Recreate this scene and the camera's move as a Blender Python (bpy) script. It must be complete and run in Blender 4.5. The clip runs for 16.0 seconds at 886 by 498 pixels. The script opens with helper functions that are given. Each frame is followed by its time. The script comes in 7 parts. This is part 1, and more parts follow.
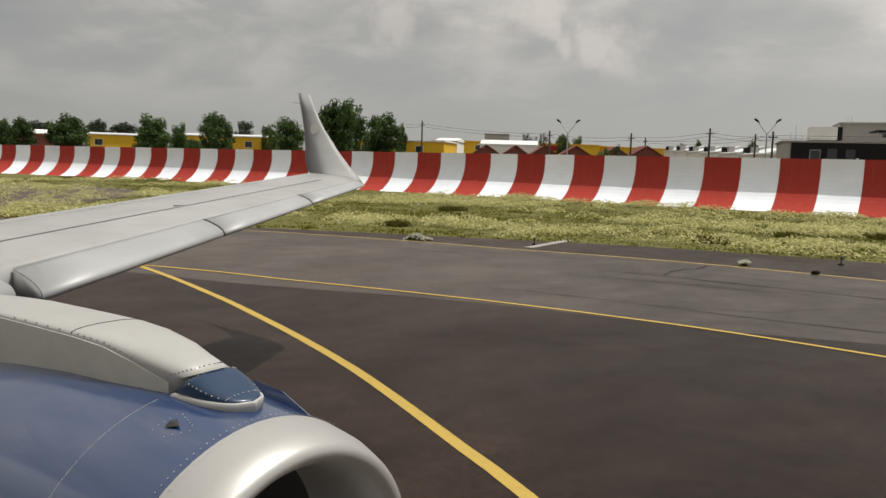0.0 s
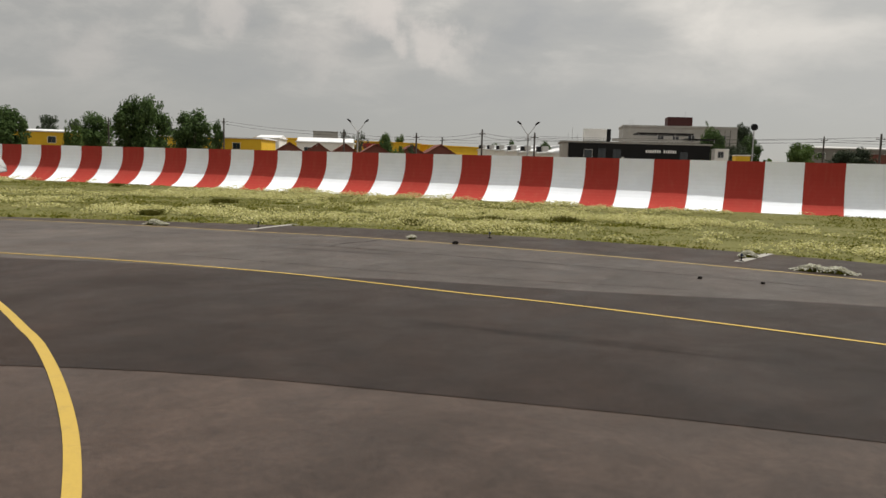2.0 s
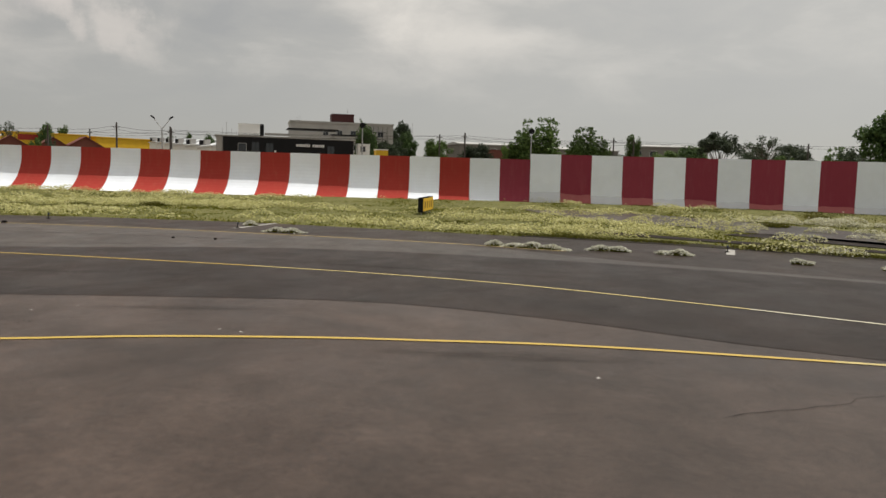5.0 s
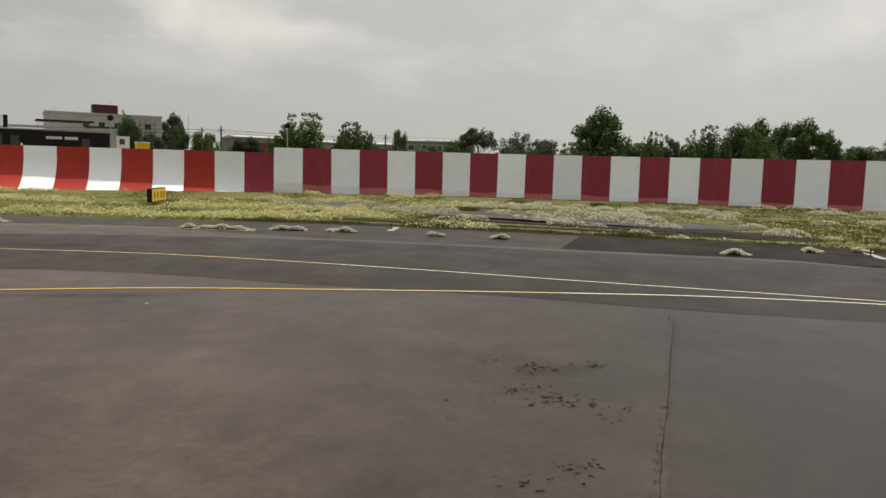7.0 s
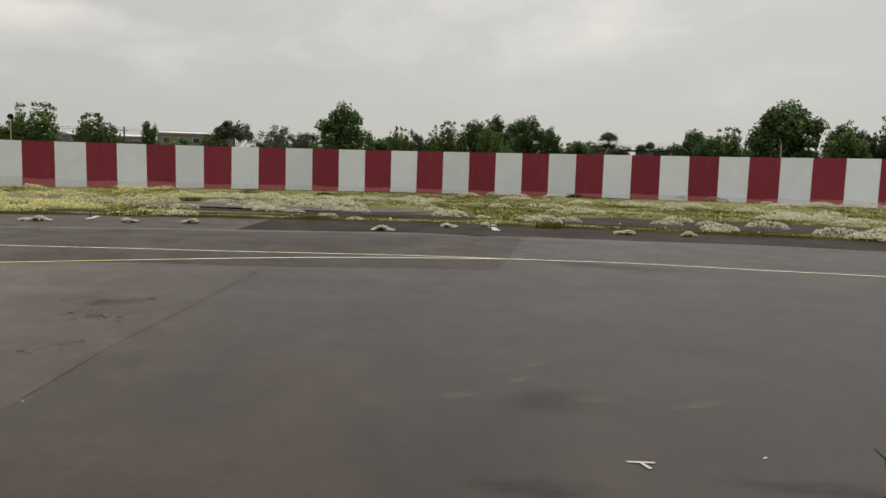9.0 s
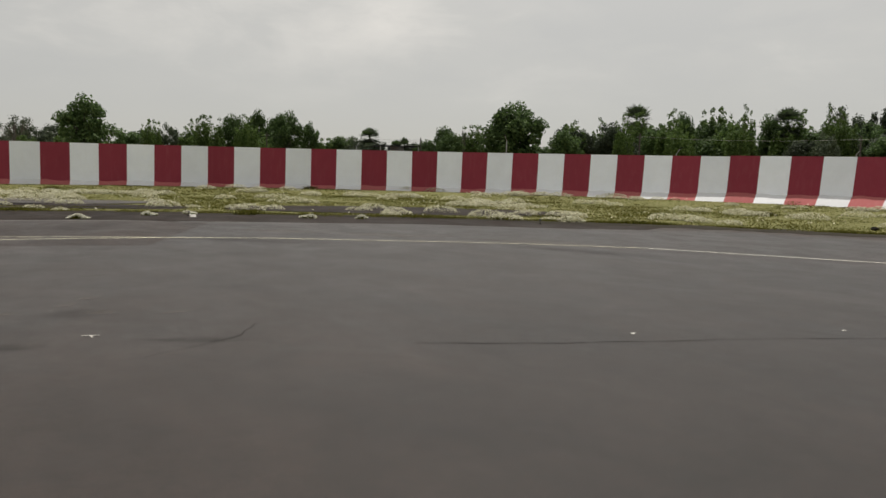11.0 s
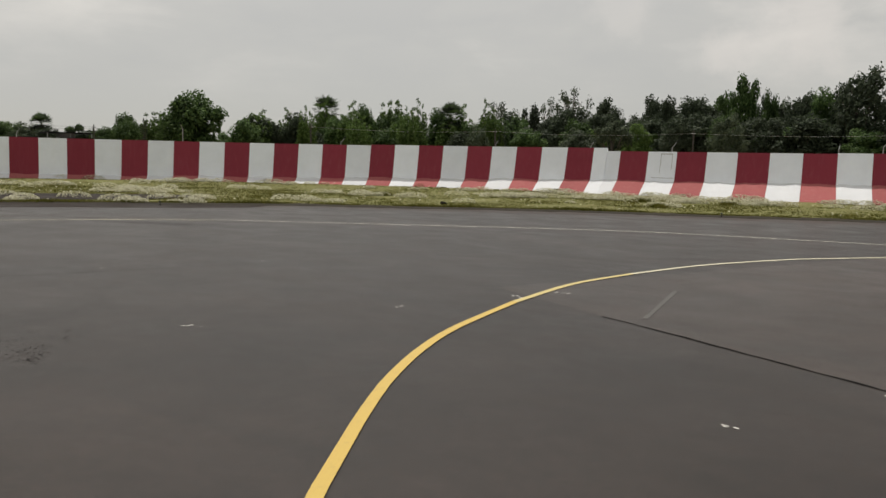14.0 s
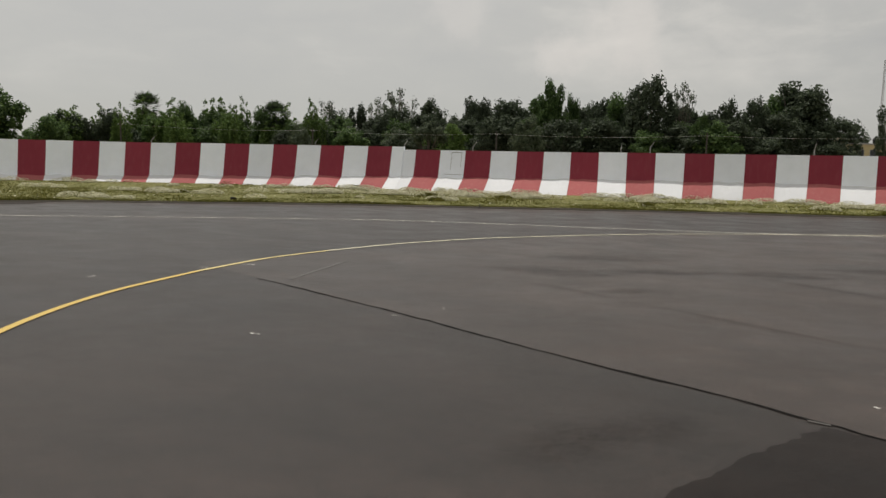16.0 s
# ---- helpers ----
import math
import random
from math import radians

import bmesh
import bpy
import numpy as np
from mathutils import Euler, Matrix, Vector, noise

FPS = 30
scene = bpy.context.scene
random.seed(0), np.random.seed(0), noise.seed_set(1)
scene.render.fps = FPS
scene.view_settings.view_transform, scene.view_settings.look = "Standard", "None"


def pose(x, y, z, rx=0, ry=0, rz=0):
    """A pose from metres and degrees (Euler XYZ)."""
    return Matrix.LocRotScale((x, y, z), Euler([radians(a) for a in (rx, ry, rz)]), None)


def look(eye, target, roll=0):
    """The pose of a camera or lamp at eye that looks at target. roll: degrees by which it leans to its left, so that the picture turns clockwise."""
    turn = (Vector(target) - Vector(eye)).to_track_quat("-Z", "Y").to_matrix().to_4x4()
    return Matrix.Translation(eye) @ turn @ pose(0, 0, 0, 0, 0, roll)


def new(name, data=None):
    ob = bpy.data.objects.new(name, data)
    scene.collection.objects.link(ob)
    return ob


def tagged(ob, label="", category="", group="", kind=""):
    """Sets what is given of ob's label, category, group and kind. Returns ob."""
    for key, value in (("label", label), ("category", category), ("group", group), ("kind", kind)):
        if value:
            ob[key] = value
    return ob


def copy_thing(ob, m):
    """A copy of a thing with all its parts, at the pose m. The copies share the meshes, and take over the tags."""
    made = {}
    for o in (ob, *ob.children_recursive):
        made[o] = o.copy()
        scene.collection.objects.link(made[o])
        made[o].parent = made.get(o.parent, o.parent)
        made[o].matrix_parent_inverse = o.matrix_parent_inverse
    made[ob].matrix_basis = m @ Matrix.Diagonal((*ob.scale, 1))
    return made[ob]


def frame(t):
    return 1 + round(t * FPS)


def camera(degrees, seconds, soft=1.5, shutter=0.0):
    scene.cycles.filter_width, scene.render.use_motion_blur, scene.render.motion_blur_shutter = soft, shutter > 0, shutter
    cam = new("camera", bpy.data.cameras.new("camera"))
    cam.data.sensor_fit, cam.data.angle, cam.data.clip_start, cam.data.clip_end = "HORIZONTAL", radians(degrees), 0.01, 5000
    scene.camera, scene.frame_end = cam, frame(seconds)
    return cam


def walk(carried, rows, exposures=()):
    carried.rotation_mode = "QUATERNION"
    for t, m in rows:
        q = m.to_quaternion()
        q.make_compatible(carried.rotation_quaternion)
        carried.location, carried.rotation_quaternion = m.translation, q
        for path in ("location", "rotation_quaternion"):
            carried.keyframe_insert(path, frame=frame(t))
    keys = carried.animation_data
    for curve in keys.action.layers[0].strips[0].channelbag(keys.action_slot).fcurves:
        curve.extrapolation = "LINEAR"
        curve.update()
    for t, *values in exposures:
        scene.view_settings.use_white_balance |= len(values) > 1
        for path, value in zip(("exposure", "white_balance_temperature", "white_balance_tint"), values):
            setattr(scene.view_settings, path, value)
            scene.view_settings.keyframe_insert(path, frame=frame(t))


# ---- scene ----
cam = camera(60.0, 16.0)

PATH = [
    (0, 0.000, 0.000, 47.530, -6.234, 1.553),
    (0.5, 2.332, -0.088, 44.040, -6.222, 1.779),
    (1, 4.683, -0.283, 40.600, -6.149, 1.795),
    (1.5, 7.034, -0.605, 37.929, -6.077, 1.760),
    (2, 9.356, -1.047, 35.599, -6.064, 1.711),
    (2.5, 11.650, -1.642, 32.205, -6.051, 1.475),
    (3, 13.866, -2.369, 28.662, -6.116, 1.561),
    (3.5, 16.090, -3.192, 24.953, -6.127, 1.700),
    (4, 18.279, -4.150, 20.903, -6.032, 1.720),
    (4.5, 20.404, -5.273, 17.266, -5.916, 1.684),
    (7, 29.027, -12.361, -1.364, -5.923, 1.498),
    (7.5, 30.257, -14.004, -5.627, -5.916, 1.442),
    (8, 31.396, -15.793, -9.081, -5.877, 1.505),
    (8.5, 32.466, -17.688, -13.713, -5.897, 1.389),
    (9, 33.446, -19.652, -17.785, -6.029, 1.302),
    (11.5, 36.319, -30.488, -37.258, -6.256, 1.097),
    (12, 36.365, -32.337, -40.736, -6.541, 0.891),
    (12.5, 36.298, -34.205, -44.767, -6.516, 1.059),
    (13, 36.143, -36.069, -48.379, -6.419, 1.076),
    (13.5, 35.903, -37.884, -51.071, -6.479, 1.142),
    (14, 35.583, -39.733, -54.495, -6.458, 1.227),
    (14.5, 35.185, -41.554, -57.500, -6.429, 1.459),
    (15, 34.762, -43.324, -60.618, -6.386, 1.388),
    (15.5, 34.255, -45.111, -63.384, -6.341, 1.358),
    (16, 33.652, -46.908, -66.030, -6.316, 1.234),
]
EYE = 3.6
BASE = 0.06


def view(x, y, yaw, pitch, roll):
    """The camera's pose: yaw from +y to the left, pitch up, roll to the left, in degrees."""
    a, p = radians(yaw), radians(pitch)
    ahead = Vector((-math.sin(a) * math.cos(p), math.cos(a) * math.cos(p), math.sin(p)))
    eye = Vector((x, y, EYE))
    return look(eye, eye + ahead * 2.0, roll)


walk(cam, [(t, view(x, y, yaw, pitch, roll)) for t, x, y, yaw, pitch, roll in PATH],
     [(0.0, BASE - 0.02), (2.5, BASE + 0.06), (4.5, BASE), (7.0, BASE + 0.12), (8.5, BASE + 0.2), (9.0, BASE + 0.2), (11.5, BASE + 0.1), (13.0, BASE + 0.08), (16.0, BASE)])

# ---- sky and sun ----
SUN_TO = Vector((0.31, 0.34, 1.0)).normalized()
world = bpy.data.worlds.new("world")
scene.world = world
world.use_nodes = True


def build_sky():
    nt = world.node_tree
    nt.nodes.clear()
    N, L = nt.nodes.new, nt.links.new
    out, bg = N("ShaderNodeOutputWorld"), N("ShaderNodeBackground")
    sky = N("ShaderNodeTexSky")
    sky.sky_type, sky.sun_disc = "NISHITA", False
    sky.sun_elevation = math.asin(SUN_TO.z)
    sky.sun_rotation = math.atan2(SUN_TO.x, SUN_TO.y)
    sky.altitude, sky.dust_density, sky.air_density = 2200, 3.0, 1.0
    geo = N("ShaderNodeTexCoord")
    sep = N("ShaderNodeSeparateXYZ")
    L(geo.outputs["Generated"], sep.inputs[0])
    # brightness of the cloud layer grows from the horizon to the zenith
    up = N("ShaderNodeMapRange")
    L(sep.outputs["Z"], up.inputs["Value"])
    up.inputs["From Min"].default_value, up.inputs["From Max"].default_value = 0.0, 1.0
    up.inputs["To Min"].default_value, up.inputs["To Max"].default_value = 0.85, 2.1
    # clouds: stretched along the horizon
    mp = N("ShaderNodeMapping")
    mp.inputs["Scale"].default_value = (1.0, 1.0, 2.6)
    L(geo.outputs["Generated"], mp.inputs["Vector"])
    n1, n2 = N("ShaderNodeTexNoise"), N("ShaderNodeTexNoise")
    n1.inputs["Scale"].default_value, n1.inputs["Detail"].default_value, n1.inputs["Roughness"].default_value = 1.9, 9.0, 0.58
    n2.inputs["Scale"].default_value, n2.inputs["Detail"].default_value, n2.inputs["Roughness"].default_value = 7.5, 8.0, 0.6
    n2.inputs["Distortion"].default_value = 0.4
    L(mp.outputs[0], n1.inputs["Vector"]), L(mp.outputs[0], n2.inputs["Vector"])
    add = N("ShaderNodeMath")
    add.operation = "MULTIPLY_ADD"
    L(n2.outputs["Fac"], add.inputs[0])
    add.inputs[1].default_value = 0.45
    L(n1.outputs["Fac"], add.inputs[2])
    # clouds stand out above the haze at the horizon only
    ramp = N("ShaderNodeValToRGB")
    L(add.outputs[0], ramp.inputs[0])
    e = ramp.color_ramp.elements
    e[0].position, e[0].color = 0.60, (0.332, 0.327, 0.312, 1)
    e[1].position, e[1].color = 0.98, (0.66, 0.615, 0.55, 1)
    m = ramp.color_ramp.elements.new(0.74)
    m.color = (0.39, 0.378, 0.348, 1)
    haze = N("ShaderNodeMapRange")
    L(sep.outputs["Z"], haze.inputs["Value"])
    haze.inputs["From Min"].default_value, haze.inputs["From Max"].default_value = 0.03, 0.17
    mixh = N("ShaderNodeMixRGB")
    mixh.inputs["Color1"].default_value = (0.418, 0.405, 0.378, 1)
    L(ramp.outputs[0], mixh.inputs["Color2"]), L(haze.outputs[0], mixh.inputs["Fac"])
    # the veil evens out towards the sun
    azim = N("ShaderNodeVectorMath")
    azim.operation = "DOT_PRODUCT"
    azim.inputs[1].default_value = (SUN_TO.x / math.hypot(SUN_TO.x, SUN_TO.y), SUN_TO.y / math.hypot(SUN_TO.x, SUN_TO.y), 0.0)
    L(geo.outputs["Generated"], azim.inputs[0])
    even = N("ShaderNodeMapRange")
    L(azim.outputs["Value"], even.inputs["Value"])
    even.inputs["From Min"].default_value, even.inputs["From Max"].default_value = 0.2, 0.9
    even.inputs["To Min"].default_value, even.inputs["To Max"].default_value = 0.0, 0.6
    veil = N("ShaderNodeMixRGB")
    veil.inputs["Color2"].default_value = (0.43, 0.415, 0.38, 1)
    L(even.outputs[0], veil.inputs["Fac"]), L(mixh.outputs[0], veil.inputs["Color1"])
    # a few cumulus heads low over the houses
    wob = N("ShaderNodeTexNoise")
    wob.inputs["Scale"].default_value, wob.inputs["Detail"].default_value, wob.inputs["Roughness"].default_value = 14.0, 6.0, 0.6
    L(geo.outputs["Generated"], wob.inputs["Vector"])
    shift = N("ShaderNodeVectorMath")
    shift.operation = "MULTIPLY_ADD"
    shift.inputs[1].default_value, shift.inputs[2].default_value = (0.12, 0.12, 0.12), (-0.06, -0.06, -0.06)
    L(wob.outputs["Color"], shift.inputs[0])
    bent = N("ShaderNodeVectorMath")
    bent.operation = "ADD"
    L(geo.outputs["Generated"], bent.inputs[0]), L(shift.outputs[0], bent.inputs[1])
    soft = veil.outputs[0]
    for c, r, gain in (((-0.640, 0.747, 0.185), 0.050, 0.75), ((-0.632, 0.762, 0.150), 0.026, 0.5), ((-0.587, 0.793, 0.163), 0.030, 0.6), ((-0.770, 0.614, 0.180), 0.045, 0.5), ((-0.563, 0.814, 0.150), 0.03, 0.25),
                       ((-0.70, 0.70, 0.150), 0.05, 0.25), ((-0.862, 0.493, 0.118), 0.045, 0.3), ((0.970, 0.190, 0.160), 0.06, 0.35), ((0.954, 0.266, 0.140), 0.04, 0.3), ((0.955, -0.230, 0.205), 0.06, 0.3), ((0.90, 0.39, 0.200), 0.05, 0.2)):
        far = N("ShaderNodeVectorMath")
        far.operation = "DISTANCE"
        far.inputs[1].default_value = c
        L(bent.outputs[0], far.inputs[0])
        edge_of = N("ShaderNodeMapRange")
        edge_of.interpolation_type = "SMOOTHSTEP"
        edge_of.inputs["From Min"].default_value, edge_of.inputs["From Max"].default_value = r * 0.35, r * 1.15
        edge_of.inputs["To Min"].default_value, edge_of.inputs["To Max"].default_value = gain, 0.0
        L(far.outputs["Value"], edge_of.inputs["Value"])
        head = N("ShaderNodeMixRGB")
        head.inputs["Color2"].default_value = (0.62, 0.565, 0.51, 1)
        L(edge_of.outputs[0], head.inputs["Fac"]), L(soft, head.inputs["Color1"])
        soft = head.outputs[0]
    mul = N("ShaderNodeVectorMath")
    mul.operation = "SCALE"
    L(soft, mul.inputs[0]), L(up.outputs[0], mul.inputs["Scale"])
    # thin blue of the clear sky above the clouds
    sk = N("ShaderNodeVectorMath")
    sk.operation = "SCALE"
    sk.inputs["Scale"].default_value = 0.008
    L(sky.outputs[0], sk.inputs[0])
    tot = N("ShaderNodeVectorMath")
    tot.operation = "ADD"
    # the clouds are brighter towards the veiled sun
    dot = N("ShaderNodeVectorMath")
    dot.operation = "DOT_PRODUCT"
    dot.inputs[1].default_value = (SUN_TO.x / math.hypot(SUN_TO.x, SUN_TO.y), SUN_TO.y / math.hypot(SUN_TO.x, SUN_TO.y), 0.0)
    L(geo.outputs["Generated"], dot.inputs[0])
    glow = N("ShaderNodeMapRange")
    L(dot.outputs["Value"], glow.inputs["Value"])
    glow.inputs["From Min"].default_value, glow.inputs["From Max"].default_value = -0.6, 1.0
    glow.inputs["To Min"].default_value, glow.inputs["To Max"].default_value = 0.78, 1.12
    lit = N("ShaderNodeVectorMath")
    lit.operation = "SCALE"
    L(mul.outputs[0], lit.inputs[0]), L(glow.outputs[0], lit.inputs["Scale"])
    L(lit.outputs[0], tot.inputs[0]), L(sk.outputs[0], tot.inputs[1])
    L(tot.outputs[0], bg.inputs["Color"])
    bg.inputs["Strength"].default_value = 1.0
    L(bg.outputs[0], out.inputs[0])


build_sky()
sun_data = bpy.data.lights.new("sun", "SUN")
sun_data.energy, sun_data.angle, sun_data.color = 3.7, radians(0.9), (1.0, 0.95, 0.87)
sun = new("sun", sun_data)
sun.matrix_world = look(SUN_TO * 100, (0, 0, 0))


# ---- materials ----
def node_mat(name):
    m = bpy.data.materials.new(name)
    m.use_nodes = True
    nt = m.node_tree
    return m, nt, nt.nodes["Principled BSDF"]


def noise_node(nt, scale, detail=5.0, rough=0.55, stretch=(1, 1, 1), coords="Object", distort=0.0):
    tc, mp, n = nt.nodes.new("ShaderNodeTexCoord"), nt.nodes.new("ShaderNodeMapping"), nt.nodes.new("ShaderNodeTexNoise")
    mp.inputs["Scale"].default_value = stretch
    nt.links.new(tc.outputs[coords], mp.inputs["Vector"]), nt.links.new(mp.outputs[0], n.inputs["Vector"])
    n.inputs["Scale"].default_value, n.inputs["Detail"].default_value, n.inputs["Roughness"].default_value = scale, detail, rough
    n.inputs["Distortion"].default_value = distort
    return n.outputs["Fac"]


def ramp_node(nt, fac, stops):
    r = nt.nodes.new("ShaderNodeValToRGB")
    nt.links.new(fac, r.inputs[0])
    els = r.color_ramp.elements
    els[0].position, els[0].color = stops[0][0], (*stops[0][1], 1)
    els[1].position, els[1].color = stops[-1][0], (*stops[-1][1], 1)
    for p, c in stops[1:-1]:
        els.new(p).color = (*c, 1)
    return r.outputs[0]


def mix_node(nt, fac, a, b, blend="MIX"):
    m = nt.nodes.new("ShaderNodeMixRGB")
    m.blend_type = blend
    for sock, v in ((m.inputs["Fac"], fac), (m.inputs["Color1"], a), (m.inputs["Color2"], b)):
        if isinstance(v, (int, float)):
            sock.default_value = v
        elif isinstance(v, tuple):
            sock.default_value = (*v, 1)
        else:
            nt.links.new(v, sock)
    return m.outputs[0]


def bump_node(nt, bsdf, height, strength=0.3, distance=0.02):
    b = nt.nodes.new("ShaderNodeBump")
    b.inputs["Strength"].default_value, b.inputs["Distance"].default_value = strength, distance
    nt.links.new(height, b.inputs["Height"]), nt.links.new(b.outputs[0], bsdf.inputs["Normal"])


def surface(name, base, rough=0.7, metal=0.0, spread=0.18, scale=1.5, grain=40.0, bump=0.15, coat=0.0, stretch=(1, 1, 1), random=0.0, spec=0.35):
    """A plain surface with stains at a large scale and grain at a small one."""
    m, nt, b = node_mat(name)
    big = noise_node(nt, scale, 6, 0.6, stretch)
    fine = noise_node(nt, grain, 4, 0.6)
    lo, hi = tuple(c * (1 - spread) for c in base), tuple(min(1.0, c * (1 + spread)) for c in base)
    col = ramp_node(nt, big, [(0.3, lo), (0.7, hi)])
    col = mix_node(nt, 0.35, col, ramp_node(nt, fine, [(0.3, lo), (0.7, hi)]))
    if random:
        oi = nt.nodes.new("ShaderNodeObjectInfo")
        hsv = nt.nodes.new("ShaderNodeHueSaturation")
        mr = nt.nodes.new("ShaderNodeMapRange")
        mr.inputs["To Min"].default_value, mr.inputs["To Max"].default_value = 1 - random, 1 + random
        nt.links.new(oi.outputs["Random"], mr.inputs["Value"]), nt.links.new(mr.outputs[0], hsv.inputs["Value"])
        nt.links.new(col, hsv.inputs["Color"])
        col = hsv.outputs[0]
    nt.links.new(col, b.inputs["Base Color"])
    b.inputs["Roughness"].default_value, b.inputs["Metallic"].default_value = rough, metal
    b.inputs["Coat Weight"].default_value, b.inputs["Specular IOR Level"].default_value = coat, spec
    if bump:
        bump_node(nt, b, fine, bump, 0.01)
    return m


def asphalt(name, lo, hi, warm, gloss=0.2, east=None, rough=0.42):
    m, nt, b = node_mat(name)
    lo, hi, warm = (tuple(c * g for c, g in zip(col, (1.0, 0.855, 0.80))) for col in (lo, hi, warm))
    big = noise_node(nt, 0.07, 7, 0.62, distort=0.8)
    mid = noise_node(nt, 0.5, 8, 0.68, stretch=(1, 0.55, 1), distort=0.5)
    fine = noise_node(nt, 55, 3, 0.7)
    col = ramp_node(nt, big, [(0.36, tuple(c * 0.72 for c in lo)), (0.64, tuple(c * 1.16 for c in hi))])
    col = mix_node(nt, 0.5, col, ramp_node(nt, mid, [(0.35, tuple(c * 0.5 for c in lo)), (0.5, warm), (0.65, tuple(c * 1.4 for c in hi))]))
    col = mix_node(nt, 0.5, col, ramp_node(nt, fine, [(0.3, tuple(c * 0.6 for c in lo)), (0.72, tuple(c * 1.35 for c in hi))]))
    chips = noise_node(nt, 7, 8, 0.75, distort=0.4)
    col = mix_node(nt, 0.36, col, ramp_node(nt, chips, [(0.34, tuple(c * 0.35 for c in lo)), (0.66, tuple(c * 1.5 for c in hi))]))
    # long dark streaks left by tyres, running round the curve
    tc = nt.nodes.new("ShaderNodeTexCoord")
    sep, com = nt.nodes.new("ShaderNodeSeparateXYZ"), nt.nodes.new("ShaderNodeCombineXYZ")
    shift = nt.nodes.new("ShaderNodeVectorMath")
    shift.operation = "ADD"
    shift.inputs[1].default_value = (2.0, 38.0, 0.0)
    ln = nt.nodes.new("ShaderNodeVectorMath")
    ln.operation = "LENGTH"
    nt.links.new(tc.outputs["Object"], shift.inputs[0]), nt.links.new(shift.outputs[0], ln.inputs[0])
    nt.links.new(tc.outputs["Object"], sep.inputs[0])
    wander, bend = noise_node(nt, 0.05, 4, 0.6), nt.nodes.new("ShaderNodeMath")
    bend.operation = "MULTIPLY_ADD"
    bend.inputs[1].default_value = 14.0
    nt.links.new(wander, bend.inputs[0]), nt.links.new(ln.outputs["Value"], bend.inputs[2])
    nt.links.new(bend.outputs[0], com.inputs["X"])
    warp = nt.nodes.new("ShaderNodeMath")
    warp.operation = "MULTIPLY"
    warp.inputs[1].default_value = 0.05
    nt.links.new(sep.outputs["Y"], warp.inputs[0]), nt.links.new(warp.outputs[0], com.inputs["Y"])
    for scale, lo_at, hi_at, amount, tint in ((0.7, 0.5, 0.68, 0.36, tuple(c * 0.7 for c in lo)), (1.9, 0.56, 0.74, 0.1, tuple(c * 1.35 for c in hi))):
        ns = nt.nodes.new("ShaderNodeTexNoise")
        nt.links.new(com.outputs[0], ns.inputs["Vector"])
        ns.inputs["Scale"].default_value, ns.inputs["Detail"].default_value, ns.inputs["Roughness"].default_value = scale, 6.0, 0.65
        col = mix_node(nt, ramp_node(nt, ns.outputs["Fac"], [(lo_at, (0, 0, 0)), (hi_at, (amount,) * 3)]), col, tint)
    # pale scuffs and dusty patches, then dark drips of oil
    spots = noise_node(nt, 1.1, 10, 0.78, distort=1.2)
    gate = noise_node(nt, 0.13, 3, 0.5)
    gated = mix_node(nt, 1.0, ramp_node(nt, spots, [(0.56, (0, 0, 0)), (0.76, (0.7, 0.7, 0.7))]), ramp_node(nt, gate, [(0.45, (0, 0, 0)), (0.65, (0.8, 0.8, 0.8))]), "MULTIPLY")
    col = mix_node(nt, gated, col, tuple(c * 1.7 for c in hi))
    oil = noise_node(nt, 2.3, 8, 0.7, distort=0.7)
    col = mix_node(nt, ramp_node(nt, oil, [(0.66, (0, 0, 0)), (0.76, (0.5, 0.5, 0.5))]), col, tuple(c * 0.5 for c in lo))
    for scale, low, high in ((0.06, 0.74, 1.22), (0.33, 0.74, 1.22), (1.3, 0.82, 1.15)):
        cloud = noise_node(nt, scale, 6, 0.66, stretch=(1, 0.7, 1), distort=0.35)
        col = mix_node(nt, 1.0, col, ramp_node(nt, cloud, [(0.34, (low, low * 0.985, low * 0.97)), (0.66, (high, high, high))]), "MULTIPLY")
    if east:
        # darker towards the east
        reach = nt.nodes.new("ShaderNodeMapRange")
        reach.inputs["From Min"].default_value, reach.inputs["From Max"].default_value = east[0], east[1]
        reach.inputs["To Min"].default_value, reach.inputs["To Max"].default_value = 0.0, 1.0
        nt.links.new(sep.outputs["X"], reach.inputs["Value"])
        col = mix_node(nt, reach.outputs[0], col, mix_node(nt, 1.0, col, (east[2],) * 3, "MULTIPLY"))
    nt.links.new(col, b.inputs["Base Color"])
    b.inputs["Diffuse Roughness"].default_value = 1.0
    b.inputs["Specular IOR Level"].default_value = gloss
    # polished and dull areas
    polish = noise_node(nt, 0.4, 6, 0.65, stretch=(1, 0.7, 1), distort=0.3)
    nt.links.new(ramp_node(nt, polish, [(0.33, (rough * 0.86,) * 3), (0.67, (min(1.0, rough * 1.18),) * 3)]), b.inputs["Roughness"])
    bump_node(nt, b, fine, 0.35, 0.012)
    return m


ASPHALT_OLD = asphalt("asphalt_old", (0.051, 0.0416, 0.0360), (0.094, 0.0775, 0.067), (0.077, 0.062, 0.0515), east=(16.0, 34.0, 0.58))
ASPHALT_NEW = asphalt("asphalt_new", (0.0190, 0.0146, 0.0124), (0.0380, 0.0297, 0.0253), (0.0325, 0.0236, 0.0190), 0.09)
ASPHALT_FRESH = asphalt("asphalt_fresh", (0.0080, 0.0064, 0.0058), (0.0155, 0.0127, 0.0112), (0.0128, 0.0100, 0.0085), 0.09)
ASPHALT_PALE = asphalt("asphalt_pale", (0.056, 0.0525, 0.0480), (0.088, 0.083, 0.0755), (0.072, 0.0665, 0.060))
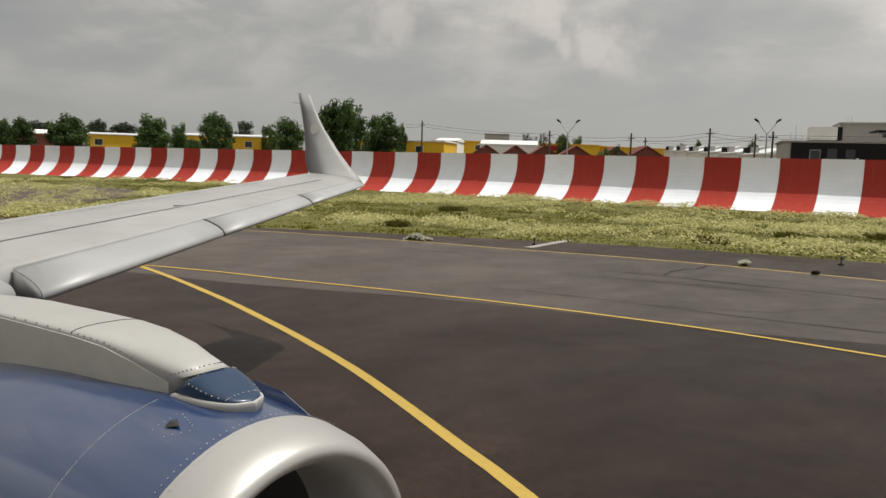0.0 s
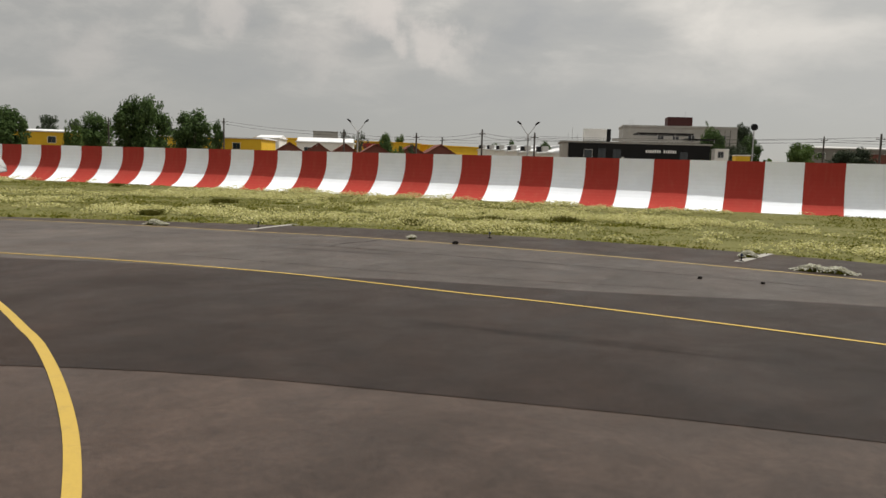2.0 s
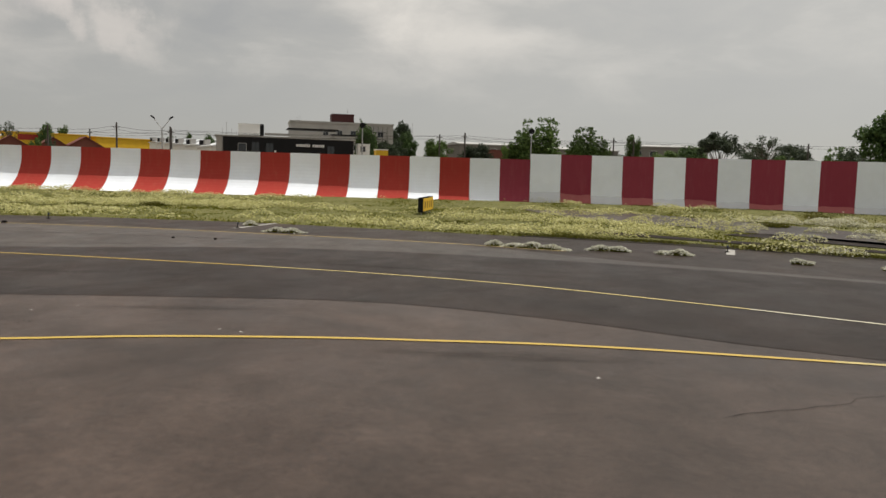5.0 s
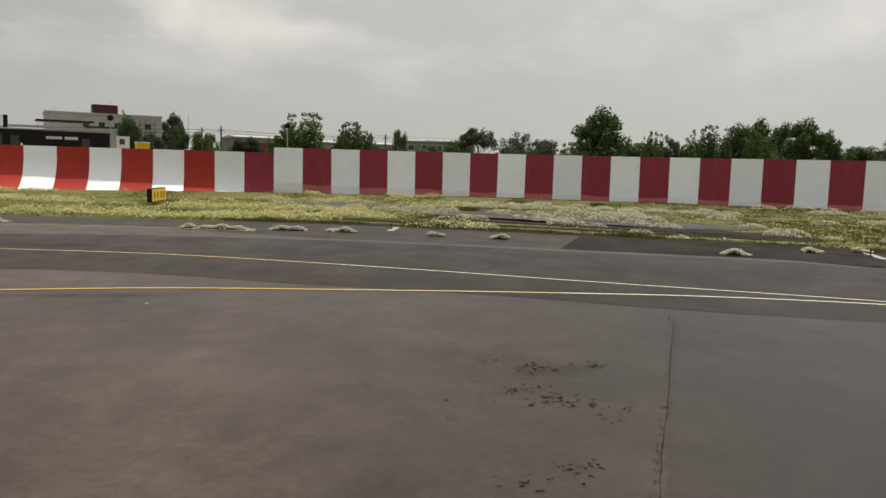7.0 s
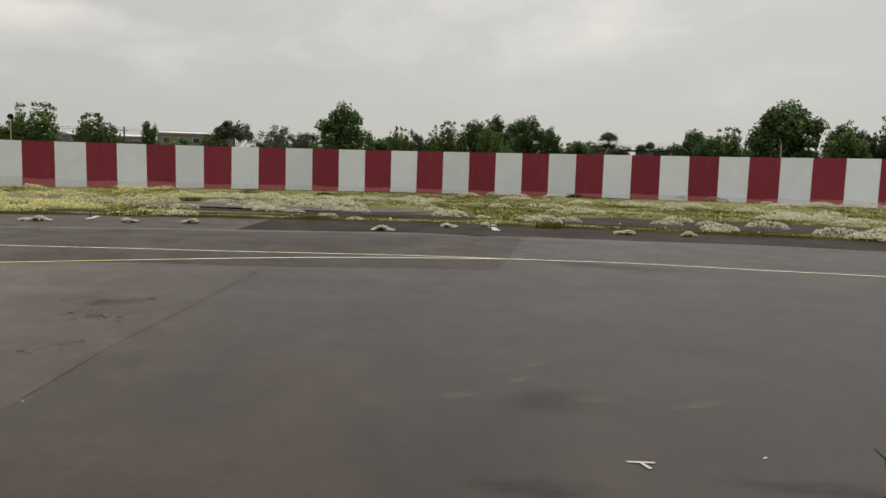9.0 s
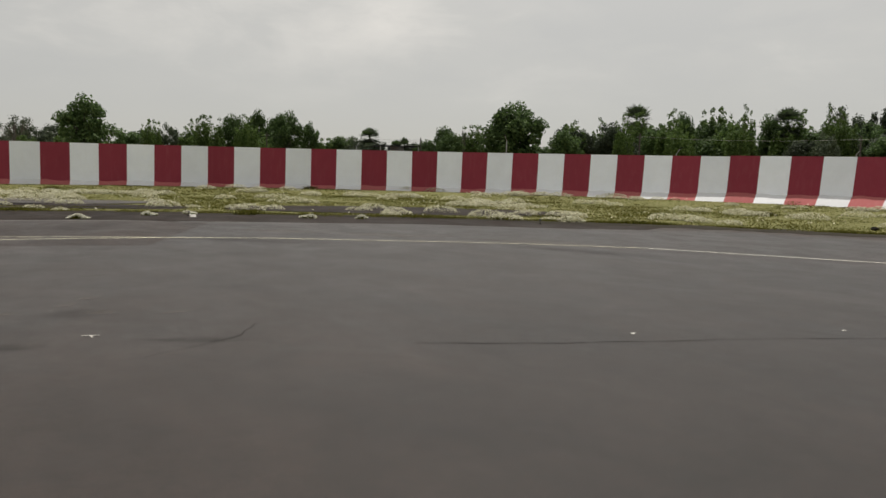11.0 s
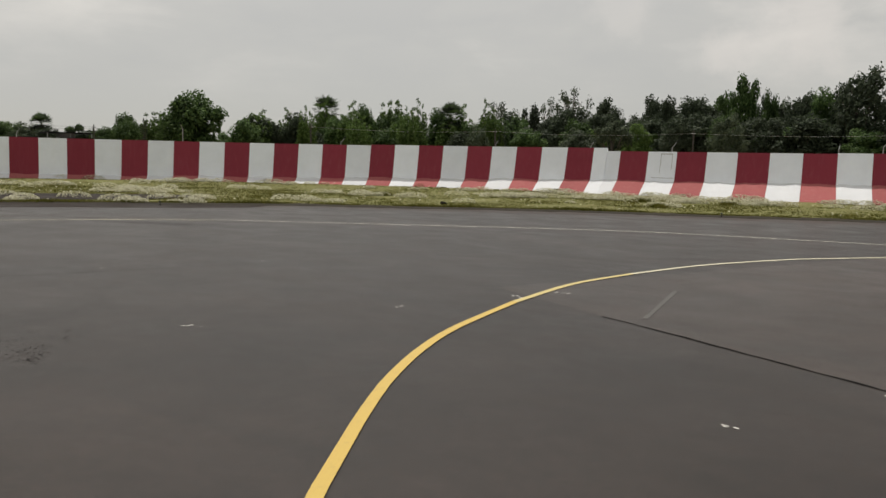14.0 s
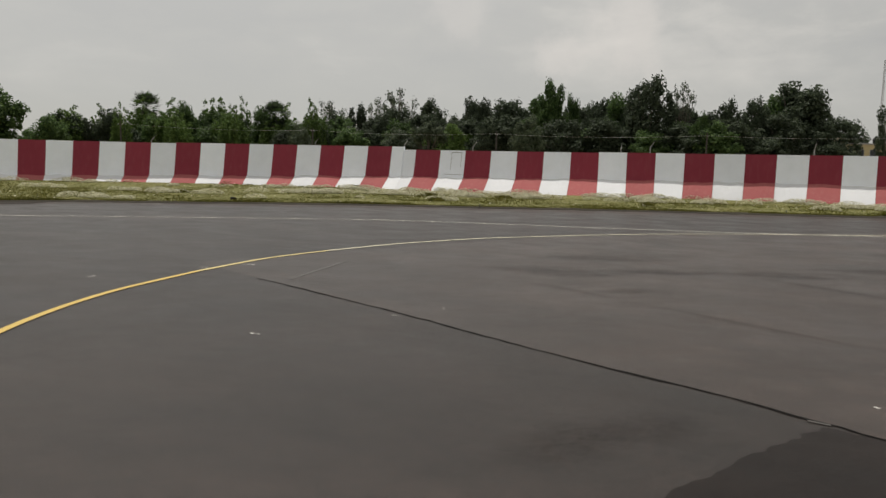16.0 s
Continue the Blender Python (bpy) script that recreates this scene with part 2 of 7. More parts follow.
ASPHALT_APRON = asphalt("asphalt_apron", (0.0195, 0.0155, 0.0137), (0.0392, 0.0315, 0.0274), (0.0320, 0.0249, 0.0208), 0.22, east=(34.0, 45.0, 0.60))
ASPHALT_WORN = asphalt("asphalt_worn", (0.0220, 0.0178, 0.0156), (0.044, 0.0358, 0.0311), (0.0357, 0.0281, 0.0235), 0.26)
ASPHALT_EDGE = asphalt("asphalt_edge", (0.0150, 0.0118, 0.0100), (0.0300, 0.0240, 0.0204), (0.0250, 0.0190, 0.0155), 0.09, rough=0.75)
ASPHALT_SHOULDER = asphalt("asphalt_shoulder", (0.030, 0.0240, 0.0200), (0.053, 0.043, 0.036), (0.042, 0.0322, 0.026), 0.09)


def road_paint(name, base, worn):
    m, nt, b = node_mat(name)
    wear = noise_node(nt, 3.0, 9, 0.75)
    fine = noise_node(nt, 30, 5, 0.7)
    col = mix_node(nt, ramp_node(nt, wear, [(0.52, (0, 0, 0)), (0.7, (worn, worn, worn))]), base, (0.09, 0.08, 0.07))
    col = mix_node(nt, 0.25, col, ramp_node(nt, fine, [(0.3, tuple(c * 0.6 for c in base)), (0.7, base)]))
    nt.links.new(col, b.inputs["Base Color"])
    b.inputs["Roughness"].default_value = 0.7
    return m


YELLOW = road_paint("yellow_line_paint", (0.43, 0.295, 0.055), 0.3)
YELLOW_PALE = road_paint("faded_yellow_line_paint", (0.44, 0.412, 0.30), 0.5)
YELLOW_MID = road_paint("weathered_yellow_line_paint", (0.42, 0.335, 0.125), 0.45)
YELLOW_FADED = road_paint("faint_yellow_line_paint", (0.34, 0.25, 0.09), 0.85)
WHITE_FAR = road_paint("worn_white_line_paint", (0.50, 0.475, 0.415), 0.4)
SCUFF = road_paint("grey_scuff", (0.030, 0.027, 0.024), 0.9)
JOINT = road_paint("pale_joint_mortar", (0.105, 0.096, 0.085), 0.5)
WHITE_LINE = road_paint("white_line_paint", (0.30, 0.285, 0.26), 0.9)


def catmull(points, step=1.0):
    """Points of a smooth curve through the given plan points."""
    pts = [Vector(p) for p in points]
    pts = [pts[0] * 2 - pts[1]] + pts + [pts[-1] * 2 - pts[-2]]
    out = []
    for i in range(1, len(pts) - 2):
        a, b, c, d = pts[i - 1 : i + 3]
        n = max(2, int((c - b).length / step))
        for k in range(n):
            t = k / n
            out.append(0.5 * ((2 * b) + (c - a) * t + (2 * a - 5 * b + 4 * c - d) * t * t + (3 * b - a - 3 * c + d) * t**3))
    out.append(pts[-2].copy())
    return out


def mesh_object(name, verts, faces, mats, parent=None, smooth=False, slots=None):
    me = bpy.data.meshes.new(name)
    me.from_pydata([tuple(v) for v in verts], [], faces)
    for m in mats if isinstance(mats, (list, tuple)) else [mats]:
        me.materials.append(m)
    if slots is not None:
        me.polygons.foreach_set("material_index", slots)
    if smooth:
        me.polygons.foreach_set("use_smooth", [True] * len(faces))
    me.update()
    ob = new(name, me)
    ob.parent = parent
    return ob


def part(name, bm, material, parent, label="", smooth=False):
    """Links a bmesh as one mesh object under a thing or a part."""
    me = bpy.data.meshes.new(name)
    bm.normal_update()
    bm.to_mesh(me)
    bm.free()
    for m in material if isinstance(material, (list, tuple)) else [material]:
        me.materials.append(m)
    if smooth:
        me.polygons.foreach_set("use_smooth", [True] * len(me.polygons))
    ob = new(name, me)
    ob.parent = parent
    if label:
        tagged(ob, label)
    return ob


def sheet(name, outline, z, mat, label):
    """A flat piece of paving with the given outline."""
    bm = bmesh.new()
    vs = [bm.verts.new((p[0], p[1], z)) for p in outline]
    f = bm.faces.new(vs)
    bm.normal_update()
    if f.normal.z < 0:
        f.normal_flip()
    bmesh.ops.triangulate(bm, faces=[f])
    return tagged(part(name, bm, mat, None), label, "paving", kind="structure")


def strip(name, points, width, z, mat, label, step=0.6):
    """A painted line along a curve."""
    pts = catmull(points, step)
    vs, fs = [], []
    for i, p in enumerate(pts):
        d = (pts[min(i + 1, len(pts) - 1)] - pts[max(i - 1, 0)]).normalized()
        s = Vector((-d.y, d.x)) * width / 2
        vs += [(p.x + s.x, p.y + s.y, z), (p.x - s.x, p.y - s.y, z)]
        if i:
            fs.append((2 * i - 2, 2 * i - 1, 2 * i + 1, 2 * i))
    return tagged(mesh_object(name, vs, fs, mat), label, "road marking", kind="structure")


# ---- ground ----
GRASS_EDGE = [(-120, -34), (-80, -8), (-50, 10), (-36, 21), (-30.6, 24.9), (-25.8, 28.2), (-21, 31.3), (-16.6, 33.3), (-12, 35), (-6, 36.2), (0, 37),
              (6, 36.9), (11, 36.7), (17.3, 36.4), (23, 35.9), (28, 34.8), (34, 33), (40, 30.8), (46, 28.3), (52, 25.2), (58, 21.4), (66, 16),
              (77.6, 6), (82.7, -1.3), (88, -8.6), (92, -16.2), (95.6, -25.4), (99.6, -34), (102.6, -43.2), (106.5, -54.5), (112, -72), (118, -100)]
EDGE_LINE = [(-60, 3), (-46, 12.6), (-35, 19.4), (-28.2, 22.8), (-22.7, 24.9), (-18.3, 26.8), (-14.2, 28.1), (-9, 29.2), (-3.4, 29.9), (3, 30.2), (9, 30.3), (14, 30.1), (19.5, 29.3)]
STRIP_FAR = [(14, 29.9), (18, 28.4), (22, 26.6), (27.5, 25.4), (33, 24.1), (38, 22.8), (45.2, 20.9), (50.3, 18), (55.1, 15.4), (61.3, 12.4), (68.5, 6.5), (76.6, 1.6), (79.9, -4.5), (84.3, -12), (88, -19), (91, -26), (94, -34), (97, -42), (100, -52), (105, -70), (110, -98)]
NEW_FAR = [(-40, -2), (-30, 5.4), (-24, 8.9), (-20.5, 10.5), (-16.3, 13.1), (-13.4, 14.6), (-10.3, 15.7), (-8.1, 16.5), (-5.6, 18), (-1.1, 19.9), (1.9, 21.4), (4.7, 23), (8.2, 24.4), (11.8, 25.1), (16, 25.4), (22.3, 25.2), (27.4, 24.5), (33, 23.2), (38, 21.9), (45, 20), (49.7, 17.3)]
NEW_NEAR = [(43.66, 5.66), (40.8, 6.7), (36, 7.9), (31.6, 9.5), (28.1, 10.4), (24.7, 11.1), (21.6, 12.1), (17.8, 12.85), (15, 12.8), (11.9, 12), (8.4, 10.9), (5.7, 9.95), (2.1, 8.45), (-0.7, 7.2), (-3.2, 5.75), (-5.6, 3.8), (-7.4, 1.2), (-8.2, -3), (-8.4, -8), (-8.6, -14)]
Y_LEAD = [(-40, 8.9), (-30, 9.6), (-24, 9.55), (-18.75, 9.1), (-15.5, 8.65), (-13.1, 8.25), (-10.9, 7.8), (-9, 7.3), (-6.8, 6.65), (-5.3, 6.2), (-2.5, 5.1), (0.4, 3.75), (3.2, 2.1), (6, 0), (9, -3), (12, -7)]
Y_INNER = [(-6, -6), (-2, -2.2), (1.5, 0.9), (4.5, 3.1), (7.4, 4.75), (10.2, 5.9), (11.7, 6.65), (13.2, 7.33), (16.2, 8.35), (18.4, 8.9), (20.5, 9.4), (23, 9.75), (26.5, 10), (30, 10.2), (33.2, 10.3), (36.7, 10.3), (40, 9.95), (42.4, 9.5), (45.9, 8.65)]
Y_OUTER = [(-40, 1.5), (-30, 7.3), (-23.7, 10.7), (-20.3, 12.1), (-16.85, 13.6), (-13.6, 14.85), (-10.7, 15.75), (-8, 16.4), (-3.2, 17.05), (0, 17.6), (4, 17.95), (9.4, 18.25), (13.4, 18.25), (17, 18), (20.4, 17.4), (25.7, 15.9), (30, 14.45), (33.7, 13.1), (37.1, 11.95), (40.3, 10.9), (43, 9.9), (45.8, 8.55), (49.5, 6.9), (53.55, 4.3), (58.6, 1), (64, -3.6), (67.4, -9), (70.8, -14.4), (74, -19.6), (76.6, -25), (78.1, -31.6), (79.4, -38.3), (81, -44.6), (83.8, -52.4), (88, -64), (94, -84)]
Y_EXIT = [(37.5, -37.2), (40.2, -34.8), (42.55, -33.3), (44.3, -32.3), (45.5, -31.7), (47.2, -31), (49.25, -30.4), (52.8, -29.8), (56.6, -29.6), (60, -30.1), (64, -31.2), (67.9, -33), (70, -34.4), (75.4, -39), (79.9, -44.5), (84.6, -52.4)]

EARTH = surface("dry_earth", (0.16, 0.13, 0.085), 0.95, spread=0.35, scale=0.05, grain=3.0)
tagged(mesh_object("ground", [(-3000, -3000, -0.25), (3000, -3000, -0.25), (3000, 3000, -0.25), (-3000, 3000, -0.25)], [(0, 1, 2, 3)], EARTH),
       "dry open earth stretching to the horizon", "ground", kind="structure")
edge = [tuple(p) for p in catmull(GRASS_EDGE, 2.0)]
sheet("pavement", edge + [(118, -260), (-260, -260), (-260, -120)], 0.0, ASPHALT_OLD, "wide worn brown-grey asphalt taxiway apron")
sf = [tuple(p) for p in catmull(STRIP_FAR, 2.0)]
el = [tuple(p) for p in catmull(EDGE_LINE, 2.0)]
sheet("shoulder", edge + sf[::-1] + el[::-1] + [(-100, -24)], 0.004, ASPHALT_SHOULDER, "dark weathered asphalt shoulder beside the taxiway")
se = [p for p in sf if p[0] > 33 and p[1] > 4]
east_edge = [p for p in edge if p[0] > 36 and p[1] > 4]
sheet("shoulder_east", east_edge + se[::-1], 0.008, ASPHALT_EDGE, "dark tarred shoulder along the bend")
nf, nn = [tuple(p) for p in catmull(NEW_FAR, 1.0)], [tuple(p) for p in catmull(NEW_NEAR, 1.0)]
sheet("paving_strip", nf[2:-1] + [p for p in sf if p[0] < 49.5][::-1] + el[::-1][1:-8], 0.004, ASPHALT_PALE, "paler grey asphalt strip along the taxiway edge")
APRON = [(49.7, 17.3), (43.66, 5.66), (40.8, 6.7), (35.6, 7.9), (33.1, -0.1), (30.9, -7), (27, -18), (20, -36), (8, -64), (-10, -110), (118, -110), (110, -98), *STRIP_FAR[::-1][1:-6]]
sheet("apron", APRON, 0.004, ASPHALT_APRON, "dark brown-grey asphalt apron beyond a long seam")
sheet("apron_south", [(54.5, -28.2), (52.3, -33.0), (49.9, -38.5), (47.6, -43.3), (46.7, -45.5), (45.9, -47.2), (45.2, -48.6), (43.6, -52), (38, -64), (30, -82), (18, -110), (106, -85), (94, -60), (72, -36)], 0.006, ASPHALT_WORN, "darker worn asphalt of the apron beyond a tarred seam")
DARK_PATCH = [(40.6, -45.2), (42.0, -45.85), (43.6, -46.6), (45.5, -47.6), (45.2, -48.6), (43.5, -52.2), (40, -60), (30, -62), (33, -50)]
rag = random.Random(3)
DARK_PATCH = [tuple(p + Vector((rag.uniform(-0.05, 0.05), rag.uniform(-0.05, 0.05)))) for p in [Vector(a).lerp(Vector(b), f / 12) for a, b in zip(DARK_PATCH, DARK_PATCH[1:] + DARK_PATCH[:1]) for f in range(12)]]
sheet("paving_patch", DARK_PATCH, 0.008, ASPHALT_FRESH, "square patch of fresh dark asphalt on the apron")
sheet("road", nf + nn + [(-40, -14)], 0.008, ASPHALT_NEW, "newer dark asphalt lane resurfaced along the curve")
strip("line_lead", Y_LEAD, 0.2, 0.014, YELLOW, "bright yellow painted taxiway lead line")
strip("line_inner", Y_INNER[:13], 0.17, 0.014, YELLOW, "yellow painted taxiway centre line")
strip("line_inner", Y_INNER[12:15], 0.17, 0.014, YELLOW_MID, "weathered stretch of the taxiway centre line")
strip("line_inner", Y_INNER[14:], 0.17, 0.014, YELLOW_PALE, "worn pale end of the taxiway centre line")
strip("line_outer", Y_OUTER[11:16], 0.15, 0.018, YELLOW_MID, "weathered yellow stretch of the taxiway line")
strip("line_outer", Y_OUTER[:12], 0.15, 0.018, YELLOW, "thin yellow painted taxiway line along the curve")
strip("line_outer", Y_OUTER[25:], 0.15, 0.018, WHITE_FAR, "worn whitish taxiway line along the outer bend")
strip("line_outer", Y_OUTER[15:26], 0.15, 0.018, YELLOW_PALE, "worn pale taxiway line along the outer curve")
strip("line_exit", Y_EXIT[:8], 0.2, 0.022, YELLOW, "bright yellow curved exit line on the apron")
strip("line_exit", Y_EXIT[7:10], 0.2, 0.022, YELLOW_MID, "weathered yellow stretch of the exit line")
strip("line_exit", Y_EXIT[9:], 0.2, 0.022, YELLOW_PALE, "paler worn end of the exit line")
strip("line_joint", STRIP_FAR[7:], 0.2, 0.012, JOINT, "pale worn joint along the shoulder")
strip("line_edge", EDGE_LINE, 0.22, 0.014, YELLOW_FADED, "faded yellow edge line beside the shoulder")

# ---- striped barrier ----
WALL = [(-190.0, 8.0), (-160.0, 24.0), (-143.0, 32.0), (-125.0, 40.0), (-110.0, 45.6), (-94.5, 50.9), (-78.7, 55.9), (-62.6, 60.1), (-46.5, 64.1), (-30.4, 67.9), (-14.5, 71.8), (-1.6, 74.5), (11.3, 77.3), (30.5, 79.8), (43.6, 78.4), (56.5, 75.3), (68.7, 70.0), (74.5, 66.9),
        (85.7, 59.9), (93.7, 54.1), (104.9, 42.3), (112.2, 31.3), (117.8, 19.2), (121.3, 6.4), (123.5, -9.9), (125.3, -23.0), (127.1, -32.7), (127.8, -42.9), (127.5, -52.5), (126.4, -66.0), (123.8, -84.0), (119.1, -110.0), (112.9, -135.0)]
STRIPE = 3.292


def along(points, start, step):
    """Points at even steps along a curve; index 0 lies nearest to start."""
    pts = catmull(points, 0.1)
    s = [0.0]
    for a, b in zip(pts, pts[1:]):
        s.append(s[-1] + (b - a).length)
    k0 = min(range(len(pts)), key=lambda i: (pts[i] - Vector(start)).length)
    lo, hi = -int(s[k0] / step), int((s[-1] - s[k0]) / step)
    xs, ys = [p.x for p in pts], [p.y for p in pts]
    return {k: Vector((float(np.interp(s[k0] + k * step, s, xs)), float(np.interp(s[k0] + k * step, s, ys)))) for k in range(lo, hi + 1)}


def wall_paint(name, base, faded):
    m, nt, b = node_mat(name)
    big = noise_node(nt, 0.5, 6, 0.65, coords="Object")
    runs = noise_node(nt, 2.2, 6, 0.7, stretch=(1, 1, 0.12))
    fine = noise_node(nt, 18, 4, 0.6)
    col = ramp_node(nt, big, [(0.3, tuple(c * 0.9 for c in base)), (0.7, base)])
    col = mix_node(nt, ramp_node(nt, runs, [(0.5, (0, 0, 0)), (0.8, (0.28, 0.28, 0.28))]), col, faded)
    col = mix_node(nt, 0.2, col, ramp_node(nt, fine, [(0.3, tuple(c * 0.8 for c in base)), (0.7, base)]))
    oi = nt.nodes.new("ShaderNodeObjectInfo")
    hsv, mr = nt.nodes.new("ShaderNodeHueSaturation"), nt.nodes.new("ShaderNodeMapRange")
    mr.inputs["To Min"].default_value, mr.inputs["To Max"].default_value = 0.92, 1.06
    nt.links.new(oi.outputs["Random"], mr.inputs["Value"]), nt.links.new(mr.outputs[0], hsv.inputs["Value"])
    nt.links.new(col, hsv.inputs["Color"]), nt.links.new(hsv.outputs[0], b.inputs["Base Color"])
    b.inputs["Roughness"].default_value = 0.9
    b.inputs["Specular IOR Level"].default_value = 0.15
    bump_node(nt, b, fine, 0.15, 0.01)
    return m


RED_A, RED_B = wall_paint("red_barrier_paint", (0.385, 0.048, 0.036), (0.42, 0.15, 0.11)), wall_paint("crimson_barrier_paint", (0.262, 0.043, 0.064), (0.34, 0.13, 0.14))
WHITE_P = wall_paint("white_barrier_paint", (0.88, 0.92, 0.99), (0.78, 0.79, 0.80))
# dusty white, darkened further to offset the sun falling on the ramp
WHITE_BASE = wall_paint("dusty_toned_white_base_paint", (0.60, 0.61, 0.63), (0.52, 0.49, 0.44))
WALL_GREY = wall_paint("grey_wall_joint", (0.36, 0.36, 0.35), (0.30, 0.29, 0.27))
# faded red with the sun on the foot ramp mixed into its colour
RED_FADED_SUNLIT = wall_paint("faded_sunlit_red_base_paint", (0.33, 0.10, 0.10), (0.44, 0.25, 0.22))


def profile(k, wave=0.0):
    """Offsets towards the taxiway and heights of the barrier's face, from the foot up."""
    top = 5.0 if k < 13 else 5.62 if k < 50 else 5.72 if k < 59 else 5.34 if k < 67 else 5.42
    if k < 13:
        reach, curve = float(np.interp(k, (3, 8, 11, 13), (4.7, 3.3, 2.1, 1.7))), 4.1 + wave * 0.5
        pts = [(reach * (1 - math.sin(math.pi / 2 * i / 16)), 0.1 + curve * (1 - math.cos(math.pi / 2 * i / 16))) for i in range(17)]
    else:
        # a ramp at the foot, then a steep hollow face; the ramp grows along the bend
        foot = float(np.interp(k, (13, 34, 40, 45, 50, 57, 63, 67, 73), (1.5, 1.4, 2.3, 3.0, 3.5, 4.0, 4.2, 3.9, 3.0)))
        zc = float(np.interp(k, (13, 16, 22, 40, 46, 52, 58, 68), (1.5, 1.25, 1.0, 0.95, 1.15, 1.45, 1.85, 2.2))) + wave
        rise = top - zc
        rim = rise * float(np.interp(k, (13, 34, 40, 45, 50, 63, 68, 73), (0.11, 0.11, 0.19, 0.27, 0.29, 0.29, 0.25, 0.2)))
        pts = [(foot, 0.1), ((foot + rim) / 2 + 0.04, (0.1 + zc) / 2), (rim, zc), (rim * 0.69, zc + rise * 0.3), (rim * 0.36, zc + rise * 0.63), (rim * 0.13, zc + rise * 0.87)]
    return pts + [(0.0, top)]


def blast_wall():
    thing = tagged(new("striped_barrier"), "tall concave concrete blast wall in red and white stripes", "barrier", kind="structure")
    at = along(WALL, (-30.4, 67.9), STRIPE)
    ks = sorted(at)
    rng = random.Random(17)
    waves = {}
    level = 0.0
    for i in range(ks[0] * 6, ks[-1] * 6 + 1):
        level = level * 0.72 + rng.uniform(-0.075, 0.075)
        waves[i] = level

    def inward(k):
        a, b = at[max(k - 1, ks[0])], at[min(k + 1, ks[-1])]
        d = (b - a).normalized()
        return Vector((d.y, -d.x))

    for k in ks[:-1]:
        n0, n1, p0, p1 = inward(k), inward(k + 1), at[k], at[k + 1]
        split = [0.0, 0.5, 1.0] if k == 59 else [0.0, 1.0]
        for s0, s1 in zip(split, split[1:]):
            cols = max(1, int(6 * (s1 - s0)))
            vs, fs, sl = [], [], []
            for c in range(cols + 1):
                u = s0 + (s1 - s0) * c / cols
                inset = 0.002 * (1 if c == 0 else -1 if c == cols else 0)
                q, m = p0.lerp(p1, u + inset), n0.lerp(n1, u)
                pr = profile(58 if (k == 59 and s0 == 0) else k, waves[k * 6 + int(round(u * 6))])
                ring = pr + [(-0.35, pr[-1][1]), (-0.35, 0.0)]
                nn = len(ring)
                vs += [(q.x + m.x * o, q.y + m.y * o, z) for o, z in ring]
            for c in range(cols):
                for i in range(nn - 1):
                    fs.append(((c + 1) * nn + i, c * nn + i, c * nn + i + 1, (c + 1) * nn + i + 1))
                    # slot 1 covers the ramp; its red has sunlight painted in
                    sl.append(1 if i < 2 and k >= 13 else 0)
            fs.append(tuple(range(nn))), sl.append(0)
            fs.append(tuple(cols * nn + i for i in reversed(range(nn)))), sl.append(0)
            mats = [(RED_A if k < 11 else RED_B), RED_FADED_SUNLIT] if k % 2 == 0 else [WHITE_P, WHITE_BASE]
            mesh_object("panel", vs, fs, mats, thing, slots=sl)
            if k == 61:
                # outline of a closed hatch in the face
                pr = profile(k)

                def face_at(u, z):
                    o = float(np.interp(z, [q[1] for q in pr], [q[0] for q in pr])) + 0.03
                    p, m = p0.lerp(p1, u), n0.lerp(n1, u)
                    return (p.x + m.x * o, p.y + m.y * o, z)

                for u0, u1, z0, z1 in ((0.46, 0.475, 2.9, 5.0), (0.85, 0.865, 3.3, 5.1), (0.46, 0.86, 5.04, 5.12), (0.2, 0.95, 2.3, 2.35)):
                    rows = [face_at(u, z0 + (z1 - z0) * i / 5) for i in range(6) for u in (u0, u1)]
                    mesh_object("hatch_gap", rows, [(2 * i, 2 * i + 1, 2 * i + 3, 2 * i + 2) for i in range(5)], WALL_GREY, thing)


blast_wall()


# ---- helpers for things ----
def box(bm, x0, x1, y0, y1, z0, z1, bevel=0.0):
    """Adds a box, bevelled where asked, to a bmesh."""
    r = bmesh.ops.create_cube(bm, size=1.0)
    for v in r["verts"]:
        v.co = Vector((x0 + (v.co.x + 0.5) * (x1 - x0), y0 + (v.co.y + 0.5) * (y1 - y0), z0 + (v.co.z + 0.5) * (z1 - z0)))
    if bevel:
        es = {e for v in r["verts"] for e in v.link_edges}
        bmesh.ops.bevel(bm, geom=list(es), offset=bevel, segments=2, affect="EDGES")
    return bm


def box_part(name, parent, mat, x0, x1, y0, y1, z0, z1, bevel=0.0, label=""):
    return part(name, box(bmesh.new(), x0, x1, y0, y1, z0, z1, bevel), mat, parent, label)


def tube(bm, pts, radii, sides=8):
    """Adds a tube through points with a radius at each to a bmesh."""
    rings = []
    for i, p in enumerate(pts):
        p = Vector(p)
        d = (Vector(pts[min(i + 1, len(pts) - 1)]) - Vector(pts[max(i - 1, 0)])).normalized()
        a = d.orthogonal().normalized()
        b = d.cross(a)
        rings.append([bm.verts.new(p + (a * math.cos(2 * math.pi * k / sides) + b * math.sin(2 * math.pi * k / sides)) * radii[i]) for k in range(sides)])
    for r0, r1 in zip(rings, rings[1:]):
        q = min(range(sides), key=lambda s: (r0[0].co - r1[s].co).length)
        for k in range(sides):
            bm.faces.new((r0[k], r0[(k + 1) % sides], r1[(k + 1 + q) % sides], r1[(k + q) % sides]))
    for r in (rings[0], rings[-1]):
        try:
            bm.faces.new(r)
        except ValueError:
            pass
    return bm


